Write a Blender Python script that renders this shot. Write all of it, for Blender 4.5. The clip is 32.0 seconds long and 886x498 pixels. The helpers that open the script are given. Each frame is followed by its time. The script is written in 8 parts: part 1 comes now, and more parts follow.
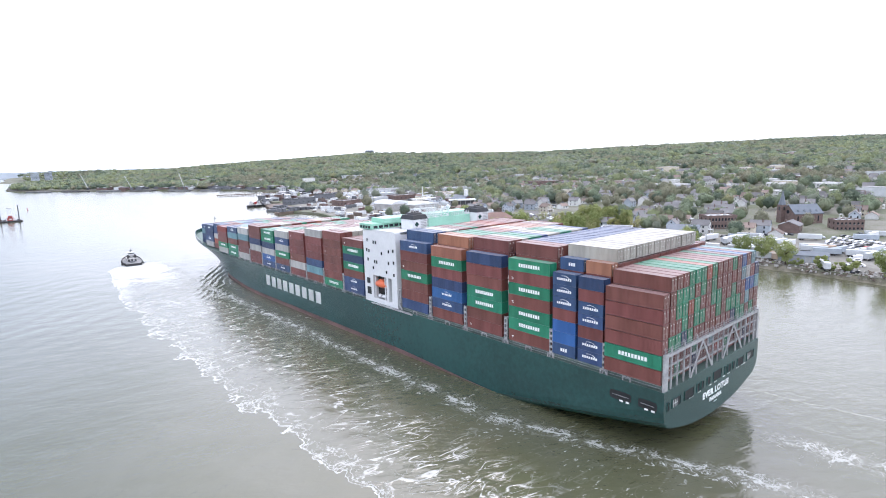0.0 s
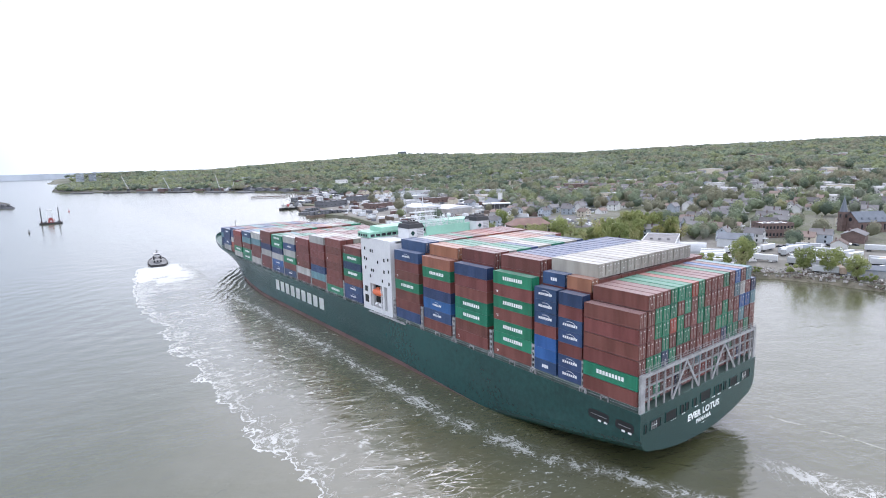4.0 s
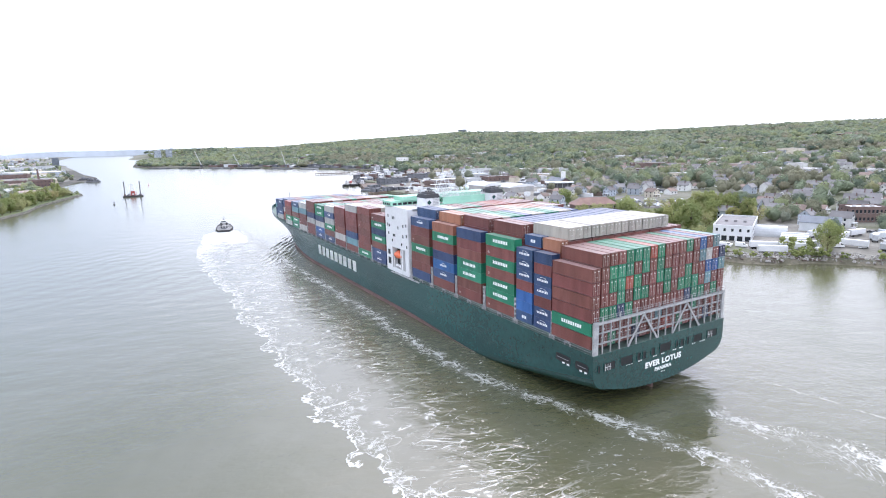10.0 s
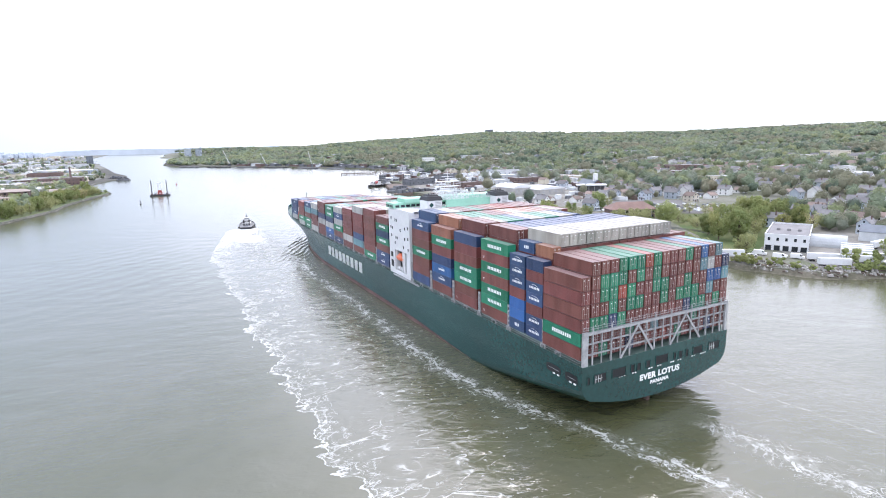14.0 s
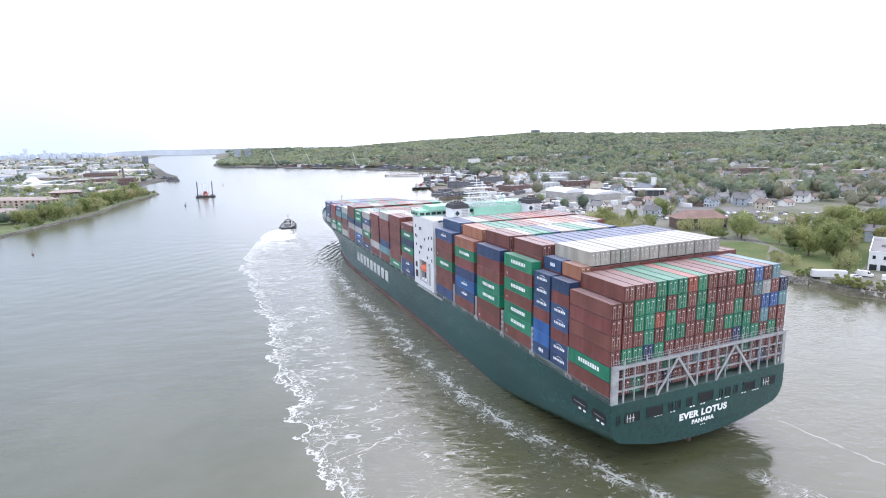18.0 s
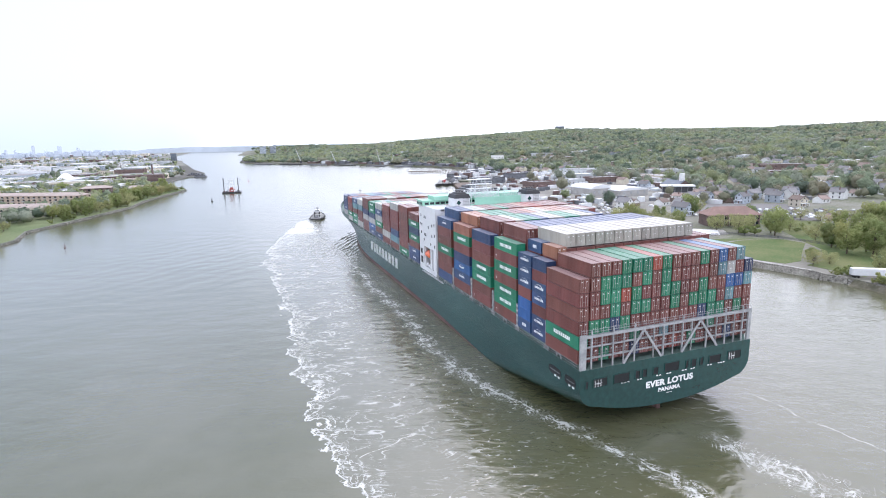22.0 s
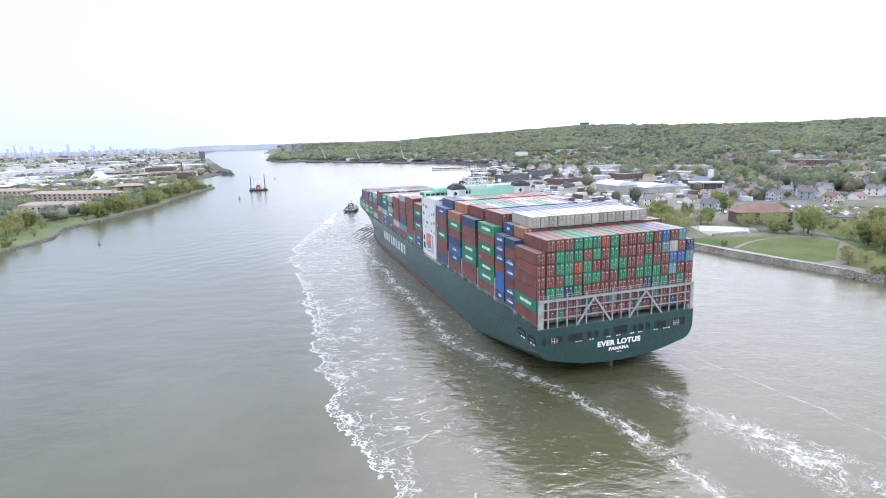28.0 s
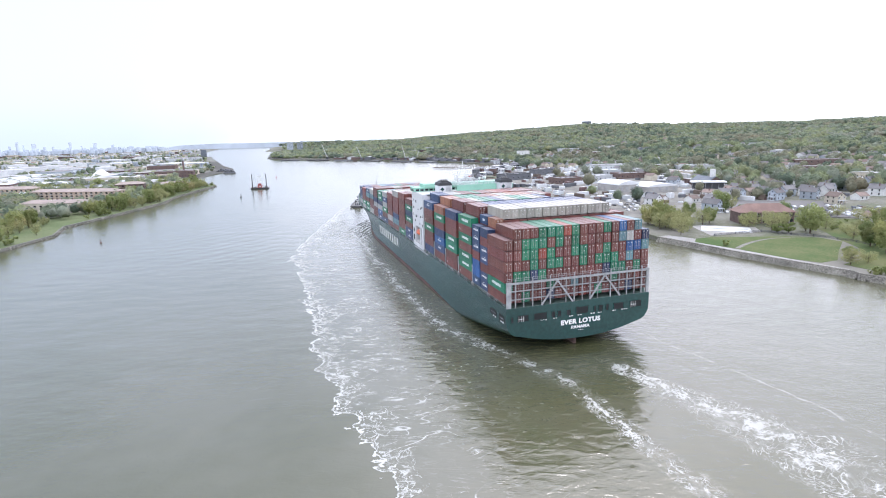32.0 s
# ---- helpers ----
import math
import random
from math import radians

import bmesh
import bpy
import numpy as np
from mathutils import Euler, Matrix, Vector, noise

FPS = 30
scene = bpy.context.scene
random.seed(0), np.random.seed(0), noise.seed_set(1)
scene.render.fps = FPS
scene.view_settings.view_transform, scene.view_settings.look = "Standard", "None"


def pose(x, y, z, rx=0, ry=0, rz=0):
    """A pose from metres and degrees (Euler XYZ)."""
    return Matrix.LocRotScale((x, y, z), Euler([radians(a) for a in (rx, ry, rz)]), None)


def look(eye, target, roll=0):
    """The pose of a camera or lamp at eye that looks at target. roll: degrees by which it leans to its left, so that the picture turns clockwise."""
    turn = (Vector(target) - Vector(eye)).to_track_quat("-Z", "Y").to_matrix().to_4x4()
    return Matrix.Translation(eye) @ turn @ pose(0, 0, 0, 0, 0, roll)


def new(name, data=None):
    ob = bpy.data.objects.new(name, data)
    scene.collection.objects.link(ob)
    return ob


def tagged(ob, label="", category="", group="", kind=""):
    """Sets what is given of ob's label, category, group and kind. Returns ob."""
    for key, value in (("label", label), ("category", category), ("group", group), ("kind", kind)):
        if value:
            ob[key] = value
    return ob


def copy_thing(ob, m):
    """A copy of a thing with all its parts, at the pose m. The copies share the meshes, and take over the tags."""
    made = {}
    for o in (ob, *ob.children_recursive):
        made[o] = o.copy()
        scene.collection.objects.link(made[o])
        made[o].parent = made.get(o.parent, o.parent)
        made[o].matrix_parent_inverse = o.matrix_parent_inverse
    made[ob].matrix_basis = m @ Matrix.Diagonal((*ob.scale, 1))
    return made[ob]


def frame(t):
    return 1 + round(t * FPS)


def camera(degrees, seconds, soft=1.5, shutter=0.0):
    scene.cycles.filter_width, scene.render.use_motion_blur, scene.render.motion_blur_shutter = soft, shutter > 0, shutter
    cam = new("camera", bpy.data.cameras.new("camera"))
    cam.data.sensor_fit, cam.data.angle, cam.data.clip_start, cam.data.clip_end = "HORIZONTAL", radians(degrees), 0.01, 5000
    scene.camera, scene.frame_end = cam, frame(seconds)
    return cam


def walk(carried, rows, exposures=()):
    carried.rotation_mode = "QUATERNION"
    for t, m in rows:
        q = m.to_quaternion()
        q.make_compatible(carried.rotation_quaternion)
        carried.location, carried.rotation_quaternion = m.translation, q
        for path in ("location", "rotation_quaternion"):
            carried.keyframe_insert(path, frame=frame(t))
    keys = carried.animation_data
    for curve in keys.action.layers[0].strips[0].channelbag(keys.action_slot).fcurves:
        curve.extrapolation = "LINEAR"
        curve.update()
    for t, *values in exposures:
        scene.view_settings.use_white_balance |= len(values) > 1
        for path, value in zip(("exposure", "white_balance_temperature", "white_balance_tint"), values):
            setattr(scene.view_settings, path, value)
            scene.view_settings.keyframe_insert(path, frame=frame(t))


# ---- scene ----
# ---- camera: seconds, x, y, z, yaw to the left, pitch up, roll ----
PATH = [
    (0.0, -2.79, -61.35, 58.52, -21.45, -9.33, -1.49),
    (0.5, -1.51, -58.85, 58.95, -21.11, -9.32, -1.45),
    (1.0, -0.55, -56.27, 59.34, -20.96, -9.37, -1.47),
    (1.5, 0.02, -53.49, 59.72, -19.99, -9.40, -1.50),
    (2.0, 0.36, -50.93, 60.09, -19.61, -9.38, -1.54),
    (2.5, 0.84, -48.65, 60.43, -19.18, -9.38, -1.55),
    (3.0, 1.20, -47.05, 60.64, -17.71, -9.32, -1.56),
    (3.5, 1.49, -46.31, 60.71, -17.73, -9.38, -1.57),
    (5.5, 0.61, -46.20, 60.28, -20.36, -8.04, -1.41),
    (6.0, 0.36, -46.09, 60.17, -20.44, -9.58, -1.39),
    (6.5, 0.13, -45.94, 60.08, -20.47, -11.27, -1.38),
    (7.0, -0.10, -45.77, 60.00, -17.56, -11.20, -1.42),
    (7.5, -0.24, -45.64, 59.91, -16.08, -11.20, -1.40),
    (8.0, -0.37, -45.58, 59.81, -15.63, -11.20, -1.38),
    (8.5, -0.53, -45.57, 59.70, -15.38, -11.20, -1.36),
    (9.0, -0.66, -45.42, 59.63, -13.16, -11.19, -1.36),
    (9.5, -0.77, -45.17, 59.62, -12.44, -11.20, -1.33),
    (10.0, -0.90, -44.62, 59.67, -12.03, -11.20, -1.33),
    (10.5, -0.96, -43.69, 59.69, -11.71, -11.21, -1.29),
    (11.0, -1.02, -42.44, 59.73, -11.33, -11.19, -1.26),
    (11.5, -0.99, -40.73, 59.78, -10.91, -11.22, -1.21),
    (12.0, -0.90, -38.72, 59.83, -10.78, -11.21, -1.16),
    (12.5, -0.74, -36.41, 59.86, -10.93, -11.17, -1.13),
    (13.0, -0.47, -33.89, 59.92, -11.26, -11.19, -1.13),
    (13.5, -0.09, -31.18, 60.06, -11.68, -11.17, -1.12),
    (14.0, 0.30, -28.24, 60.22, -9.43, -11.16, -1.11),
    (14.5, 0.68, -25.12, 60.39, -9.12, -11.17, -1.14),
    (16.5, 1.51, -11.32, 60.82, -5.52, -11.14, -1.19),
    (17.0, 1.34, -7.98, 60.97, -5.14, -11.15, -1.18),
    (17.5, 1.10, -4.79, 61.12, -5.03, -11.10, -1.14),
    (18.0, 0.84, -2.17, 61.20, -4.93, -11.02, -1.09),
    (18.5, 0.70, -0.56, 61.14, -4.81, -10.94, -1.06),
    (19.0, 0.73, 0.21, 60.94, -4.60, -11.00, -1.09),
    (19.5, 0.74, 0.32, 60.79, -3.96, -11.01, -1.12),
    (20.0, 0.71, 0.20, 60.64, -3.46, -11.10, -1.17),
    (20.5, 0.62, 0.10, 60.49, -3.23, -11.18, -1.21),
    (21.0, 0.48, 0.05, 60.36, -2.95, -11.24, -1.22),
    (21.5, 0.42, 0.06, 60.23, -2.70, -11.28, -1.23),
    (22.0, 0.33, 0.08, 60.08, -2.54, -11.28, -1.24),
    (22.5, 0.29, 0.11, 59.96, -2.37, -11.32, -1.29),
    (23.0, 0.24, 0.14, 59.84, -2.24, -11.38, -1.34),
    (23.5, 0.23, 0.19, 59.75, -2.12, -11.39, -1.38),
    (24.0, 0.25, 0.20, 59.69, -2.00, -11.39, -1.42),
    (24.5, 0.27, 0.20, 59.67, -1.90, -11.40, -1.47),
    (25.0, 0.28, 0.19, 59.67, -1.81, -11.43, -1.52),
    (25.5, 0.25, 0.19, 59.73, -1.72, -11.44, -1.52),
    (27.5, -0.12, -0.13, 60.21, -0.82, -11.53, -1.57),
    (28.0, -0.22, -0.17, 60.29, -0.08, -11.53, -1.57),
    (28.5, -0.14, -0.11, 60.34, -0.01, -11.54, -1.54),
    (29.0, -0.04, -0.06, 60.35, 0.01, -11.54, -1.54),
    (29.5, 0.00, 0.04, 60.37, 0.00, -11.55, -1.54),
    (30.0, 0.03, 0.14, 60.41, 0.00, -11.58, -1.51),
    (30.5, -0.00, 0.10, 60.46, 0.04, -11.60, -1.51),
    (31.0, -0.08, 0.08, 60.52, 0.07, -11.63, -1.52),
    (31.5, -0.10, 0.08, 60.58, 0.10, -11.64, -1.49),
    (32.0, -0.11, 0.08, 60.62, 0.07, -11.67, -1.46),
]


def eye_pose(x, y, z, yaw, pitch, roll):
    a, p = radians(yaw), radians(pitch)
    way = Vector((-math.sin(a) * math.cos(p), math.cos(a) * math.cos(p), math.sin(p)))
    return look((x, y, z), Vector((x, y, z)) + way * 100, roll)


cam = camera(77.54, 32.0, soft=1.0)
walk(cam, [(t, eye_pose(*row)) for t, *row in PATH], exposures=[(0, 0.22, 6000, 18), (1.5, 0.17, 6000, 18), (3, 0.06, 6000, 18), (6, -0.08, 6000, 18), (7, 0.16, 6000, 18), (9, 0.28, 6000, 18), (13, 0.28, 6000, 18), (17, 0.2, 6000, 18), (20, 0.13, 6000, 18), (25, 0.14, 6000, 18), (32, 0.12, 6000, 18)])
SHIP_WAY = [
    (0.0, 92.78, 22.41, 19.32),
    (4.0, 85.85, 39.83, 19.05),
    (8.0, 78.18, 56.08, 18.79),
    (12.0, 70.78, 71.55, 18.52),
    (16.0, 63.67, 86.61, 18.25),
    (20.0, 56.86, 101.63, 17.98),
    (24.0, 50.36, 116.98, 17.72),
    (28.0, 44.20, 133.04, 17.45),
    (32.0, 38.37, 150.19, 17.18),
]

# ---- sky, sun, exposure ----
world = bpy.data.worlds.new("overcast_sky")
scene.world = world
world.use_nodes = True
wn = world.node_tree
wn.nodes.clear()
sky = wn.nodes.new("ShaderNodeTexSky")
sky.sky_type, sky.sun_disc = "NISHITA", False
sky.sun_elevation, sky.sun_rotation = radians(52), radians(25)
sky.air_density, sky.dust_density, sky.ozone_density = 1.0, 4.0, 1.0
sky_light = wn.nodes.new("ShaderNodeBackground")
sky_light.inputs["Strength"].default_value = 0.05
wn.links.new(sky.outputs[0], sky_light.inputs["Color"])
# thin overcast: a bright white veil that thins towards the west, where some blue shows
cloud_light = wn.nodes.new("ShaderNodeBackground")
cloud_light.inputs["Strength"].default_value = 1.0
sky_dir = wn.nodes.new("ShaderNodeTexCoord")
towards = wn.nodes.new("ShaderNodeVectorMath")
towards.operation = "DOT_PRODUCT"
towards.inputs[1].default_value = (-0.70, 0.70, 0.14)
wn.links.new(sky_dir.outputs["Generated"], towards.inputs[0])
veil_noise = wn.nodes.new("ShaderNodeTexNoise")
veil_noise.inputs["Scale"].default_value, veil_noise.inputs["Detail"].default_value = 2.2, 5
wn.links.new(sky_dir.outputs["Generated"], veil_noise.inputs["Vector"])
veil = wn.nodes.new("ShaderNodeMath")
veil.operation = "MULTIPLY_ADD"
veil.inputs[1].default_value = 0.42
wn.links.new(veil_noise.outputs["Fac"], veil.inputs[0])
wn.links.new(towards.outputs["Value"], veil.inputs[2])
thin = wn.nodes.new("ShaderNodeMapRange")
thin.interpolation_type = "SMOOTHSTEP"
thin.inputs[1].default_value, thin.inputs[2].default_value = 0.81, 1.19
wn.links.new(veil.outputs[0], thin.inputs[0])
veil_mix = wn.nodes.new("ShaderNodeMix")
veil_mix.data_type = "RGBA"
veil_mix.inputs[6].default_value = (1.72, 1.79, 1.86, 1)
veil_mix.inputs[7].default_value = (0.74, 0.86, 1.0, 1)
wn.links.new(thin.outputs[0], veil_mix.inputs[0])
wn.links.new(veil_mix.outputs[2], cloud_light.inputs["Color"])
east = wn.nodes.new("ShaderNodeVectorMath")
east.operation = "DOT_PRODUCT"
east.inputs[1].default_value = (0.85, 0.50, 0.0)
wn.links.new(sky_dir.outputs["Generated"], east.inputs[0])
heavier = wn.nodes.new("ShaderNodeMapRange")
heavier.inputs[1].default_value, heavier.inputs[2].default_value = 0.35, 1.0
heavier.inputs[3].default_value, heavier.inputs[4].default_value = 1.0, 0.8
wn.links.new(east.outputs["Value"], heavier.inputs[0])
wn.links.new(heavier.outputs[0], cloud_light.inputs["Strength"])
sky_sum = wn.nodes.new("ShaderNodeAddShader")
wn.links.new(sky_light.outputs[0], sky_sum.inputs[0])
wn.links.new(cloud_light.outputs[0], sky_sum.inputs[1])
sky_out = wn.nodes.new("ShaderNodeOutputWorld")
wn.links.new(sky_sum.outputs[0], sky_out.inputs["Surface"])

sun = new("sun", bpy.data.lights.new("sun", "SUN"))
sun.data.energy, sun.data.angle, sun.data.color = 0.9, radians(14), (1.0, 0.96, 0.9)
sun.matrix_world = look((0, 0, 500), (-110, -235, 165))
scene.view_settings.exposure = 0.0


# ---- materials ----
def nodes_of(name):
    m = bpy.data.materials.new(name)
    m.use_nodes = True
    return m, m.node_tree, m.node_tree.nodes["Principled BSDF"]


def node(nt, kind, **values):
    n = nt.nodes.new(kind)
    for k, v in values.items():
        n.inputs[k.replace("_", " ")].default_value = v
    return n


def math_node(nt, op, a, b=None, clamp=False):
    n = nt.nodes.new("ShaderNodeMath")
    n.operation, n.use_clamp = op, clamp
    for i, v in enumerate((a, b)):
        if v is None:
            continue
        if isinstance(v, (int, float)):
            n.inputs[i].default_value = v
        else:
            nt.links.new(v, n.inputs[i])
    return n.outputs[0]


def ramp(nt, src, a, b, lo=0.0, hi=1.0):
    n = nt.nodes.new("ShaderNodeMapRange")
    n.interpolation_type = "SMOOTHSTEP"
    for i, v in enumerate((src, a, b, lo, hi)):
        if isinstance(v, (int, float)):
            n.inputs[i].default_value = v
        else:
            nt.links.new(v, n.inputs[i])
    return n.outputs[0]


def mix_colour(nt, fac, a, b):
    n = nt.nodes.new("ShaderNodeMix")
    n.data_type = "RGBA"
    for i, v in ((0, fac), (6, a), (7, b)):
        if isinstance(v, (int, float)):
            n.inputs[i].default_value = v
        elif isinstance(v, tuple):
            n.inputs[i].default_value = (*v[:3], 1)
        else:
            nt.links.new(v, n.inputs[i])
    return n.outputs[2]


def noise_at(nt, scale, detail=3.0, rough=0.55, coords=None, distortion=0.0):
    n = node(nt, "ShaderNodeTexNoise", Scale=scale, Detail=detail, Roughness=rough, Distortion=distortion)
    if coords is None:
        g = nt.nodes.new("ShaderNodeTexCoord")
        coords = g.outputs["Object"]
    nt.links.new(coords, n.inputs["Vector"])
    return n.outputs["Fac"]


def bump(nt, bsdf, height, strength=0.3, distance=0.05):
    b = node(nt, "ShaderNodeBump", Strength=strength, Distance=distance)
    nt.links.new(height, b.inputs["Height"])
    nt.links.new(b.outputs[0], bsdf.inputs["Normal"])


def paint(name, colour, rough=0.5, metal=0.0, fine=2.0, coarse=0.15, vary=0.25, relief=0.1, random_tone=0.0, island=False, spec=0.5):
    """A painted, plastered or bare surface with grain and broad stains."""
    m, nt, b = nodes_of(name)
    c = tuple(colour)
    dark = tuple(v * (1 - vary) for v in c)
    light = tuple(min(1, v * (1 + vary * 0.7)) for v in c)
    n1, n2 = noise_at(nt, fine, 5), noise_at(nt, coarse, 3)
    s = math_node(nt, "ADD", math_node(nt, "MULTIPLY", n1, 0.45), math_node(nt, "MULTIPLY", n2, 0.55))
    col = mix_colour(nt, ramp(nt, s, 0.32, 0.68), dark, light)
    if random_tone:
        src = nt.nodes.new("ShaderNodeNewGeometry").outputs["Random Per Island"] if island else nt.nodes.new("ShaderNodeObjectInfo").outputs["Random"]
        hsv = nt.nodes.new("ShaderNodeHueSaturation")
        nt.links.new(ramp(nt, src, 0, 1, 1 - random_tone, 1 + random_tone), hsv.inputs["Value"])
        nt.links.new(col, hsv.inputs["Color"])
        col = hsv.outputs[0]
    nt.links.new(col, b.inputs["Base Color"])
    b.inputs["Roughness"].default_value, b.inputs["Metallic"].default_value = rough, metal
    b.inputs["Specular IOR Level"].default_value = spec
    if relief:
        bump(nt, b, n1, relief, 0.03)
    return m


def container_paint(name, colour):
    """Corrugated, weathered container paint: upright ribs on the long sides, streaks of rust."""
    m, nt, b = nodes_of(name)
    tc = nt.nodes.new("ShaderNodeTexCoord").outputs["Object"]
    sep = nt.nodes.new("ShaderNodeSeparateXYZ")
    nt.links.new(tc, sep.inputs[0])
    rib = math_node(nt, "SINE", math_node(nt, "MULTIPLY", sep.outputs["Y"], 22.4))
    stretch = nt.nodes.new("ShaderNodeMapping")
    stretch.inputs["Scale"].default_value = (1.2, 1.2, 0.25)
    nt.links.new(tc, stretch.inputs[0])
    info = nt.nodes.new("ShaderNodeObjectInfo")
    shift = nt.nodes.new("ShaderNodeVectorMath")
    shift.operation = "ADD"
    nt.links.new(stretch.outputs[0], shift.inputs[0])
    nt.links.new(info.outputs["Location"], shift.inputs[1])
    n1 = noise_at(nt, 1.3, 6, 0.65, shift.outputs[0])
    n2 = noise_at(nt, 0.35, 3, 0.5, shift.outputs[0])
    c = tuple(colour)
    base = mix_colour(nt, ramp(nt, n2, 0.3, 0.7), tuple(v * 0.8 for v in c), tuple(min(1, v * 1.12 + 0.008) for v in c))
    base = mix_colour(nt, ramp(nt, n1, 0.64, 0.76, 0, 0.45), base, (0.13, 0.06, 0.035))
    # roofs bleached and dusty, with sky sheen put into the colour
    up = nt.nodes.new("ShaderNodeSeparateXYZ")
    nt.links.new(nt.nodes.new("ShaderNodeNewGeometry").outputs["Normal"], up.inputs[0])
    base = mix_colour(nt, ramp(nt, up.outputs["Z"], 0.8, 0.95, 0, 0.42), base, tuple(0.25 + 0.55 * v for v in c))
    hsv = nt.nodes.new("ShaderNodeHueSaturation")
    own = nt.nodes.new("ShaderNodeSeparateXYZ")
    nt.links.new(info.outputs["Color"], own.inputs[0])
    tone = math_node(nt, "MULTIPLY", own.outputs["X"], 0.30)
    nt.links.new(math_node(nt, "ADD", tone, 0.82), hsv.inputs["Value"])
    other = math_node(nt, "FRACT", math_node(nt, "MULTIPLY", own.outputs["X"], 7.31))
    nt.links.new(math_node(nt, "ADD", math_node(nt, "MULTIPLY", other, 0.014), 0.494), hsv.inputs["Hue"])
    nt.links.new(base, hsv.inputs["Color"])
    nt.links.new(hsv.outputs[0], b.inputs["Base Color"])
    b.inputs["Roughness"].default_value = 0.42
    b.inputs["Specular IOR Level"].default_value = 0.42
    bump(nt, b, math_node(nt, "ADD", rib, math_node(nt, "MULTIPLY", n1, 0.6)), 0.4, 0.03)
    return m


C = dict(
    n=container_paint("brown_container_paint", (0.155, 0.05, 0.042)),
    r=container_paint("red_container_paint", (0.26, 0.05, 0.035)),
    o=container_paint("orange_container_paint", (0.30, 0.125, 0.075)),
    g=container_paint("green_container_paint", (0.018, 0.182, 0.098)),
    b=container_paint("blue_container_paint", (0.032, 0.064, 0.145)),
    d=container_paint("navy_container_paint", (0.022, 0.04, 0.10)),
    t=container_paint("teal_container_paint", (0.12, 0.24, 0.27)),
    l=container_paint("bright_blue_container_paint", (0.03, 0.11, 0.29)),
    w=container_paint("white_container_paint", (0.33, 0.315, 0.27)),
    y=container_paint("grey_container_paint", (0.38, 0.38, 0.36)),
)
M = dict(
    mast_red=paint("faded_red_gantry_paint", (0.33, 0.07, 0.06), 0.5, vary=0.2),
    hull=paint("dark_green_hull_paint", (0.012, 0.055, 0.05), 0.24, spec=0.75, fine=0.9, coarse=0.04, vary=0.3, relief=0.04),
    boot=paint("faded_red_boot_paint", (0.125, 0.072, 0.066), 0.6, fine=1.0, coarse=0.08, vary=0.4),
    white=paint("white_ship_paint", (0.62, 0.63, 0.635), 0.4, fine=1.5, coarse=0.2, vary=0.08, relief=0.03),
    letter=paint("white_letter_paint", (0.78, 0.79, 0.77), 0.45, vary=0.12, relief=0.02),
    grey=paint("pale_grey_steel_paint", (0.33, 0.335, 0.335), 0.5, fine=3, coarse=0.5, vary=0.25),
    frame=paint("weathered_grey_steel", (0.20, 0.205, 0.205), 0.6, fine=3, coarse=0.5, vary=0.35),
    deck=paint("grey_green_deck_paint", (0.10, 0.15, 0.13), 0.6, vary=0.3),
    mint=paint("mint_green_deck_paint", (0.27, 0.51, 0.39), 0.5, vary=0.12),
    black=paint("black_funnel_paint", (0.02, 0.02, 0.022), 0.5, vary=0.2),
    dark=paint("dark_opening_shade", (0.012, 0.014, 0.015), 0.6, vary=0.3),
    glass=paint("dark_window_glass", (0.02, 0.025, 0.03), 0.08, vary=0.1, relief=0),
    orange=paint("orange_lifeboat_gel", (0.60, 0.13, 0.045), 0.35, vary=0.1),
    red=paint("red_marine_paint", (0.36, 0.03, 0.03), 0.5, vary=0.25),
    bar=paint("galvanised_bar", (0.36, 0.32, 0.29), 0.4, 0.3, vary=0.2),
    trunk=paint("tree_bark", (0.10, 0.075, 0.055), 0.9, fine=6, vary=0.35),
    stone=paint("rip_rap_stone", (0.26, 0.25, 0.23), 0.9, fine=2, vary=0.4, relief=0.5, random_tone=0.3),
    asphalt=paint("worn_asphalt", (0.13, 0.125, 0.12), 0.9, fine=1, coarse=0.03, vary=0.3),
    tyre=paint("black_tyre_rubber", (0.02, 0.02, 0.02), 0.8, vary=0.2),
    concrete=paint("grey_concrete", (0.36, 0.35, 0.33), 0.85, fine=2, coarse=0.2, vary=0.2),
    timber=paint("weathered_pier_timber", (0.13, 0.10, 0.08), 0.9, vary=0.35),
)


# ---- mesh helpers ----
def add_box(bm, x0, x1, y0, y1, z0, z1, mat=0, bevel=0.0):
    vs = [bm.verts.new((x, y, z)) for z in (z0, z1) for y in (y0, y1) for x in (x0, x1)]
    fs = [bm.faces.new([vs[i] for i in q]) for q in ((0, 2, 3, 1), (4, 5, 7, 6), (0, 1, 5, 4), (2, 6, 7, 3), (0, 4, 6, 2), (1, 3, 7, 5))]
    for f in fs:
        f.material_index = mat
    if bevel:
        made = bmesh.ops.bevel(bm, geom=list({e for f in fs for e in f.edges}), offset=bevel, segments=1, affect="EDGES")
        for f in made["faces"]:
            f.material_index = mat
    return vs


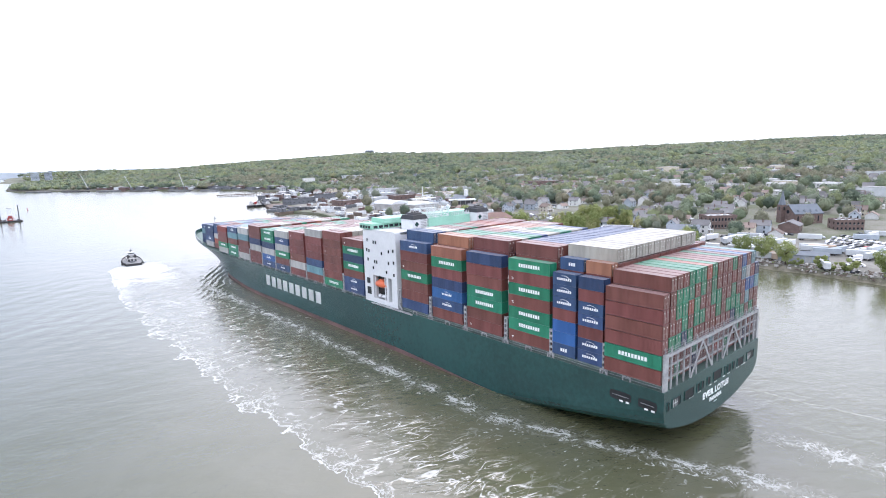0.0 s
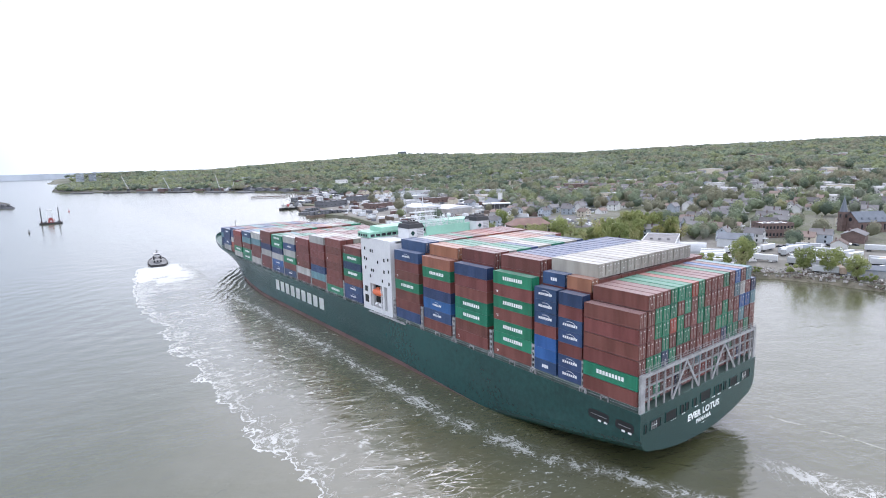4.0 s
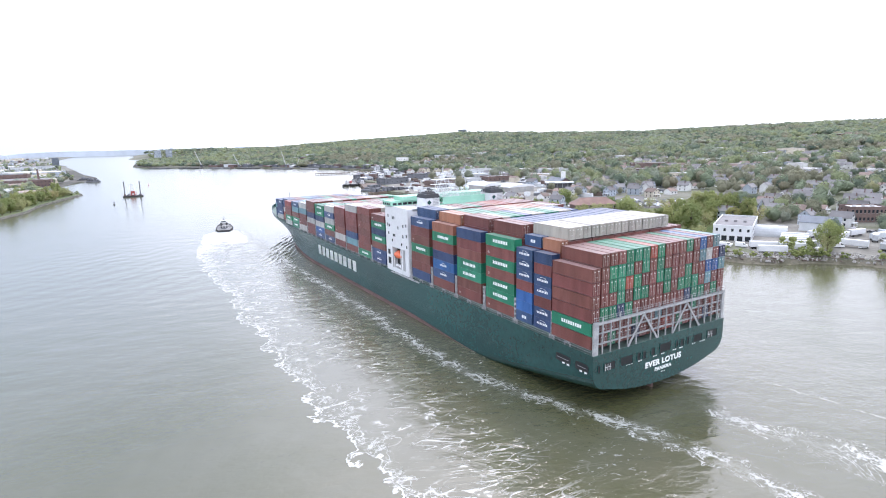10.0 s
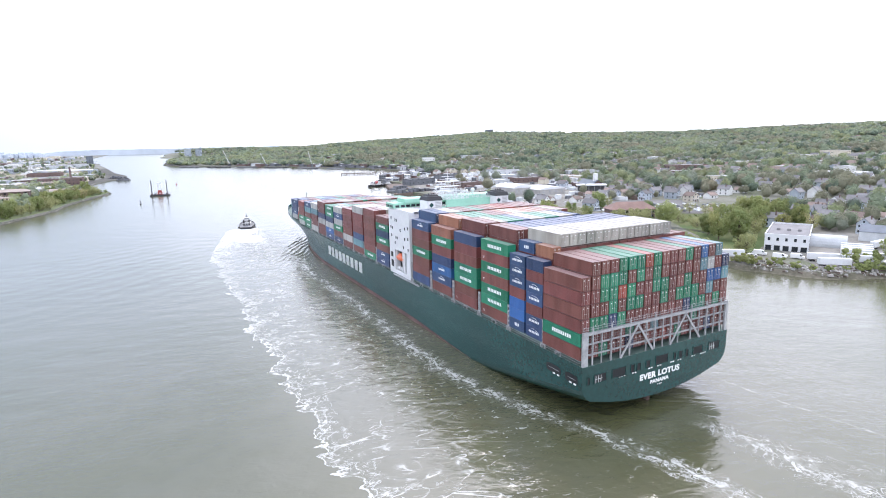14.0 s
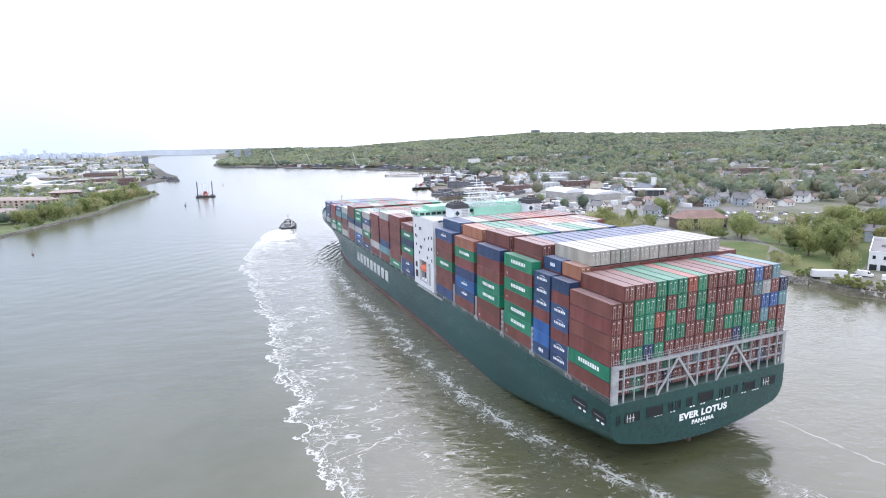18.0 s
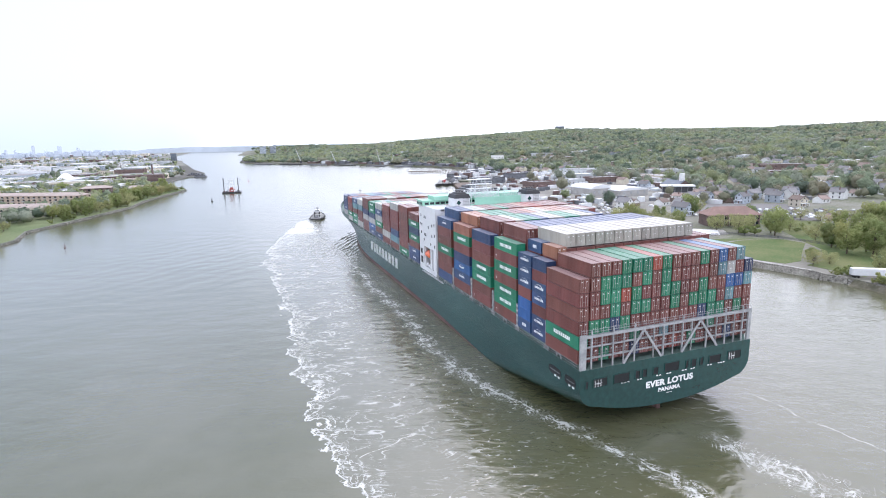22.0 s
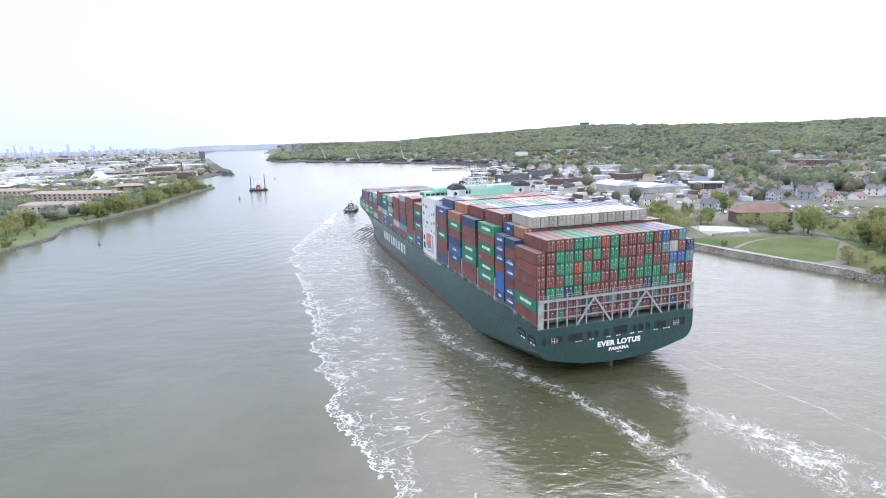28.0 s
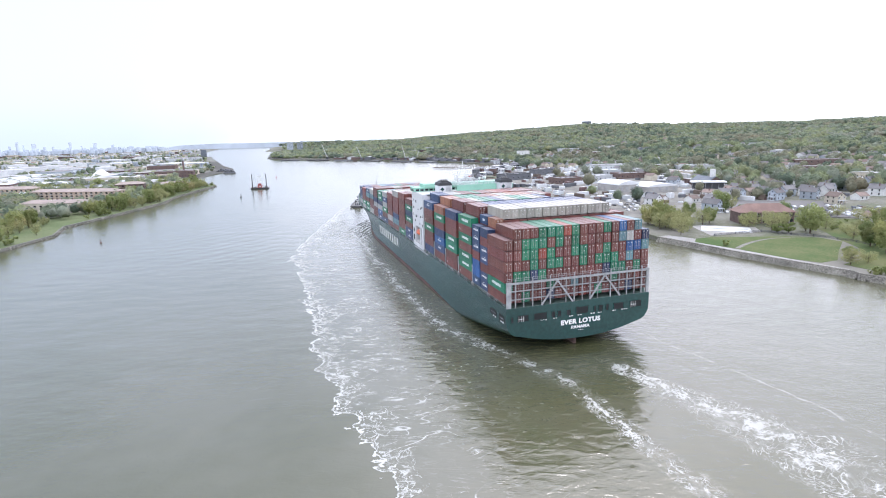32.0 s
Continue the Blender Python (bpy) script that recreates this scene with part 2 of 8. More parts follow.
def add_tube(bm, a, b, r0, r1=None, sides=6, mat=0, caps=True):
    a, b = Vector(a), Vector(b)
    r1 = r0 if r1 is None else r1
    q = (b - a).to_track_quat("Z", "Y")
    rings = []
    for p, r in ((a, r0), (b, r1)):
        rings.append([bm.verts.new(p + q @ Vector((r * math.cos(k * math.tau / sides), r * math.sin(k * math.tau / sides), 0))) for k in range(sides)])
    for k in range(sides):
        bm.faces.new((rings[0][k], rings[0][k - sides + 1], rings[1][k - sides + 1], rings[1][k])).material_index = mat
    if caps:
        bm.faces.new(rings[0][::-1]).material_index = mat
        bm.faces.new(rings[1]).material_index = mat


def add_prism(bm, pts, y0, y1, mat=0):
    """A profile of (x, z) points drawn out along y."""
    a = [bm.verts.new((x, y0, z)) for x, z in pts]
    b = [bm.verts.new((x, y1, z)) for x, z in pts]
    n = len(pts)
    for i in range(n):
        bm.faces.new((a[i], a[(i + 1) % n], b[(i + 1) % n], b[i])).material_index = mat
    bm.faces.new(a[::-1]).material_index = mat
    bm.faces.new(b).material_index = mat


def mesh_of(bm, name, mats):
    me = bpy.data.meshes.new(name)
    bmesh.ops.recalc_face_normals(bm, faces=bm.faces)
    bm.to_mesh(me)
    bm.free()
    for m in mats if isinstance(mats, (list, tuple)) else [mats]:
        me.materials.append(m)
    return me


def part(name, bm, mats, parent, label="", smooth=False):
    me = mesh_of(bm, name, mats)
    if smooth:
        for p in me.polygons:
            p.use_smooth = True
    ob = new(name, me)
    ob.parent = parent
    if label:
        ob["label"] = label
    return ob


def raw_mesh(name, verts, faces, mats, indices=None, smooth=False):
    me = bpy.data.meshes.new(name)
    me.from_pydata(verts, [], faces)
    for m in mats if isinstance(mats, (list, tuple)) else [mats]:
        me.materials.append(m)
    if indices is not None:
        me.polygons.foreach_set("material_index", np.asarray(indices, np.int32))
    if smooth:
        me.polygons.foreach_set("use_smooth", np.ones(len(me.polygons), bool))
    me.update()
    return me


def thing(name, at, label, category, group="", kind=""):
    """An Empty at the base of a thing, for its parts."""
    ob = new(name)
    ob.empty_display_size = 0.2
    ob.matrix_basis = at
    return tagged(ob, label, category, group, kind)

# ---- the ship: x to starboard, y to the bow, z up from the waterline, stern at y = 0 ----
ship = thing("container_ship", pose(SHIP_WAY[0][1], SHIP_WAY[0][2], 0, 0, 0, SHIP_WAY[0][3]),
             "long dark green container ship stacked high with cargo containers", "ship")
BEAM, LOA, DECK = 22.9, 326.0, 13.75


def smooth01(x, a, b):
    t = min(1, max(0, (x - a) / (b - a)))
    return t * t * (3 - 2 * t)


def deck_height(y):
    return DECK + 0.4 * smooth01(y, 180, 260) + 1.6 * smooth01(y, 262, 310)


def half_deck(y):
    if y < 222:
        return BEAM
    t = (y - 222) / (LOA - 222)
    return BEAM * max(0.0, 1 - t ** 2.5) ** 0.62


def half_water(y):
    if y < 185:
        return BEAM
    t = min(1.0, (y - 185) / (306 - 185))
    return BEAM * (1 - t ** 1.8)


def section(y):
    """Half of a cross section, from the centre's underside up to the deck's edge."""
    top, pts = deck_height(y), []
    aft = min(1.0, max(0.0, y / 66)) ** 0.95
    for k in range(25):
        u = k / 24
        if u < 0.4:                                        # underside
            f = u / 0.4
            xs, zs = 19.0 * f, 2.75 + 2.7 * f ** 2.2
            xm, zm = (BEAM - 2.5) * f, -6.0
        elif u < 0.62:                                     # turn of the bilge
            f = (u - 0.4) / 0.22 * math.pi / 2
            xs, zs = 19.0 + (BEAM - 19.0) * math.sin(f), 5.45 + 4.2 * (1 - math.cos(f))
            xm, zm = BEAM - 2.5 + 2.5 * math.sin(f), -6 + 2.5 * (1 - math.cos(f))
        else:                                              # side
            f = (u - 0.62) / 0.38
            xs, zs = BEAM, 9.65 + (top - 9.65) * f
            xm, zm = BEAM, -3.5 + (top + 3.5) * f
        x, z = xs + (xm - xs) * aft, zs + (zm - zs) * aft
        if y > 150:
            low = -6.0
            if y > 262:                                     # the stem rises and rakes forward
                low = -6.0 + (top + 5.5) * ((y - 262) / (LOA - 262)) ** 1.9
                z = low + (z + 6.0) * (top - low) / (top + 6.0)
            f = min(1, max(0, (z - max(0.0, low)) / (top - max(0.0, low))))
            hw, hd = half_water(y), half_deck(y)
            x = x / BEAM * (hw + (hd - hw) * f ** 1.7)
        pts.append((x, z))
    return pts


def build_hull():
    stations = [0, 2, 4, 7, 10, 14, 18, 23, 28, 34, 45] + list(range(60, 221, 10)) + list(range(226, 306, 5)) + [309, 312, 315, 318, 320, 322, 323.5, 324.8, 325.6, 326]
    verts, faces, idx = [], [], []
    n = 25
    for y in stations:
        sec = section(y)
        for side in (-1, 1):
            for x, z in sec:
                verts.append((side * x, y, z))
    for i in range(len(stations) - 1):
        for s in (0, 1):
            for k in range(n - 1):
                a = (i * 2 + s) * n + k
                b = a + 2 * n
                q = (a, a + 1, b + 1, b) if s else (a, b, b + 1, a + 1)
                faces.append(q)
                idx.append(0)
    port, star = list(range(n)), list(range(n, 2 * n))
    for k in range(n - 1):                                  # transom
        faces.append((port[k], port[k + 1], star[k + 1], star[k]))
        idx.append(0)
    for i in range(len(stations) - 1):                      # deck
        a, b = (i * 2 + 1) * n - 1, (i * 2 + 2) * n - 1
        faces.append((a, b, b + 2 * n, a + 2 * n))
        idx.append(2)
    me = raw_mesh("hull", verts, faces, [M["hull"], M["boot"], M["deck"]], idx)
    bm = bmesh.new()
    bm.from_mesh(me)
    bmesh.ops.remove_doubles(bm, verts=bm.verts, dist=0.001)
    bmesh.ops.recalc_face_normals(bm, faces=bm.faces)
    bm.to_mesh(me)
    bm.free()
    hull = new("hull", me)
    hull.parent = ship
    hull["label"] = "dark green steel hull with a faded red waterline band"
    return hull


hull = build_hull()

# boot-topping band along the waterline, 3 mm proud
bm = bmesh.new()
for side in (-1, 1):
    prev = None
    for y in range(44, 250, 6):
        hw = half_water(y)
        up = 1.45 * smooth01(y, 40, 90)
        f = up / deck_height(y)
        x1 = hw + (half_deck(y) - hw) * f ** 1.7
        row = [bm.verts.new((side * (hw + 0.03), y, -0.4)), bm.verts.new((side * (x1 + 0.03), y, up))]
        if prev:
            bm.faces.new((prev[0], prev[1], row[1], row[0]))
        prev = row
part("boot_band", bm, M["boot"], hull, "faded red paint band at the waterline")

# bulwark at the bow
bm = bmesh.new()
ys = list(range(262, 322, 4)) + [322, 323.5, 324.8, 325.6, 326]
for side in (-1, 1):
    prev = None
    for y in ys:
        h = half_deck(y)
        z = deck_height(y)
        up = 2.2 * smooth01(y, 262, 275)
        row = [bm.verts.new((side * h, y, z)), bm.verts.new((side * (h + 0.15), y + up * 0.2, z + up)), bm.verts.new((side * max(0, h - 0.2), y + up * 0.2, z + up)), bm.verts.new((side * max(0, h - 0.35), y, z))]
        if prev:
            for k in range(3):
                bm.faces.new((prev[k], prev[k + 1], row[k + 1], row[k]))
        prev = row
part("bow_bulwark", bm, M["hull"], hull)

bm = bmesh.new()
add_tube(bm, (0, 309, 15), (0, 309, 26.3), 0.35, 0.2, 8)
add_box(bm, -1.6, 1.6, 308.8, 309.2, 24.6, 24.9)
add_box(bm, -0.8, 0.8, 308.4, 309.6, 20.5, 20.8)
part("bow_mast", bm, M["grey"], ship)


# ---- containers ----
def container_mesh(length, height):
    """One skin: corner posts and rails stand proud of the recessed walls, roof and ends."""
    bm = bmesh.new()
    add_box(bm, -1.185, 1.185, -length / 2, length / 2, 0, height)
    walls = [f for f in bm.faces if f.calc_center_median().z > 0.1]
    bmesh.ops.recalc_face_normals(bm, faces=bm.faces)
    bmesh.ops.inset_individual(bm, faces=walls, thickness=0.15, depth=-0.06)
    return mesh_of(bm, "shipping_container", C["n"])


def door_mesh(length, height, side):
    """A door leaf in one skin, with two upright locking bars standing out of it, a placard and a hinge plate."""
    bm = bmesh.new()
    y0, y1, yb = -length / 2 + 0.07, -length / 2 + 0.015, -length / 2 - 0.035
    pts = [(0.03, y0, 0), (0.03, y1, 0), (0.055, y1, 2), (0.055, y0 - 0.01, 2), (0.075, y0 - 0.01, 0), (0.075, y1, 0)]
    for x in (0.34, 0.80):
        pts += [(x - 0.03, y1, 1), (x - 0.03, yb, 1), (x + 0.03, yb, 1), (x + 0.03, y1, 0)]
    pts += [(1.02, y1, 0), (1.02, y0, 0)]
    z0, z1 = 0.17, height - 0.14
    low = [bm.verts.new((side * x, y, z0)) for x, y, _ in pts]
    top = [bm.verts.new((side * x, y, z1)) for x, y, _ in pts]
    for i in range(len(pts) - 1):
        bm.faces.new((low[i], low[i + 1], top[i + 1], top[i])).material_index = pts[i][2]
    bm.faces.new(low)
    bm.faces.new(top)
    add_box(bm, min(side * 0.42, side * 0.7), max(side * 0.42, side * 0.7), y1 - 0.02, y1 + 0.01, height * 0.76, height * 0.82, 3)
    add_box(bm, min(side * 0.16, side * 0.27), max(side * 0.16, side * 0.27), y1 - 0.02, y1 + 0.01, height * 0.36, height * 0.36 + 0.13, 3)
    return mesh_of(bm, "door", [C["n"], M["bar"], M["dark"], M["letter"]])


MESHES = {}
WORDS = {"n": "rust-brown", "r": "red", "o": "orange-brown", "g": "green", "b": "blue", "d": "navy blue", "t": "pale teal", "l": "bright blue", "w": "off-white", "y": "grey"}


def comb(bm, y, step, wide, count, z0, z1):
    """A row of plain upright blocks on a thin common strip, as one piece."""
    pts = [(y, z0 - 0.03)]
    for k in range(count):
        a = y - k * step
        pts += [(a, z1), (a - wide, z1), (a - wide, z0), (a - step, z0)][:4 if k < count - 1 else 2]
    pts.append((y - (count - 1) * step - wide, z0 - 0.03))
    near = [bm.verts.new((-0.02, q, z)) for q, z in pts]
    far = [bm.verts.new((0.0, q, z)) for q, z in pts]
    for i in range(len(pts)):
        j = (i + 1) % len(pts)
        bm.faces.new((near[i], near[j], far[j], far[i]))
    bm.faces.new(near)
    bm.faces.new(far[::-1])


def mark_mesh(kind):
    """White emblem shapes on a container's port side: plain blocks, or blocks under a curved stroke."""
    bm = bmesh.new()
    if kind == "nine":
        comb(bm, 2.95, 0.7, 0.5, 9, 0.0, 0.78)
    elif kind == "six":
        comb(bm, 1.9, 0.55, 0.38, 7, 0.06, 0.54)
        prev = None
        for k in range(9):
            a = math.pi * (0.15 + 0.5 * k / 8)
            r = [bm.verts.new((-0.015, 0.1 + q * math.cos(a) * -1.7, -0.15 + q * math.sin(a) * 1.15)) for q in (1.0, 1.08)]
            if prev:
                bm.faces.new((prev[0], prev[1], r[1], r[0]))
            prev = r
    elif kind == "three":
        comb(bm, 0.85, 0.6, 0.46, 3, 0.0, 0.7)
    else:
        add_box(bm, -0.02, 0.0, 4.6, 5.2, 0.0, 0.16)
        add_box(bm, -0.02, 0.0, 4.6, 5.0, -0.3, -0.18)
    return mesh_of(bm, "emblem", M["letter"])


MARKS = {k: mark_mesh(k) for k in ("nine", "six", "three", "code")}
tone_rng = random.Random(41)


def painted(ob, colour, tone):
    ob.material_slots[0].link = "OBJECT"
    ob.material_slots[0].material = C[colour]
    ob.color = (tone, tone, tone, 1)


def container(x, y, z, length, height, colour, doors=False, mark=""):
    key = (length, round(height, 2))
    if key not in MESHES:
        MESHES[key] = container_mesh(*key)
    tone = tone_rng.random()
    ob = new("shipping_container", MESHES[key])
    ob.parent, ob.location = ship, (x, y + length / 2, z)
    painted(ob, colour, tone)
    ob["label"] = f"{WORDS[colour]} corrugated steel cargo container"
    if doors:
        for side in (-1, 1):
            if (*key, side) not in MESHES:
                MESHES[(*key, side)] = door_mesh(*key, side)
            leaf = new("door", MESHES[(*key, side)])
            leaf.parent = ob
            painted(leaf, colour, tone)
    if mark:
        e = new("emblem", MARKS[mark])
        e.parent = ob
        e.location = (-1.12, 0, height * (0.38 if mark != "three" else 0.35))
    return ob


def joined_tops(y, length, cells, height):
    """The rest of a bay's upper tier, as one mesh: cells of (x, z, colour)."""
    bm = bmesh.new()
    keys = sorted({c for _, _, c in cells})
    for x, z, c in cells:
        i = keys.index(c)
        add_box(bm, x - 1.18, x + 1.18, y + 0.05, y + length - 0.05, z - height, z - 0.06, i)
        add_box(bm, x - 1.2, x + 1.2, y + 0.02, y + length - 0.02, z - 9.0, z - height - 0.08, 0)
        for xx in (x - 1.219, x + 1.219 - 0.14):
            add_box(bm, xx, xx + 0.14, y, y + length, z - 0.14, z, i)
        for yy in (y, y + length - 0.14):
            add_box(bm, x - 1.079, x + 1.079, yy, yy + 0.14, z - 0.14, z, i)
    ob = part("container_tier", bm, [C[k] for k in keys], ship, "closely packed container roofs in mixed faded and sheen-pale colours")
    ob["kind"], ob.color = "stuff", (0.5, 0.5, 0.5, 1)
    return ob


ROWS = [(-8.5 + k) * 2.5 + 0.13 * ((k + 3) // 4 - 2.5) for k in range(18)]
# aft to fore: y, length, base, outer tiers (bottom up, port row), tier height, inner top, roof colours row 2 to 17
BAYS = [
    (13.6, 6.06, 15.05, "bbnbbnd", 2.64, 36.4, "o" + "w" * 15),
    (20.3, 6.06, 15.05, "bllnbbb", 2.64, 36.4, "b" + "w" * 15),
    (27.2, 12.19, 15.05, "nggngng", 2.86, 38.5, "nnbbbbbbbbbbbbdd"),
    (41.7, 12.19, 15.05, "nnggnnd", 2.86, 38.4, "nnwggbwwggwwbbrr"),
    (55.8, 12.19, 15.05, "nbldngo", 2.86, 38.0, "oogggnnowwooonwn"),
    (70.0, 12.19, 15.05, "bnngnnb", 2.88, 38.0, "bbyynngnnorrnnnn"),
    (103.0, 12.19, 14.7, "bbngdgn", 2.6, 32.9, "nnwwooyynnwwnnoo"),
    (116.6, 12.19, 14.7, "gnnnnnn", 2.8, 34.3, "nwwwwnnnwwnnnnwn"),
    (130.2, 12.19, 14.7, "ntbnnny", 2.76, 34.0, "ywwnnnnwwggnnrnn"),
    (143.8, 12.19, 14.7, "nynnnn", 2.87, 31.9, "nnnnoonnngnnwwrr"),
    (157.4, 12.19, 14.7, "bngyby", 2.75, 31.2, "wgggnnnnwwggnnnn"),
    (171.0, 12.19, 14.7, "blydgg", 2.65, 30.6, "gwtnnnrrgnnnggnn"),
    (184.6, 12.19, 14.7, "nnydnn", 2.75, 31.2, "nnnwwnngnnowwnng"),
    (198.2, 12.19, 14.8, "ynnty", 2.9, 29.3, "ttwwnnngwwnnnobb"),
    (211.8, 12.19, 14.8, "ggntb", 2.77, 28.7, "bttnnngnnngggnbb"),
    (225.4, 12.19, 14.9, "ygnnr", 2.6, 27.9, "nnnobbttggnnnnbb"),
    (239.0, 12.19, 14.9, "nrybb", 2.6, 27.9, "bbnnttbbngnnbbnn"),
    (252.6, 12.19, 14.9, "ybdb", 2.9, 26.5, "bbdbnnggbbttnnnn"),
    (266.2, 12.19, 15.0, "bdtb", 2.6, 25.4, "dbbnnggbbnnttbbn"),
]
random.seed(4)
for n, (y, length, base, tiers, th, top, roofs) in enumerate(BAYS):
    room = (half_deck(y + length) if y > 200 else BEAM) + 0.25
    cols = [x for x in ROWS if abs(x) + 1.22 <= room]
    outer = cols[0]
    z = base
    for c in tiers:
        mark = ""
        if c == "g" and length > 7:
            mark = "nine"
        elif c in "bl" and (random.random() < 0.7 if length > 7 else c == "b"):
            mark = "six" if length > 7 or random.random() < 0.85 else "three"
        elif c == "n" and random.random() < 0.35 and length > 7:
            mark = "code"
        container(outer, y, z, length, th - 0.03, c, doors=False, mark=mark)
        z += th
    outer_top = z - 0.03
    # second row shows above the outer one
    if top > outer_top + 1:
        h = 2.6 if n < 2 else 2.86
        container(cols[1], y, top - h, length, h, roofs[0], doors=True, mark="three" if n == 1 else "")
        if n < 2:
            container(cols[1], y, top - h - 2.62, length, 2.6, "n", doors=False)
        else:
            container(cols[1], y, top - 2 * h - 0.04, length, h, "n", doors=True)
    cells = []
    for k, x in enumerate(cols[1:-1]):
        i = min(15, ROWS.index(x) - 1)
        if k == 0 and top > outer_top + 1:
            continue
        if n < 2:
            continue
        cells.append((x, top if not (n == 3 and i > 12) else top - 2.6, roofs[i]))
    cells.append((cols[-1], outer_top, roofs[-1]))
    if cells:
        joined_tops(y, length, cells, 2.9)
    if n < 2:
        joined_tops(y, length, [(x, 36.0, "n") for x in cols[2:]], 2.9)
# pale refrigerated boxes lying across both short bays
for k, x in enumerate(ROWS[1:16]):
    if k > 0:
        container(x, 13.9, 36.25, 12.19, 2.85, "w", doors=True)

# the aftermost bay, whose door ends form the stern's wall of boxes
STERN = [
    "nngnndnnnrngnnnbnn", "gnnnngnntnnnngnnrn",
    "nggdgnnnnnnndggngn",
    "nnngnggnngngggntnn",
    "nnggrgnnggnngnnllt",
    "nngggngngnnnnntynd",
    ".nnngggrgnnngnlnt.",
]
HEIGHTS = 2.94
for tier, line in enumerate(STERN):
    line = (line + "n" * 18)[:18]
    for k, x in enumerate(ROWS):
        c = line[k]
        if c == ".":
            continue
        if tier == 6 and k in (0, 17):
            continue
        mark = "nine" if k == 0 and tier == 1 else ""
        if k == 0:
            c = "g" if tier == 1 else "n"
        container(x - 0.3, 0.75, 15.05 + tier * HEIGHTS, 12.19, 2.83, c, doors=True, mark=mark)


# ---- accommodation block, funnels, bridge ----
def box_part(name, x0, x1, y0, y1, z0, z1, mat, parent, label="", bevel=0.0):
    bm = bmesh.new()
    add_box(bm, x0, x1, y0, y1, z0, z1, 0, bevel)
    return part(name, bm, mat, parent, label)


H0, H1, HZ = 84.7, 102.3, 36.8
bm = bmesh.new()
add_box(bm, -20.6, 22.6, H0, H1, DECK, HZ - 0.6)                     # core
add_box(bm, -22.6, -20.6, 97.5, H1, DECK, HZ)                        # port wall round the boat bay
add_box(bm, -22.6, -20.6, H0, 87.5, DECK, HZ)
add_box(bm, -22.6, -20.6, 89.3, 90.3, DECK, 22.6)
add_box(bm, -22.6, -20.6, 87.5, 97.5, 22.6, HZ)
add_box(bm, -22.6, -20.6, 87.5, 97.5, DECK, 15.2)
house = part("accommodation_block", bm, M["white"], ship, "white steel accommodation block with small dark windows")
# near-black sheet over the white core: the bay's shade put into colour
box_part("boat_bay_wall", -20.63, -20.61, 87.5, 97.5, 15.2, 22.6, M["dark"], house)
random.seed(9)
spots = [(100, 33.6), (96.5, 33.2), (95.3, 33.2), (100.4, 30.4), (99.2, 30.2), (99.9, 27.4), (96.2, 27.0), (95.1, 27.0), (97.1, 25.0), (88.7, 27.4), (88.5, 31.0), (92.3, 30.0), (86.1, 24.0), (86.2, 31.4), (89.9, 24.4), (86.1, 27.8)]
for y, z in spots:
    box_part("window", -22.64, -22.6, y - 0.35, y + 0.35, z - 0.55, z + 0.45, M["glass"], house)
# dark panels on the wall, coloured as the shade inside the openings
for y, z, w, h in ((100.1, 20.4, 0.9, 0.9), (99.9, 17.2, 1.1, 1.2)):
    bm = bmesh.new()
    add_box(bm, -22.64, -22.58, y - w, y + w, z - h, z + h)
    part("boat_deck_opening", bm, M["dark"], house)
# lifeboat
bm = bmesh.new()
prev = None
for k in range(9):
    u = -1 + 2 * k / 8
    r = max(0.02, (1 - abs(u) ** 3.2)) ** 0.6
    ring = [bm.verts.new((-21.7 + 1.25 * r * math.cos(a), 93.9 + 3.4 * u, 19.8 + 1.15 * r * math.sin(a) * (1.15 if math.sin(a) > 0 else 0.9))) for a in [j * math.tau / 12 for j in range(12)]]
    if prev:
        for j in range(12):
            bm.faces.new((prev[j], prev[j - 11], ring[j - 11], ring[j]))
    prev = ring
boat = part("lifeboat", bm, M["orange"], ship, "enclosed orange lifeboat in its davits", smooth=True)
box_part("canopy", -22.3, -21.1, 92.7, 94.7, 20.9, 21.5, M["orange"], boat, bevel=0.15)
for y in (91.3, 96.5):
    bm = bmesh.new()
    add_box(bm, -22.5, -22.2, y - 0.15, y + 0.15, 15.2, 22.4)
    add_box(bm, -22.5, -20.7, y - 0.12, y + 0.12, 22.0, 22.3)
    part("davit", bm, M["white"], boat)
for y in (92.1, 94.3):
    bm = bmesh.new()
    add_tube(bm, (-22.1, y - 0.7, 16.2), (-22.1, y + 0.7, 16.2), 0.55, sides=10)
    part("life_raft", bm, M["white"], house)

# bridge deck
bm = bmesh.new()
add_box(bm, -22.9, 22.9, 96.6, H1 + 1.2, HZ + 0.3, HZ + 2.0)
add_box(bm, -19.0, 19.0, 95.1, H1, HZ + 2.0, HZ + 3.4)
bridge = part("bridge_deck", bm, M["mint"], ship, "mint green bridge deck across the full beam")
for k in range(22):
    x = -22.2 + k * 2.02
    box_part("bridge_window", x, x + 1.5, 96.54, 96.6, HZ + 0.55, HZ + 1.35, M["glass"], bridge)
for k in range(4):
    box_part("bridge_window", -22.94, -22.9, 97.5 + k * 1.5, 98.6 + k * 1.5, HZ + 0.55, HZ + 1.35, M["glass"], bridge)
bm = bmesh.new()
add_box(bm, -22.6, -15.4, H0 + 0.4, 96.5, HZ, HZ + 0.25)
add_box(bm, -22.7, -22.5, H0 + 0.4, 96.5, HZ + 0.25, HZ + 0.35)
part("side_platform", bm, M["white"], house)
bm = bmesh.new()
add_box(bm, -6.5, 11.5, 88.3, 88.6, HZ, HZ + 2.9)
add_box(bm, -6.5, 11.5, 88.3, 95.1, HZ - 0.4, HZ)
part("mint_bulwark", bm, M["mint"], bridge)
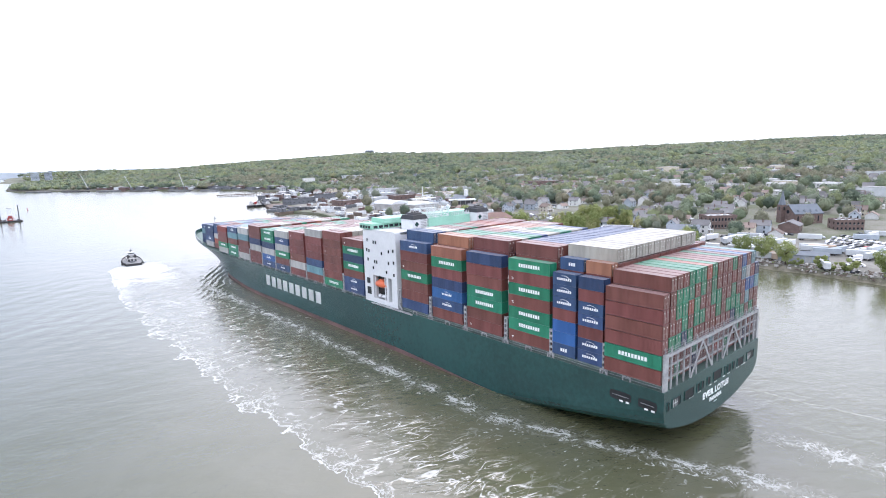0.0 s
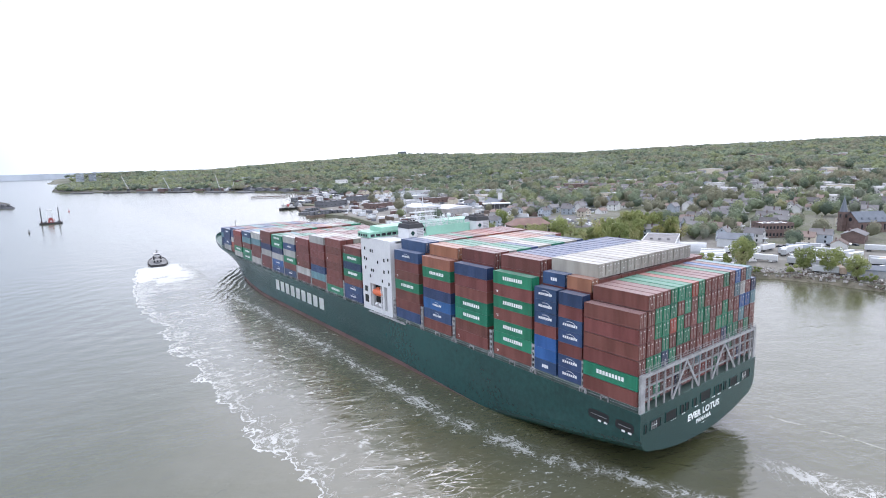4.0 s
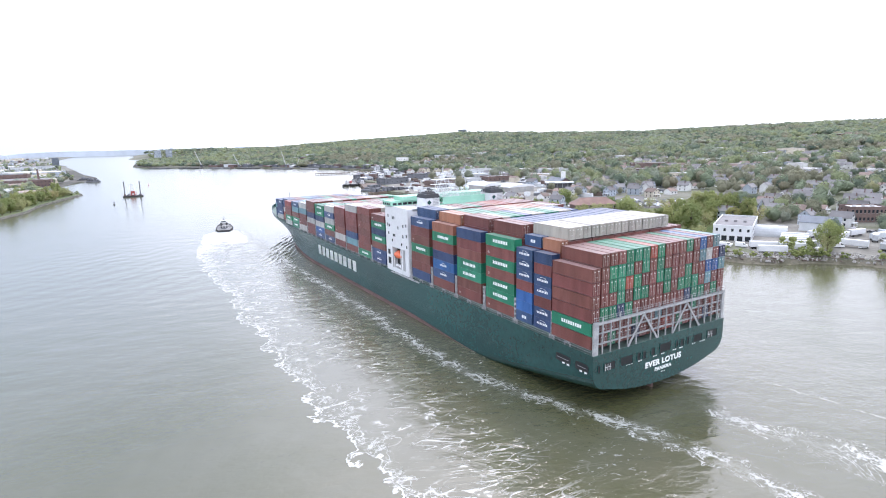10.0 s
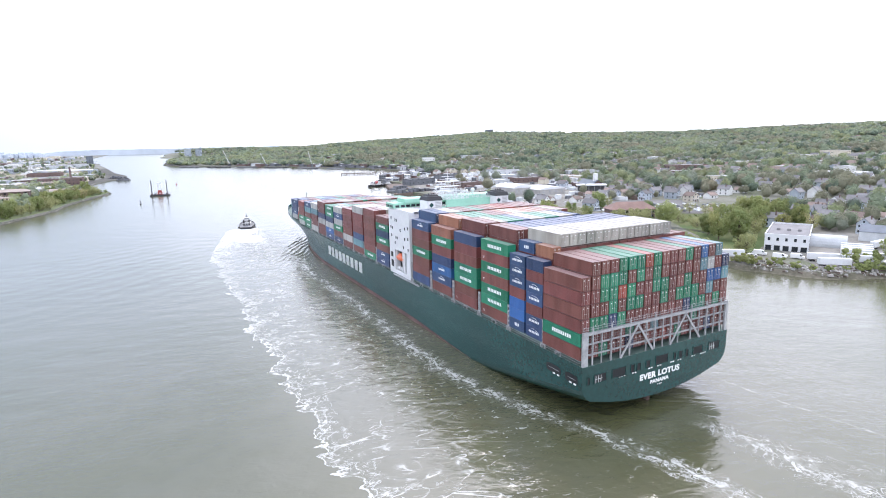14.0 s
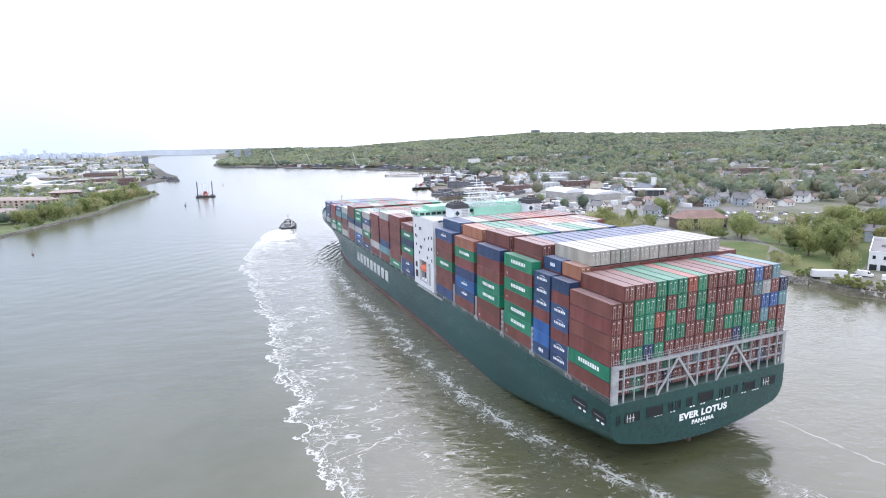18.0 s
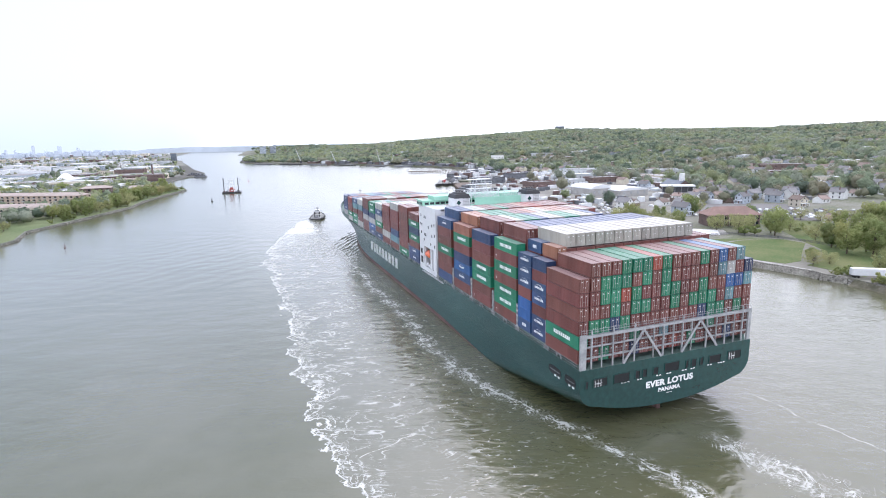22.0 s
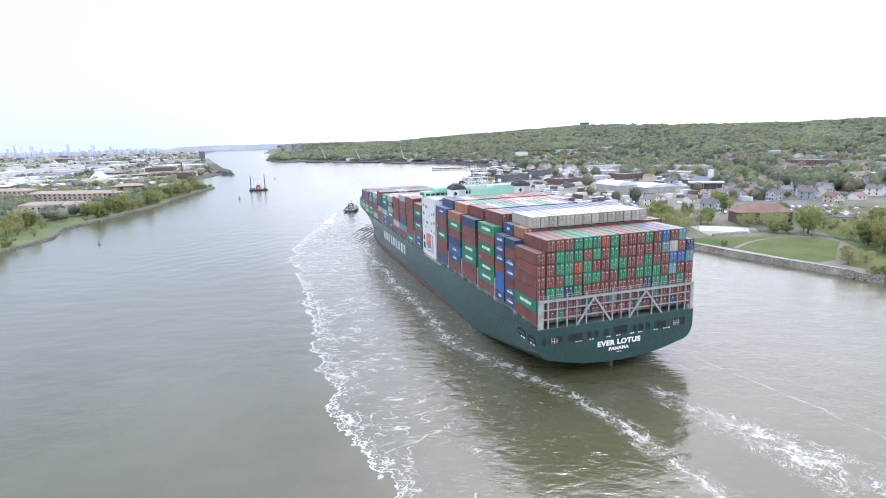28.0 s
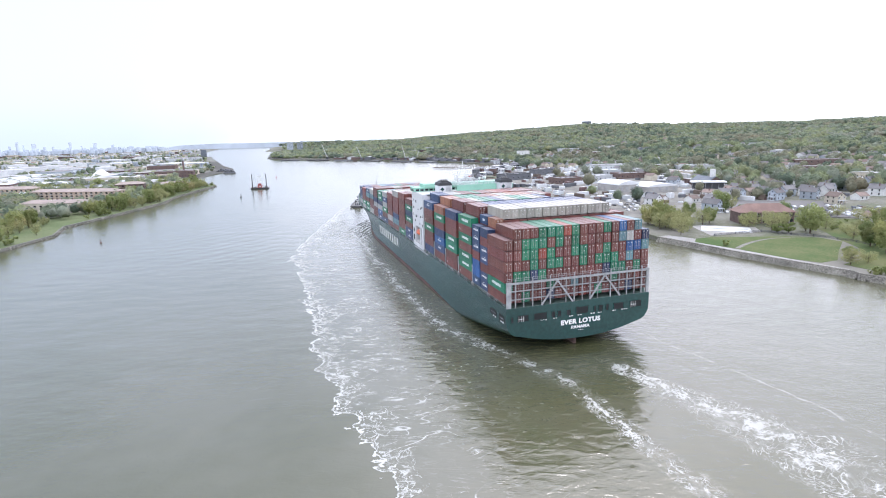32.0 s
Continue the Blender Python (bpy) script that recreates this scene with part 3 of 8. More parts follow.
bm = bmesh.new()
for k in range(12):
    add_tube(bm, (-6.4 + k * 1.6, 88.4, HZ + 2.9), (-6.4 + k * 1.6, 88.4, HZ + 3.9), 0.05, sides=4)
add_box(bm, -6.4, 11.4, 88.37, 88.43, HZ + 3.84, HZ + 3.9)
add_box(bm, -6.4, 11.4, 88.37, 88.43, HZ + 3.35, HZ + 3.4)
part("bridge_railing", bm, M["white"], bridge)

for x0 in (-15.2, 12.0):
    bm = bmesh.new()
    add_box(bm, x0, x0 + 5.6, H0 + 0.6, 91.6, HZ - 0.8, HZ + 3.5, 0, 0.2)
    fun = part("funnel", bm, M["white"], ship, "white funnel casing with a black top")
    bm = bmesh.new()
    for z0, z1, k0, k1 in ((3.4, 4.7, -0.12, 0.35), (4.7, 5.3, 0.9, 1.3)):
        lo = [bm.verts.new((x, y, HZ + z0)) for x, y in ((x0 + k0, H0 + 0.6 + k0), (x0 + 5.6 - k0, H0 + 0.6 + k0), (x0 + 5.6 - k0, 91.6 - k0), (x0 + k0, 91.6 - k0))]
        hi = [bm.verts.new((x, y, HZ + z1)) for x, y in ((x0 + k1, H0 + 0.6 + k1), (x0 + 5.6 - k1, H0 + 0.6 + k1), (x0 + 5.6 - k1, 91.6 - k1), (x0 + k1, 91.6 - k1))]
        for a in range(4):
            bm.faces.new((lo[a], lo[a - 3], hi[a - 3], hi[a]))
        bm.faces.new(hi)
    for j in range(3):
        add_tube(bm, (x0 + 1.8 + j * 1.0, 88.1, HZ + 5.2), (x0 + 1.8 + j * 1.0, 87.9, HZ + 5.7), 0.32, sides=10)
    part("funnel_cap", bm, M["black"], fun, "soot-black funnel cap with exhaust pipes")
    bm = bmesh.new()
    for j in range(6):
        add_box(bm, x0 + 2.9, x0 + 5.1, H0 + 0.52, H0 + 0.6, HZ + 0.6 + j * 0.5, HZ + 0.85 + j * 0.5)
    part("louvre", bm, M["grey"], fun)
    bm = bmesh.new()
    add_box(bm, -0.6, 0.6, -0.03, 0, -0.6, 0.6)
    bmesh.ops.rotate(bm, verts=bm.verts, matrix=Matrix.Rotation(radians(45), 3, "Y"), cent=(0, 0, 0))
    e = part("funnel_emblem", bm, M["hull"], fun)
    e.location = (x0 + 1.4, H0 + 0.58, HZ + 1.9)

# open lattice platform between the funnels
bm = bmesh.new()
for x in (-8.5, -5.5, -2.5, 0.5, 3.5):
    for y in (90.1, 93.6):
        add_tube(bm, (x, y, HZ), (x, y, HZ + (6.6 if x in (-5.5, 0.5) else 5.2)), 0.11, sides=5)
for z in (2.9, 3.6, 4.3, 5.1):
    for y in (90.1, 93.6):
        add_box(bm, -8.6, 3.6, y - 0.06, y + 0.06, HZ + z, HZ + z + 0.12)
for k in range(4):
    for y in (90.1, 93.6):
        add_tube(bm, (-8.5 + k * 3, y, HZ + 2.9), (-5.5 + k * 3, y, HZ + 5.1), 0.07, sides=4)
        add_tube(bm, (-8.5 + k * 3, y, HZ + 5.1), (-5.5 + k * 3, y, HZ + 2.9), 0.07, sides=4)
part("lattice_platform", bm, M["white"], ship, "white lattice platform between the funnels")
bm = bmesh.new()
for k in range(9):
    add_tube(bm, (4.5 + k * 0.9, 89.3, HZ + 2.9), (4.9 + k * 0.9, 89.3, HZ + 4.0 + (k % 2) * 0.5), 0.06, sides=4)
part("antenna_row", bm, M["white"], ship)

# radar mast behind the bridge
bm = bmesh.new()
for x in (-3, 3):
    for y in (97.6, 100.6):
        add_tube(bm, (x, y, HZ + 3.4), (x * 0.5, y, HZ + 8.5), 0.16, 0.1, 5)
for z in (5, 6.6, 8.4):
    add_box(bm, -4.5, 4.5, 97.3, 100.9, HZ + z, HZ + z + 0.14)
    for k in range(7):
        add_tube(bm, (-4.4 + k * 1.46, 97.4, HZ + z), (-4.4 + k * 1.46, 97.4, HZ + z + 1), 0.05, sides=4)
    add_box(bm, -4.5, 4.5, 97.36, 97.44, HZ + z + 0.95, HZ + z + 1.03)
add_tube(bm, (0, 99.1, HZ + 8), (0, 99.1, HZ + 12.5), 0.2, 0.08, 6)
add_box(bm, -2.4, 2.4, 99, 99.2, HZ + 10.2, HZ + 10.4)
mast = part("radar_mast", bm, M["white"], ship, "white lattice radar mast")
bm = bmesh.new()
add_box(bm, -2.2, 2.2, 96.7, 97, HZ + 9.5, HZ + 9.8)
part("radar_scanner", bm, M["white"], mast)
for x, r in ((9.5, 0.8), (7.0, 0.55)):
    bm = bmesh.new()
    bmesh.ops.create_uvsphere(bm, u_segments=10, v_segments=7, radius=r, matrix=Matrix.Translation((x, 97.1, HZ + 4.2 + r)))
    add_tube(bm, (x, 97.1, HZ + 3.4), (x, 97.1, HZ + 4.4), 0.2, sides=6)
    part("satellite_dome", bm, M["white"], bridge, smooth=True)

# ---- stern lashing frame ----
bm = bmesh.new()
add_box(bm, -22.75, -21.35, 0.15, 0.6, DECK, 21.1)
frame_ob = part("stern_lashing_frame", bm, M["grey"], ship, "pale grey steel lashing frame across the stern")
box_part("post", 21.9, 22.75, 0.15, 0.6, DECK, 21.1, M["grey"], frame_ob)
for k, x in enumerate((-20.1, -17.6, -14.9, -12.2, -9.5, -4.6, -2.0, 0.6, 3.1, 5.6, 9.8, 12.6, 15.2, 17.8, 20.2)):
    bm = bmesh.new()
    w = 0.13 if k % 2 == 0 else 0.07
    add_box(bm, x - w, x + w, 0.108, 0.4, DECK, 21.9 if k % 2 == 0 else 21.2)
    part("post", bm, M["grey"], frame_ob)
for z, h in ((15.9, 0.26), (18.25, 0.26), (20.35, 0.55)):
    bm = bmesh.new()
    add_box(bm, -21.35, 21.9, 0.3 if z < 20 else 0.12, 0.72, z, z + h)
    part("walkway_beam", bm, M["grey"], frame_ob)
for z in (16.7, 17.25, 19.05, 19.6, 21.45, 21.95):
    bm = bmesh.new()
    add_box(bm, -22.6, 22.6, 0.4, 0.47, z, z + 0.07)
    part("rail", bm, M["grey"] if z > 21 else M["frame"], frame_ob)
for a, b in ((-7.4, -12.3), (-7.4, -2.5), (7.7, 2.9), (7.7, 12.9)):
    bm = bmesh.new()
    q = Vector((b - a, 0, DECK - 20.4)).normalized()
    side = Vector((q.z, 0, -q.x)) * 0.24
    for y in (-0.06, 0.1):
        vs = [bm.verts.new(p) for p in (Vector((a, y, 20.4)) - side, Vector((a, y, 20.4)) + side, Vector((b, y, DECK)) + side, Vector((b, y, DECK)) - side)]
        bm.faces.new(vs)
    bm.verts.ensure_lookup_table()
    for i in range(4):
        bm.faces.new([bm.verts[j] for j in (i, (i + 1) % 4, 4 + (i + 1) % 4, 4 + i)])
    part("brace", bm, M["grey"], frame_ob)
bm = bmesh.new()
for k in range(36):
    add_box(bm, -22.6 + k * 1.29, -22.52 + k * 1.29, 0.25, 0.29, 20.9, 22.0)
part("handrail", bm, M["grey"], frame_ob)["kind"] = "stuff"

# ---- mooring openings in the transom and the quarter ----
# dark panels set on the hull; the openings' inner shade is their colour
for x0, x1, z0, z1 in ((-21.5, -20.9, 9.7, 11.3), (-19.6, -16.3, 9.7, 11.5), (-14.5, -10.7, 9.7, 11.6), (-9.1, -8.1, 9.8, 11.5), (-7.2, -6.2, 9.8, 11.5), (-4.4, -3.2, 9.9, 11.5), (-1.4, 2.4, 9.9, 11.9), (4.4, 5.0, 9.9, 11.6), (6.0, 7.2, 9.9, 11.6), (8.4, 9.2, 9.9, 11.6), (11.0, 14.2, 9.8, 11.6), (16.4, 20.2, 9.8, 11.7)):
    bm = bmesh.new()
    add_box(bm, x0, x1, -0.03, 0.02, z0, z1)
    port_ob = part("mooring_port", bm, M["dark"], hull)
    bm = bmesh.new()
    for a0, a1, c0, c1 in ((x0 - 0.14, x1 + 0.14, z1, z1 + 0.14), (x0 - 0.14, x1 + 0.14, z0 - 0.14, z0), (x0 - 0.14, x0, z0, z1), (x1, x1 + 0.14, z0, z1)):
        add_box(bm, a0, a1, -0.12, 0.02, c0, c1)
    part("coaming", bm, M["hull"], port_ob)
    if x0 in (-19.6, 16.4):
        bm = bmesh.new()
        for j in range(3):
            add_box(bm, x0 + 0.4 + j * 0.7, x0 + 0.5 + j * 0.7, -0.06, -0.03, z0, z1 - 0.3)
        add_box(bm, x0 + 0.3, x0 + 2.2, -0.06, -0.03, z0 + 0.7, z0 + 0.8)
        part("guard_rail", bm, M["letter"], port_ob)
for x in (-12.6, -8.6, -3.6, -0.8, 3.4, 5.8, 10.6, 13.6):
    for j in range(3 if x in (-12.6, 13.6) else 2):
        box_part("draught_mark", x + j * 0.75, x + j * 0.75 + 0.5, -0.02, 0.01, 9.36, 9.6, M["letter"], hull)
for y0, y1 in ((6.7, 11.6), (1.3, 5.3)):
    bm = bmesh.new()
    prev = None
    ring0 = []
    for k in range(16):
        a = k * math.tau / 16
        yy = (y0 + y1) / 2 + (y1 - y0) / 2 * max(-1, min(1, 1.25 * math.cos(a)))
        zz = 10.35 + 0.95 * max(-1, min(1, 1.25 * math.sin(a)))
        xs = -BEAM - 0.03
        ring0.append(bm.verts.new((xs, yy, zz)))
    bm.faces.new(ring0)
    pq = part("quarter_port", bm, M["dark"], hull)
    for yy in (y0 + 0.8, y0 + 2.2):
        box_part("fairlead", -BEAM - 0.12, -BEAM + 0.02, yy - 0.35, yy + 0.35, 9.2, 9.55, M["letter"], pq)
    box_part("guard_rail", -BEAM - 0.07, -BEAM - 0.03, y0 + 0.6, y1 - 0.6, 10.3, 10.38, M["grey"], pq)

# ---- lettering and emblem blocks on the hull ----
def lettering(text, size, at, rot, parent, mat):
    cu = bpy.data.curves.new("lettering", "FONT")
    cu.body, cu.size, cu.extrude, cu.align_x, cu.offset = text, size, 0.02, "CENTER", 0.045 * size
    cu.space_character = 1.1
    tmp = bpy.data.objects.new("lettering", cu)
    scene.collection.objects.link(tmp)
    me = bpy.data.meshes.new_from_object(tmp.evaluated_get(bpy.context.evaluated_depsgraph_get()))
    bpy.data.objects.remove(tmp)
    me.materials.clear()
    me.materials.append(mat)
    ob = new("lettering", me)
    ob.parent = parent
    ob.matrix_basis = Matrix.Translation(at) @ Euler([radians(a) for a in rot]).to_matrix().to_4x4() @ Matrix.Diagonal((1.14, 1, 1, 1))
    return ob


lettering("EVER LOTUS", 1.86, (0.15, -0.03, 7.12), (90, 0, 0), hull, M["letter"])
lettering("PANAMA", 1.2, (0.1, -0.03, 5.66), (90, 0, 0), hull, M["letter"])
for k in range(3):
    box_part("hull_mark", -0.5 + k * 0.55, -0.2 + k * 0.55, -0.02, 0.0, 4.95, 5.1, M["letter"], hull)
for k in range(9):
    y = 180.8 - k * 5.55
    bm = bmesh.new()
    rows = []
    for yy in (y - 3.9, y):
        for z in (6.4, 10.8):
            f = z / deck_height(yy)
            hw, hd = half_water(yy), half_deck(yy)
            rows.append(bm.verts.new((-(hw + (hd - hw) * f ** 1.7) - 0.05, yy, z)))
    bm.faces.new((rows[0], rows[1], rows[3], rows[2]))
    bmesh.ops.solidify(bm, geom=bm.faces[:], thickness=0.05)
    part("hull_emblem", bm, M["letter"], hull, "plain white block of painted emblem")

# ---- deck edge: coaming, bay posts, low frames ----
bm = bmesh.new()
for side in (-1, 1):
    for y0, y1 in ((0.7, 84), (102.6, 230)):
        add_box(bm, side * 21.4 - 0.3, side * 21.4 + 0.3, y0, y1, DECK, 15.0)
part("hatch_coaming", bm, M["deck"], ship)
for side in (-1, 1):
    for z in (DECK + 0.55, DECK + 1.05):
        for y0, y1 in ((0.8, 84), (102.6, 222)):
            box_part("deck_rail", side * 22.8 - 0.03, side * 22.8 + 0.03, y0, y1, z, z + 0.05, M["grey"], ship)
gaps = [13.2, 26.8, 40.5, 54.8, 69.1, 83.3] + [115.9 + 13.6 * k for k in range(8)]
for y in gaps:
    bm = bmesh.new()
    for x in (-22.75, 22.35):
        for yy in (y - 0.45, y + 0.3):
            add_box(bm, x, x + 0.4, yy, yy + 0.14, DECK, 20.4)
        for j in range(5):
            add_box(bm, x, x + 0.4, y - 0.31, y + 0.3, DECK + 1.0 + j * 1.25, DECK + 1.5 + j * 1.25)
    add_box(bm, -22.3, 22.3, y - 0.4, y + 0.4, 19.9, 20.2)
    part("lashing_bridge", bm, M["grey"], ship, "pale grey lashing bridge between two container bays")
for y in [8, 33.3, 47.8, 61.9, 76.1] + [109 + 13.6 * k for k in range(8)] + gaps:
    bm = bmesh.new()
    for yy in (y - 0.9, y + 0.75):
        add_box(bm, -22.85, -22.6, yy, yy + 0.16, DECK, DECK + 0.95)
    add_box(bm, -22.85, -22.6, y - 0.9, y + 0.91, DECK + 0.8, DECK + 0.97)
    part("deck_stanchion", bm, M["grey"], ship)
bm = bmesh.new()
for k in range(8):
    add_box(bm, -23.3, -22.9, 78 + k * 2.2, 79.6 + k * 2.2, DECK - 0.1, DECK + 0.1)
add_box(bm, -23.4, -22.9, 77, 98, DECK - 0.35, DECK - 0.12)
part("gangway", bm, M["grey"], ship, "stowed grey gangway along the deck edge")
bm = bmesh.new()
add_box(bm, -0.5, 0.5, 2.6, 8.5, -6, 1.5, 0, 0.2)
part("rudder", bm, M["boot"], ship, "faded red rudder under the stern")

# ---- land: two banks above the river ----
BANK_RIGHT = [(420, -500), (330, -150), (275, 20), (259, 82), (254, 108), (247, 134), (236, 151), (218, 164), (198, 166), (176, 188), (171, 206), (165.5, 213), (165, 218), (153.5, 236.5), (140, 258.6),
              (130, 280), (119, 300), (111, 335), (108, 385), (102, 480), (92, 560), (60, 620), (80, 660), (70, 760), (40, 800), (52, 880), (90, 930), (110, 1010), (95, 1120), (30, 1230), (-60, 1330), (-160, 1430),
              (-300, 1530), (-420, 1600), (-507, 1690), (-560, 1800), (-640, 2100), (-700, 2500), (-1100, 3600), (-1350, 4600), (2200, 4900), (4700, 2500), (4900, -500)]
BANK_LEFT = [(-600, -500), (-330, -60), (-272, 140), (-260, 250), (-259.5, 316), (-261.5, 366), (-280, 404), (-279, 470), (-280, 553), (-294, 607), (-302, 684), (-306, 750), (-316, 770), (-350, 790), (-390, 860), (-410, 960), (-418, 1080),
             (-440, 1180), (-520, 1330), (-640, 1600), (-800, 1950), (-850, 2080), (-1100, 2500), (-1750, 4500), (-4700, 3000), (-4900, -500)]
AZ = [-40, -20, -14, -4, 0, 5, 14, 20, 32, 40, 47, 60, 90, 180]
RIDGE = [24, 26, 30, 37, 47, 60, 84, 78, 70, 80, 90, 95, 95, 90]


def hill(x, y):
    """Height of the wooded upland over the right bank."""
    r, az = math.hypot(x, y), math.degrees(math.atan2(x, y))
    top = float(np.interp(az, AZ, RIDGE))
    near = float(np.interp(az, [20, 32, 40], [950, 480, 320]))
    p = min(1.0, max(0.0, (r - near) / (2670 - near)))
    lumps = noise.noise((x * 0.0022, y * 0.0022, 3.1)) * 9 * p
    rise = (top - 2) * p ** 1.3 + lumps
    if r > 900 and az < 20:
        rise *= smooth01(shore_distance(BANK_RIGHT[22:38], x, y), 40, 330)
    return 1.6 + rise - max(0.0, (r - 2800) * 0.02)


def inside(poly, x, y):
    hit = False
    for (x0, y0), (x1, y1) in zip(poly, poly[1:] + poly[:1]):
        if (y0 > y) != (y1 > y) and x < (x1 - x0) * (y - y0) / (y1 - y0) + x0:
            hit = not hit
    return hit


def shore_distance(poly, x, y):
    best = 1e9
    for (x0, y0), (x1, y1) in zip(poly, poly[1:]):
        dx, dy = x1 - x0, y1 - y0
        t = min(1, max(0, ((x - x0) * dx + (y - y0) * dy) / (dx * dx + dy * dy)))
        best = min(best, math.hypot(x - x0 - t * dx, y - y0 - t * dy))
    return best


GROUND = 2.4


def ground_z(x, y):
    return max(GROUND, hill(x, y)) if x > -200 or y > 1500 and x > -0.36 * y else GROUND - 0.9


def ground_material(name, a, b, scale=0.02, fine=0.6):
    m, nt, bs = nodes_of(name)
    geo = nt.nodes.new("ShaderNodeNewGeometry").outputs["Position"]
    n1, n2 = noise_at(nt, scale, 5, 0.6, geo), noise_at(nt, fine, 5, 0.65, geo)
    s = math_node(nt, "ADD", math_node(nt, "MULTIPLY", n1, 0.6), math_node(nt, "MULTIPLY", n2, 0.4))
    nt.links.new(mix_colour(nt, ramp(nt, s, 0.38, 0.62), a, b), bs.inputs["Base Color"])
    bs.inputs["Roughness"].default_value = 0.95
    bs.inputs["Specular IOR Level"].default_value = 0.2
    bump(nt, bs, n2, 0.4, 0.15)
    return m


M["soil"] = ground_material("town_ground", (0.10, 0.115, 0.065), (0.20, 0.19, 0.165), 0.02)
M["lawn"] = ground_material("mown_lawn", (0.062, 0.104, 0.032), (0.13, 0.137, 0.058), 0.03, 0.8)
M["dirt"] = ground_material("gravel_yard", (0.15, 0.145, 0.125), (0.25, 0.24, 0.215), 0.05)
M["meadow"] = ground_material("rough_grass", (0.095, 0.13, 0.055), (0.155, 0.175, 0.09), 0.03, 0.6)
M["paving"] = ground_material("pale_paving", (0.27, 0.26, 0.245), (0.36, 0.35, 0.33), 0.05)


def slab(name, poly, z, mat, label, category="ground", depth=6.0):
    bm = bmesh.new()
    top = [bm.verts.new((x, y, z)) for x, y in poly]
    low = [bm.verts.new((x, y, z - depth)) for x, y in poly]
    f = bm.faces.new(top)
    n = len(poly)
    for i in range(n):
        bm.faces.new((top[i], low[i], low[(i + 1) % n], top[(i + 1) % n]))
    bmesh.ops.triangulate(bm, faces=[f])
    ob = new(name, mesh_of(bm, name, mat))
    return tagged(ob, label, category, kind="structure")


slab("ground_right", BANK_RIGHT, GROUND, M["soil"], "built-up river bank of grass, gravel and streets")
M["flatland"] = ground_material("yard_and_scrub_ground", (0.115, 0.125, 0.095), (0.215, 0.21, 0.195), 0.012)
slab("ground_left", BANK_LEFT, GROUND - 0.9, M["flatland"], "flat built-up river bank of grass and yards")

# upland as one sheet rising from the right bank
verts, faces = [], []
ring = [330, 420, 520, 640, 780, 930, 1000, 1080, 1160, 1240, 1320, 1400, 1480, 1560, 1640, 1720, 1800, 1900, 2100, 2300, 2500, 2700, 2900, 3200]
angles = [(-22 + k * 1.5) for k in range(78)]
for r in ring:
    for a in angles:
        x, y = r * math.sin(radians(a)), r * math.cos(radians(a))
        z = hill(x, y)
        if not inside(BANK_RIGHT, x, y):
            z = -2.0
        elif shore_distance(BANK_RIGHT[:-4], x, y) < 25:
            z = min(z, 1.0)
        verts.append((x, y, z))
n = len(angles)
for i in range(len(ring) - 1):
    for k in range(n - 1):
        q = (i * n + k, i * n + k + 1, (i + 1) * n + k + 1, (i + 1) * n + k)
        if max(verts[v][2] for v in q) > 1.2:
            faces.append(q)
tagged(new("ground_upland", raw_mesh("ground_upland", verts, faces, M["soil"], smooth=True)), "green upland rising behind the town", "hillside", kind="structure")

# grass along the left bank
def offset_line(poly, d):
    out = []
    for i, (x, y) in enumerate(poly):
        a, b = poly[max(0, i - 1)], poly[min(len(poly) - 1, i + 1)]
        n = Vector((b[1] - a[1], a[0] - b[0])).normalized() * d
        out.append((x + n.x, y + n.y))
    return out


# surfaces laid on the bank
def patch(name, poly, mat, label, z=GROUND + 0.03, category="ground"):
    return slab(name, poly, z, mat, label, category, 0.2)


patch("lawn", [(131.5, 283), (136, 273), (144, 264), (149, 252.5), (155, 241), (163, 232), (173, 236), (187, 255), (203, 275), (199, 287), (187, 292), (177, 293.5), (166, 294), (156, 294), (146, 296), (136, 292)], M["lawn"], "mown park lawn with a worn path", GROUND + 0.05, "lawn")
patch("yard", [(266, 60), (256, 108), (249, 135), (238, 152.5), (219, 166), (200, 168), (215, 225), (290, 262), (370, 240), (420, 150), (400, 40)], M["dirt"], "gravel truck yard by the water", GROUND + 0.04, "yard")
patch("promenade", [(120.5, 301), (126, 304), (136, 292), (131.5, 283), (144, 262), (156, 238.5), (166.5, 219.5), (164.5, 219), (153.8, 237), (140.5, 259.5), (130.7, 280)], M["paving"], "pale waterside footpath", GROUND + 0.08, "path")
patch("boat_yard", [(126, 370), (108, 470), (95, 560), (84, 650), (76, 760), (92, 900), (330, 900), (330, 560), (240, 400)], M["dirt"], "grey shipyard ground", GROUND + 0.04, "yard")
patch("bank_grass", offset_line(BANK_LEFT[1:13], -1.5) + offset_line(BANK_LEFT[1:13], -46)[::-1], M["meadow"], "grass strip along the waterside", GROUND - 0.82, "lawn")
patch("park_grass", [(170, 228), (184, 236), (200, 260), (206, 284), (212, 300), (217, 318), (222, 356), (262, 342), (318, 331), (300, 300), (262, 262), (232, 240), (200, 214), (178, 206)], M["lawn"], "park grass under scattered trees", GROUND + 0.06, "lawn")
patch("car_lot", [(205, 366), (262, 346), (330, 334), (352, 398), (300, 430), (222, 448)], M["asphalt"], "worn asphalt car lot behind the park", ground_z(280, 390) + 0.3, "car park")
patch("pool_deck", [(148, 300), (151, 331), (160, 335), (185, 322), (180, 307)], M["paving"], "pale swimming pool deck", GROUND + 0.09, "terrace")

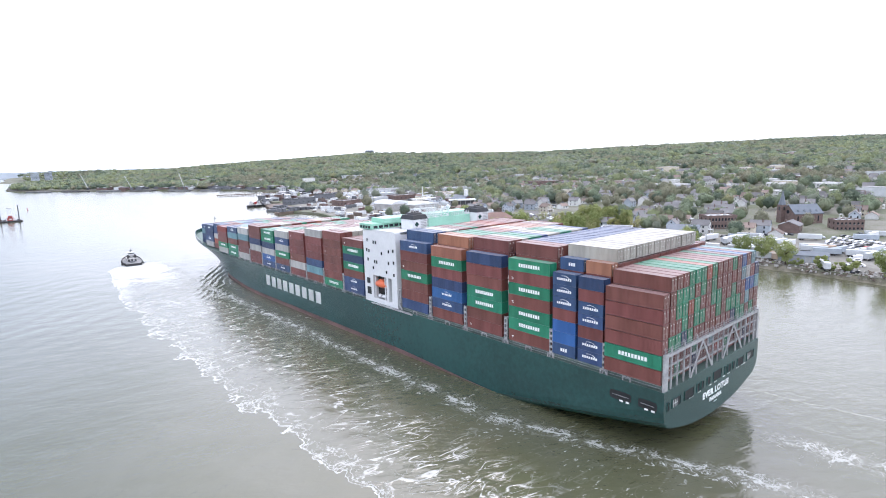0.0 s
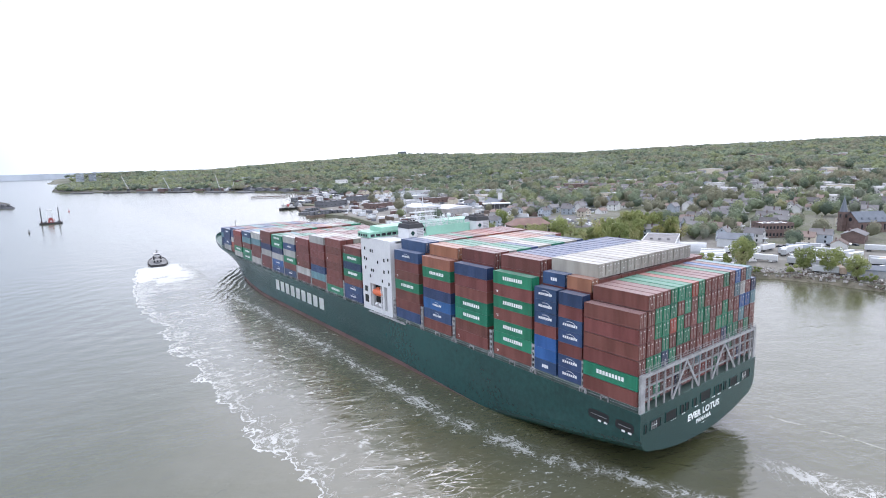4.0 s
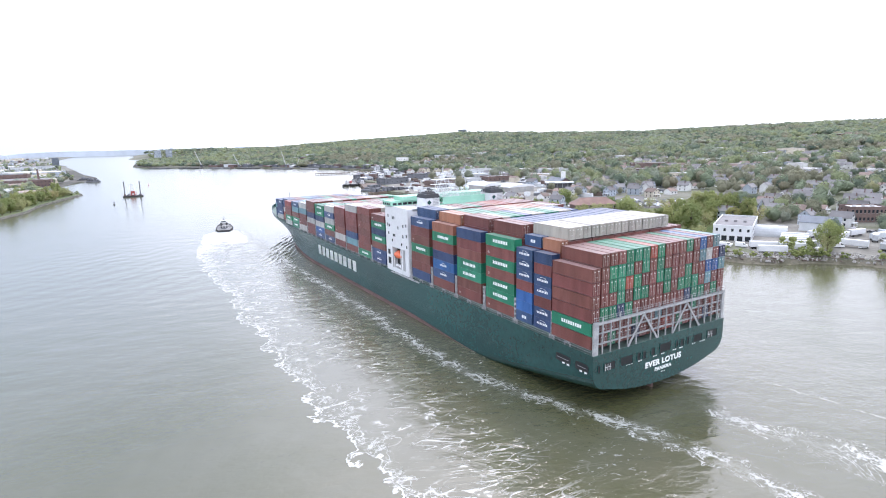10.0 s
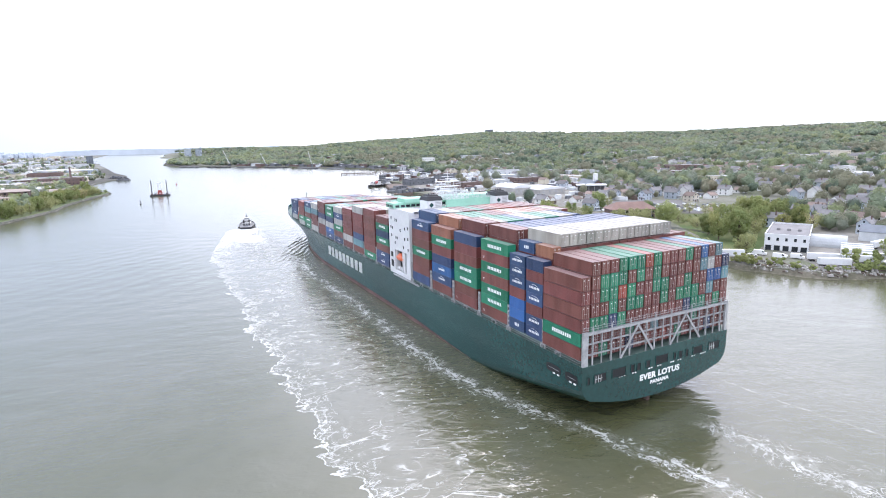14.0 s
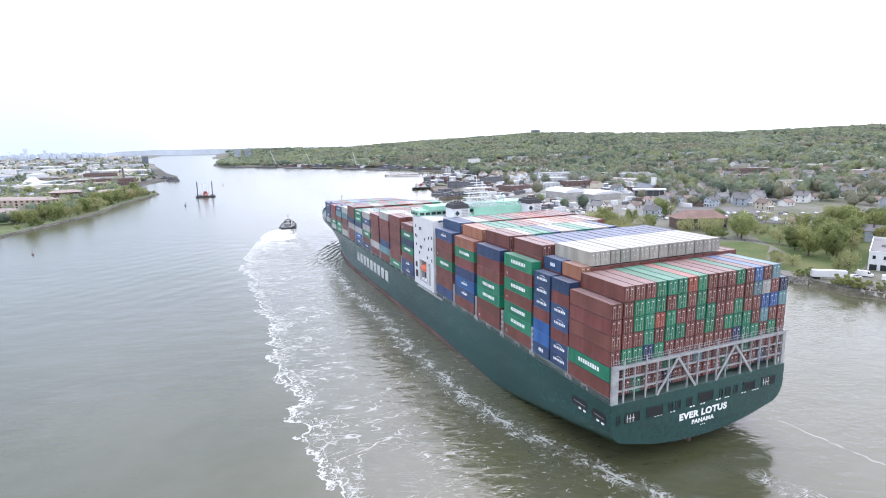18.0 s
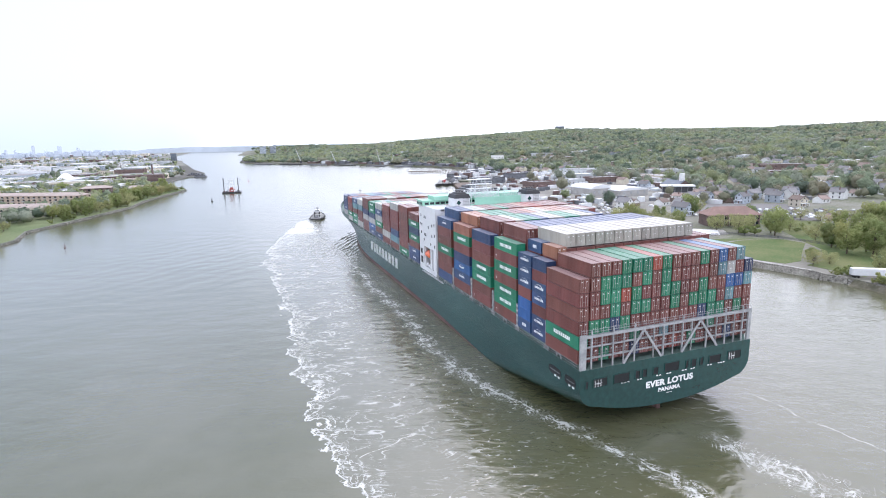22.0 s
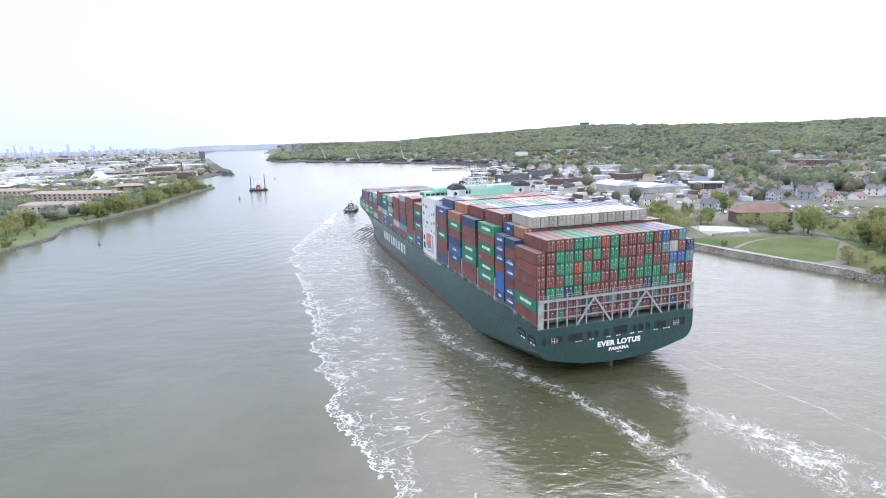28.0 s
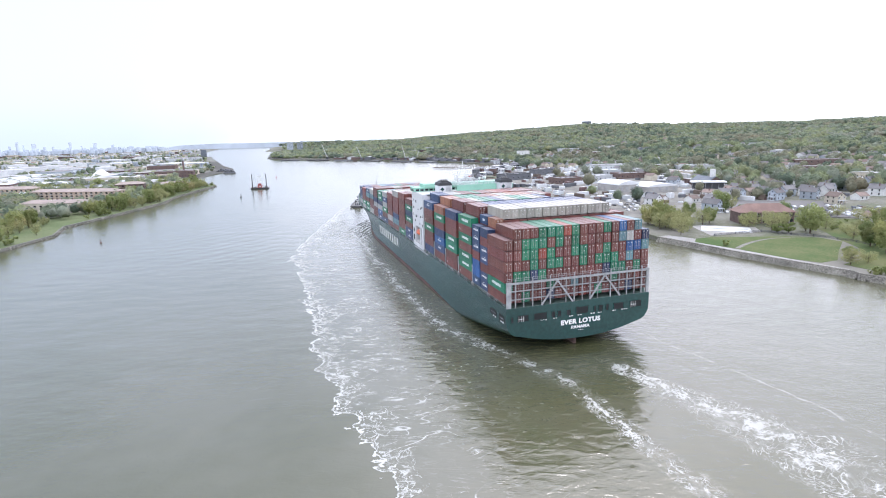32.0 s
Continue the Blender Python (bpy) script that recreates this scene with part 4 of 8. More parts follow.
M["quay"] = ground_material("dark_quay_ground", (0.06, 0.06, 0.055), (0.12, 0.115, 0.10), 0.04)
patch("far_quay", offset_line(BANK_RIGHT[25:37], 1.0) + offset_line(BANK_RIGHT[25:37], 40)[::-1], M["quay"], "dark wharf ground along the distant shore", GROUND + 0.05, "quay")
patch("far_dock", offset_line(BANK_LEFT[12:20], -1.0) + offset_line(BANK_LEFT[12:20], -34)[::-1], M["quay"], "dark dock ground along the flat bank", GROUND - 0.84, "quay")
# worn path across the lawn
bm = bmesh.new()
prev = None
for k in range(15):
    u = k / 14
    x, y = 144 + 54 * u, 265 + 62 * u - 39 * u * u
    row = [bm.verts.new((x - 1.1, y + 0.4, GROUND + 0.075)), bm.verts.new((x + 1.1, y - 0.4, GROUND + 0.075))]
    if prev:
        bm.faces.new((prev[0], prev[1], row[1], row[0]))
    prev = row
tagged(new("lawn_path", mesh_of(bm, "lawn_path", M["dirt"])), "worn dirt footpath curving over the lawn", "path", kind="structure")

# ---- foliage ----
def leaf_material(name, dark, light):
    m, nt, b = nodes_of(name)
    geo = nt.nodes.new("ShaderNodeNewGeometry")
    big = noise_at(nt, 0.06, 3, 0.5, geo.outputs["Position"])
    info = nt.nodes.new("ShaderNodeObjectInfo").outputs["Random"]
    s = math_node(nt, "ADD", math_node(nt, "MULTIPLY", big, 0.5), math_node(nt, "ADD", math_node(nt, "MULTIPLY", geo.outputs["Random Per Island"], 0.25), math_node(nt, "MULTIPLY", info, 0.25)))
    tone = mix_colour(nt, ramp(nt, s, 0.25, 0.75), dark, light)
    tone = mix_colour(nt, ramp(nt, noise_at(nt, 0.021, 4, 0.7, geo.outputs["Position"]), 0.52, 0.68, 0, 0.55), tone, tuple(v * k for v, k in zip(light, (1.05, 0.82, 0.8))))
    tone = mix_colour(nt, ramp(nt, noise_at(nt, 0.035, 4, 0.7, geo.outputs["Position"]), 0.55, 0.70, 0, 0.5), tone, tuple(v * k for v, k in zip(dark, (0.62, 0.75, 0.9))))
    nt.links.new(tone, b.inputs["Base Color"])
    b.inputs["Roughness"].default_value = 0.7
    b.inputs["Specular IOR Level"].default_value = 0.25
    glow = nt.nodes.new("ShaderNodeBsdfTranslucent")
    both = nt.nodes.new("ShaderNodeMixShader")
    both.inputs[0].default_value = 0.48
    nt.links.new(b.inputs["Base Color"].links[0].from_socket, glow.inputs["Color"])
    nt.links.new(b.outputs[0], both.inputs[1])
    nt.links.new(glow.outputs[0], both.inputs[2])
    nt.links.new(both.outputs[0], nt.nodes["Material Output"].inputs["Surface"])
    return m


M["leaf"] = leaf_material("spring_leaves", (0.185, 0.23, 0.085), (0.33, 0.365, 0.15))
M["leaf2"] = leaf_material("dark_leaves", (0.145, 0.19, 0.08), (0.25, 0.30, 0.12))
M["leaf3"] = leaf_material("budding_leaves", (0.24, 0.255, 0.11), (0.38, 0.385, 0.19))
# leaf palette lifted paler and bluer, with the distance haze put in
WOODS = [leaf_material(n, tuple(v * 0.8 for v in c), tuple(v * 1.2 for v in c)) for n, c in (
    ("mid_green_woodland", (0.23, 0.275, 0.182)), ("fresh_woodland", (0.295, 0.335, 0.185)), ("dark_woodland", (0.155, 0.20, 0.142)),
    ("olive_woodland", (0.27, 0.275, 0.19)), ("pale_woodland", (0.275, 0.305, 0.232)), ("brown_bud_woodland", (0.245, 0.245, 0.17)))]


def quads_mesh(name, centres, sizes, mat, rng, squash=0.75, out=None):
    """Many small leaf clumps: bent quads at the given centres, facing roughly along out."""
    n = len(centres)
    f = rng.normal(size=(n, 3))
    f /= np.linalg.norm(f, axis=1, keepdims=True)
    if out is not None:
        f = out * 1.0 + f * 0.42
        f /= np.linalg.norm(f, axis=1, keepdims=True) + 1e-9
    a = np.cross(f, rng.normal(size=(n, 3)))
    a /= np.linalg.norm(a, axis=1, keepdims=True) + 1e-9
    b = np.cross(f, a)
    s = np.asarray(sizes)[:, None]
    v = np.empty((n, 4, 3))
    v[:, 0], v[:, 1] = centres - a * s, centres - b * s * squash
    v[:, 2], v[:, 3] = centres + a * s, centres + b * s * squash
    v[:, 1] += rng.normal(size=(n, 3)) * s * 0.25
    me = bpy.data.meshes.new(name)
    me.vertices.add(n * 4)
    me.vertices.foreach_set("co", v.reshape(-1).astype(np.float32))
    me.loops.add(n * 4)
    me.loops.foreach_set("vertex_index", np.arange(n * 4, dtype=np.int32))
    me.polygons.add(n)
    me.polygons.foreach_set("loop_start", np.arange(0, n * 4, 4, dtype=np.int32))
    me.polygons.foreach_set("loop_total", np.full(n, 4, np.int32))
    me.materials.append(mat)
    me.update(calc_edges=True)
    me.validate()
    return me


def tree_proto(name, height, spread, mat, seed, label, lobes=15, leaves=1100, leaf=0.42):
    rng = np.random.default_rng(seed)
    base = thing(name, pose(0, 0, -900), label, "tree")
    bm = bmesh.new()
    r = height * 0.022
    add_tube(bm, (0, 0, -0.3), (0.1, 0, height * 0.3), r * 1.3, r * 0.9, 7)
    add_tube(bm, (0.1, 0, height * 0.3), (0, 0.2, height * 0.75), r * 0.9, r * 0.3, 6)
    heads = []
    for k in range(lobes):
        a = k * 2.4 + rng.uniform(-0.4, 0.4)
        u = 0.24 + 0.7 * (k + 0.5) / lobes
        rad = spread * (0.75 * math.sin(math.pi * min(1, (u - 0.2) / 0.95)) + 0.1) * rng.uniform(0.7, 1.1)
        p = Vector((rad * math.cos(a), rad * math.sin(a), height * u * rng.uniform(0.92, 1.04)))
        heads.append(p)
        add_tube(bm, (0, 0, height * (0.22 + 0.3 * u)), p * 0.9, r * 0.5, r * 0.12, 5)
    part("trunk", bm, M["trunk"], base)
    pts, outs, per = [], [], leaves // lobes
    for p in heads:
        q = rng.normal(size=(per, 3))
        q /= np.linalg.norm(q, axis=1, keepdims=True)
        q *= (rng.uniform(0.35, 1.0, size=(per, 1)) ** 0.5) * np.array([spread * 0.42, spread * 0.42, height * 0.16]) * rng.uniform(0.8, 1.2)
        pts.append(q + np.array(p))
        outs.append(q / (np.linalg.norm(q, axis=1, keepdims=True) + 1e-9))
    pts = np.concatenate(pts)
    crown = new("crown", quads_mesh("crown", pts, rng.uniform(0.6, 1.3, len(pts)) * leaf, mat, rng, out=np.concatenate(outs)))
    crown.parent = base
    return base


PROTOS = [
    tree_proto("tree", 15, 6.4, M["leaf"], 1, "broad spring-green deciduous tree", leaves=3000, leaf=0.42),
    tree_proto("tree", 12, 5.2, M["leaf2"], 2, "dense dark green deciduous tree", leaves=2600, leaf=0.4),
    tree_proto("tree", 11, 4.6, M["leaf3"], 3, "thinly leafed tree in yellow-green bud", leaves=1200, leaf=0.3),
    tree_proto("tree", 17, 5.4, M["leaf"], 4, "tall fresh green deciduous tree", lobes=18, leaves=3200, leaf=0.42),
    tree_proto("bush", 4.0, 2.4, M["leaf"], 5, "low green waterside bush", lobes=6, leaves=380, leaf=0.4),
    tree_proto("tree", 9.5, 6.4, M["leaf3"], 6, "broad flat-topped tree in thin yellow-green bud", lobes=22, leaves=1500, leaf=0.26),
]


def plant(kind, x, y, scale=1.0, z=None):
    t = copy_thing(PROTOS[kind], pose(x, y, (ground_z(x, y) if z is None else z) - 0.05, 0, 0, random.uniform(0, 360)) @ Matrix.Diagonal((scale, scale, scale * random.uniform(0.9, 1.1), 1)))
    t["group"] = "trees along the banks"
    return t


TAKEN = []                     # discs kept free of scattered houses and trees


def free(x, y, r):
    return all((x - a) ** 2 + (y - b) ** 2 > (r + c) ** 2 for a, b, c in TAKEN)


# ---- houses ----
def wall_paint(name, c):
    return paint(name, c, 0.8, fine=3, coarse=0.3, vary=0.14, relief=0.08, random_tone=0.12)


M.update(
    clap_white=wall_paint("white_clapboard", (0.58, 0.58, 0.56)), clap_cream=wall_paint("cream_siding", (0.55, 0.5, 0.4)), clap_blue=wall_paint("blue_grey_siding", (0.34, 0.38, 0.42)),
    brick=paint("red_brown_brick", (0.145, 0.10, 0.088), 0.85, fine=5, coarse=0.4, vary=0.3), brick_tan=paint("tan_brick", (0.47, 0.37, 0.285), 0.85, fine=5, coarse=0.4, vary=0.2),
    shingle=paint("grey_shingle", (0.17, 0.165, 0.165), 0.9, fine=4, vary=0.25, random_tone=0.3), shingle_brown=paint("brown_shingle", (0.21, 0.16, 0.135), 0.9, fine=4, vary=0.25, random_tone=0.25),
    red_roof=paint("red_brown_roof_tile", (0.21, 0.135, 0.112), 0.85, fine=3, vary=0.25), slate=paint("blue_grey_slate", (0.13, 0.15, 0.175), 0.7, fine=3, vary=0.2), flat=paint("pale_flat_roof_felt", (0.36, 0.36, 0.355), 0.85, coarse=0.1, vary=0.25, random_tone=0.3),
    metal=paint("pale_corrugated_metal", (0.48, 0.5, 0.51), 0.5, 0.1, vary=0.15, random_tone=0.12), steel=paint("dark_industrial_steel", (0.10, 0.105, 0.115), 0.7, vary=0.3, random_tone=0.3),
)


def gable_house(w, d, h, roof_h, wall, roof, label, storeys=2, porch=True):
    base = thing("house", pose(0, 0, -900), label, "house", "houses of the town")
    bm = bmesh.new()
    add_prism(bm, [(-w / 2, -0.5), (w / 2, -0.5), (w / 2, h), (0, h + roof_h), (-w / 2, h)], -d / 2, d / 2)
    part("wall", bm, wall, base)
    bm = bmesh.new()
    e, t = 0.45, 0.22
    k = roof_h / (w / 2)
    for s in (-1, 1):
        pts = [(s * (w / 2 + e), h - e * k), (0, h + roof_h), (0, h + roof_h + t), (s * (w / 2 + e), h - e * k + t)]
        add_prism(bm, pts if s > 0 else pts[::-1], -d / 2 - 0.4, d / 2 + 0.4)
    part("roof", bm, roof, base)
    bm = bmesh.new()
    add_box(bm, w * 0.18, w * 0.18 + 0.7, d * 0.1, d * 0.1 + 0.7, h, h + roof_h + 1.0)
    part("chimney", bm, M["brick"], base)
    for f in range(storeys):
        z = 1.0 + f * 2.9
        for x in (-w * 0.28, w * 0.28) if f else (-w * 0.3, w * 0.3):
            for y, s in ((-d / 2, -1),):
                bm = bmesh.new()
                add_box(bm, x - 0.5, x + 0.5, y - 0.06, y + 0.02, z, z + 1.5)
                win = part("window", bm, M["glass"], base)
                bm = bmesh.new()
                for a0, a1, c0, c1 in ((-0.62, 0.62, 1.5, 1.62), (-0.62, 0.62, -0.12, 0), (-0.62, -0.5, 0, 1.5), (0.5, 0.62, 0, 1.5), (-0.5, 0.5, 0.72, 0.78)):
                    add_box(bm, x + a0, x + a1, y - 0.1, y + 0.02, z + c0, z + c1)
                part("frame", bm, M["white"], win)
        for j in range(2):
            y = -d * 0.22 + j * d * 0.45
            for xs in (-w / 2, w / 2):
                bm = bmesh.new()
                add_box(bm, xs - 0.05, xs + 0.05, y - 0.5, y + 0.5, z, z + 1.5)
                part("window", bm, M["glass"], base)
    if storeys > 1:
        bm = bmesh.new()
        add_box(bm, -0.45, 0.45, -d / 2 - 0.06, -d / 2 + 0.02, h + 0.4, h + 1.5)
        part("attic_window", bm, M["glass"], base)
    bm = bmesh.new()
    add_box(bm, -0.5, 0.5, -d / 2 - 0.08, -d / 2 + 0.02, 0.2, 2.2)
    part("door", bm, M["brick"], base)
    if porch:
        bm = bmesh.new()
        add_box(bm, -w * 0.42, w * 0.42, -d / 2 - 2.0, -d / 2, 2.7, 2.9)
        add_box(bm, -w * 0.42, w * 0.42, -d / 2 - 2.0, -d / 2, -0.4, 0.2)
        for x in (-w * 0.4, 0.0, w * 0.4 - 0.15):
            add_box(bm, x, x + 0.15, -d / 2 - 1.95, -d / 2 - 1.8, 0.2, 2.7)
        part("porch", bm, M["white"], base)
    return base


HOUSES = [
    gable_house(7.5, 11, 6.0, 3.2, M["clap_white"], M["shingle"], "white clapboard gabled house with a grey shingle roof"),
    gable_house(8.5, 10, 5.6, 2.8, M["clap_cream"], M["shingle_brown"], "cream sided gabled house with a brown roof"),
    gable_house(7.0, 12, 6.2, 3.0, M["clap_blue"], M["shingle"], "blue-grey sided gabled house with a grey roof"),
    gable_house(9.0, 12, 5.4, 2.6, M["brick"], M["shingle"], "red brick gabled house with a grey roof", porch=False),
    gable_house(8.0, 9, 3.2, 2.4, M["clap_white"], M["shingle_brown"], "small white single-storey house", 1),
]


def far_block(cells, name, label):
    """Distant houses and sheds, each with walls, roof and window openings, in one mesh: x, y, z, w, d, h, roof, yaw, wall colour, roof colour."""
    mats = [M["clap_white"], M["clap_cream"], M["clap_blue"], M["brick"], M["shingle"], M["shingle_brown"], M["flat"], M["metal"], M["glass"], M["steel"]]
    verts, faces, idx = [], [], []
    for x, y, z, w, d, h, rh, yaw, wc, rc in cells:
        c, s = math.cos(radians(yaw)), math.sin(radians(yaw))
        o = len(verts)
        pts = []
        for yy in (-d / 2, d / 2):
            pts += [(-w / 2, yy, -2), (w / 2, yy, -2), (w / 2, yy, h), (0, yy, h + rh), (-w / 2, yy, h)]
        for yy in (-d / 2 - 0.4, d / 2 + 0.4):
            pts += [(-w / 2 - 0.4, yy, h - 0.1), (0, yy, h + rh + 0.15), (w / 2 + 0.4, yy, h - 0.1)]
        fl = [(0, 1, 2, 3, 4), (9, 8, 7, 6, 5), (0, 5, 6, 1)[::-1], (1, 2, 7, 6)[::-1], (4, 0, 5, 9)[::-1], (10, 11, 14, 13), (11, 12, 15, 14)]
        il = [wc] * 5 + [rc] * 2
        nwin = max(2, int(w / 3.2))
        for st in range(max(1, int(h / 2.9))):
            for k in range(nwin):
                xx = -w / 2 + (k + 0.5) * w / nwin
                for yy in (-d / 2 - 0.03,):
                    b = len(pts)
                    pts += [(xx - 0.5, yy, 1 + st * 2.9), (xx + 0.5, yy, 1 + st * 2.9), (xx + 0.5, yy, 2.4 + st * 2.9), (xx - 0.5, yy, 2.4 + st * 2.9)]
                    fl.append((b, b + 1, b + 2, b + 3))
                    il.append(8)
            for k in range(max(2, int(d / 3.5))):
                yy = -d / 2 + (k + 0.5) * d / max(2, int(d / 3.5))
                b = len(pts)
                pts += [(-w / 2 - 0.03, yy - 0.5, 1 + st * 2.9), (-w / 2 - 0.03, yy + 0.5, 1 + st * 2.9), (-w / 2 - 0.03, yy + 0.5, 2.4 + st * 2.9), (-w / 2 - 0.03, yy - 0.5, 2.4 + st * 2.9)]
                fl.append((b, b + 1, b + 2, b + 3))
                il.append(8)
        verts += [(x + c * a - s * b, y + s * a + c * b, z + e) for a, b, e in pts]
        faces += [tuple(o + i for i in f) for f in fl]
        idx += il
    return tagged(new(name, raw_mesh(name, verts, faces, mats, idx)), label, "buildings", kind="stuff")


# ---- boats and floating things ----
def lofted(bm, stations, mat=0):
    """Rings of equal length joined into a closed skin."""
    prev = None
    for ring in stations:
        row = [bm.verts.new(p) for p in ring]
        if prev:
            for k in range(len(row)):
                bm.faces.new((prev[k - 1], prev[k], row[k], row[k - 1])).material_index = mat
        else:
            bm.faces.new(row).material_index = mat
        prev = row
    bm.faces.new(prev[::-1]).material_index = mat


M["tug_deck"] = paint("scuffed_grey_deck_paint", (0.20, 0.20, 0.195), 0.7, fine=2, vary=0.3)
M["tug_house"] = paint("dull_white_house_paint", (0.42, 0.415, 0.40), 0.5, fine=2, vary=0.2)


def tug_boat(at, name="tug_boat", label="black-hulled harbour tug with a pale wheelhouse", hull_mat="black"):
    base = thing(name, at, label, "boat")
    bm = bmesh.new()
    rings = []
    for y, w, sheer in ((-14, 4.2, 0.1), (-12, 5.0, 0.0), (-4, 5.5, 0.0), (4, 5.4, 0.3), (9, 4.4, 0.8), (12.5, 2.4, 1.4), (14.2, 0.4, 1.9)):
        rings.append([(-w, y, 1.9 + sheer), (w, y, 1.9 + sheer), (w * 0.94, y - 0.1, 0.6), (w * 0.7, y - 0.4, -0.8), (-w * 0.7, y - 0.4, -0.8), (-w * 0.94, y - 0.1, 0.6)])
    lofted(bm, rings)
    h = part("hull", bm, M[hull_mat], base)
    bm = bmesh.new()
    for s in (-1, 1):
        pts = [(-14, 4.2, 1.9), (-12, 5.0, 1.9), (-4, 5.5, 1.9), (4, 5.4, 2.2), (9, 4.4, 2.7), (12.5, 2.4, 3.3), (14.2, 0.4, 3.8)]
        for (y0, w0, z0), (y1, w1, z1) in zip(pts, pts[1:]):
            vs = [bm.verts.new(p) for p in ((s * w0, y0, z0), (s * w1, y1, z1), (s * w1 * 0.98, y1, z1 + 0.9), (s * w0 * 0.98, y0, z0 + 0.9))]
            bm.faces.new(vs)
    bmesh.ops.solidify(bm, geom=bm.faces[:], thickness=0.15)
    part("bulwark", bm, M["black"], h)
    bm = bmesh.new()
    rows = [(bm.verts.new((-w * 0.95, y, z)), bm.verts.new((w * 0.95, y, z))) for y, w, z in ((-13.8, 4.1, 2.06), (-12, 5.0, 1.96), (-4, 5.5, 1.96), (4, 5.4, 2.26), (9, 4.4, 2.76), (12.5, 2.4, 3.36))]
    for a, b in zip(rows, rows[1:]):
        bm.faces.new((a[0], a[1], b[1], b[0]))
    part("deck", bm, M["tug_deck"], h, "scuffed grey working deck")
    for s in (-1, 1):
        for k in range(7):
            bm = bmesh.new()
            add_tube(bm, (s * 5.35, -11 + k * 2.8, 1.2), (s * 5.75, -11 + k * 2.8, 1.2), 0.62, sides=9)
            part("fender", bm, M["tyre"], h)
    bm = bmesh.new()
    add_box(bm, -2.9, 2.9, -4.5, 6.5, 1.8, 4.8, 0, 0.2)
    d = part("deckhouse", bm, M["tug_house"], base)
    for k in range(4):
        for s in (-1, 1):
            box_part("window", s * 2.92 - 0.03, s * 2.92 + 0.03, -3 + k * 2.3, -2 + k * 2.3, 3.0, 4.0, M["glass"], d)
    for x in (-1.8, 0, 1.8):
        box_part("doorway", x - 0.5, x + 0.5, -4.54, -4.48, 2.2, 4.1, M["glass"], d)
    bm = bmesh.new()
    add_box(bm, -2.1, 2.1, -1.5, 4.5, 4.8, 7.2, 0, 0.2)
    u = part("upper_house", bm, M["tug_house"], base)
    bm = bmesh.new()
    add_box(bm, -1.6, 1.6, -0.4, 3.2, 7.2, 9.6, 0, 0.25)
    w = part("wheelhouse", bm, M["white"], base)
    bm = bmesh.new()
    add_box(bm, -1.64, 1.64, -0.44, 3.24, 8.1, 8.9)
    part("wheelhouse_windows", bm, M["glass"], w)
    for x in (-1.1, 1.1):
        box_part("window", x - 0.4, x + 0.4, -1.54, -1.48, 5.6, 6.5, M["glass"], u)
    bm = bmesh.new()
    add_tube(bm, (0, 1.5, 9.6), (0, 1.2, 14.5), 0.2, 0.07, 6)
    add_box(bm, -1.3, 1.3, 1.2, 1.4, 12.0, 12.15)
    add_box(bm, -0.9, 0.9, 1.0, 1.3, 10.6, 10.85)
    part("mast", bm, M["black"], base)
    for x in (-2.0, 2.0):
        bm = bmesh.new()
        add_tube(bm, (x, -3, 4.8), (x, -3.2, 8.0), 0.6, 0.5, 9)
        part("exhaust_pipe", bm, M["black"], base)
    bm = bmesh.new()
    add_tube(bm, (-1.4, -8, 2.6), (1.4, -8, 2.6), 0.8, sides=10)
    add_box(bm, -1.7, 1.7, -8.6, -7.4, 1.8, 2.4)
    part("towing_winch", bm, M["steel"], base)
    return base


TUG_SIZE = Matrix.Diagonal((0.98, 0.9, 0.70, 1))
TUG_WAY = [(0.0, -58.7, 319.5), (3.0, -62.2, 335.5), (6.0, -67.2, 349.5), (9.0, -71.0, 366.0), (12.0, -74.5, 382.0), (14.0, -76.3, 395.5), (17.0, -79.2, 413.5), (20.0, -80.3, 432.0), (22.0, -79.9, 443.0), (25.0, -79.0, 458.5), (28.0, -77.7, 474.5), (30.0, -77.0, 484.5), (32.0, -76.2, 494.5)]
tug = tug_boat(pose(TUG_WAY[0][1], TUG_WAY[0][2], 0, 0, 0, 9) @ TUG_SIZE, label="black-hulled escort tug under way with tiered pale deckhouses")

# moored tugs by the pier
for x, y, a in ((31, 728, 100), (41, 730, 98), (53, 732, 95)):
    t = copy_thing(tug, pose(x, y + 4, 0, 0, 0, a + 60))
    tagged(t, "moored black harbour tug with a pale wheelhouse", "boat", "moored tugs")

# crane barge on spuds
barge = thing("spud_barge", pose(-229, 696, 0, 0, 0, 12) @ Matrix.Diagonal((0.84, 0.84, 0.86, 1)), "black work barge with a red crane house and two tall spuds", "barge")
bm = bmesh.new()
add_box(bm, -13, 13, -6, 6, -1, 1.9, 0, 0.3)
part("hull", bm, M["black"], barge)
bm = bmesh.new()
add_box(bm, -4.2, 4.4, -2.5, 2.5, 1.9, 6.0, 0, 0.3)
add_box(bm, -2.2, 2.4, -2.0, 2.0, 6.0, 8.0, 0, 0.3)
part("crane_house", bm, M["mast_red"], barge)
bm = bmesh.new()
add_box(bm, -1.0, 1.6, -2.56, -2.48, 3.0, 4.6)
part("cab_window", bm, M["white"], barge)
for x in (-10.5, 9.5):
    bm = bmesh.new()
    add_tube(bm, (x, 0, -3), (x, 0, 21.8), 0.65, sides=10)
    part("spud", bm, M["steel"], barge)
    bm = bmesh.new()
    add_box(bm, x - 1.2, x + 1.2, -1.2, 1.2, 1.9, 3.6)
    part("spud_collar", bm, M["boot"], barge)
bm = bmesh.new()
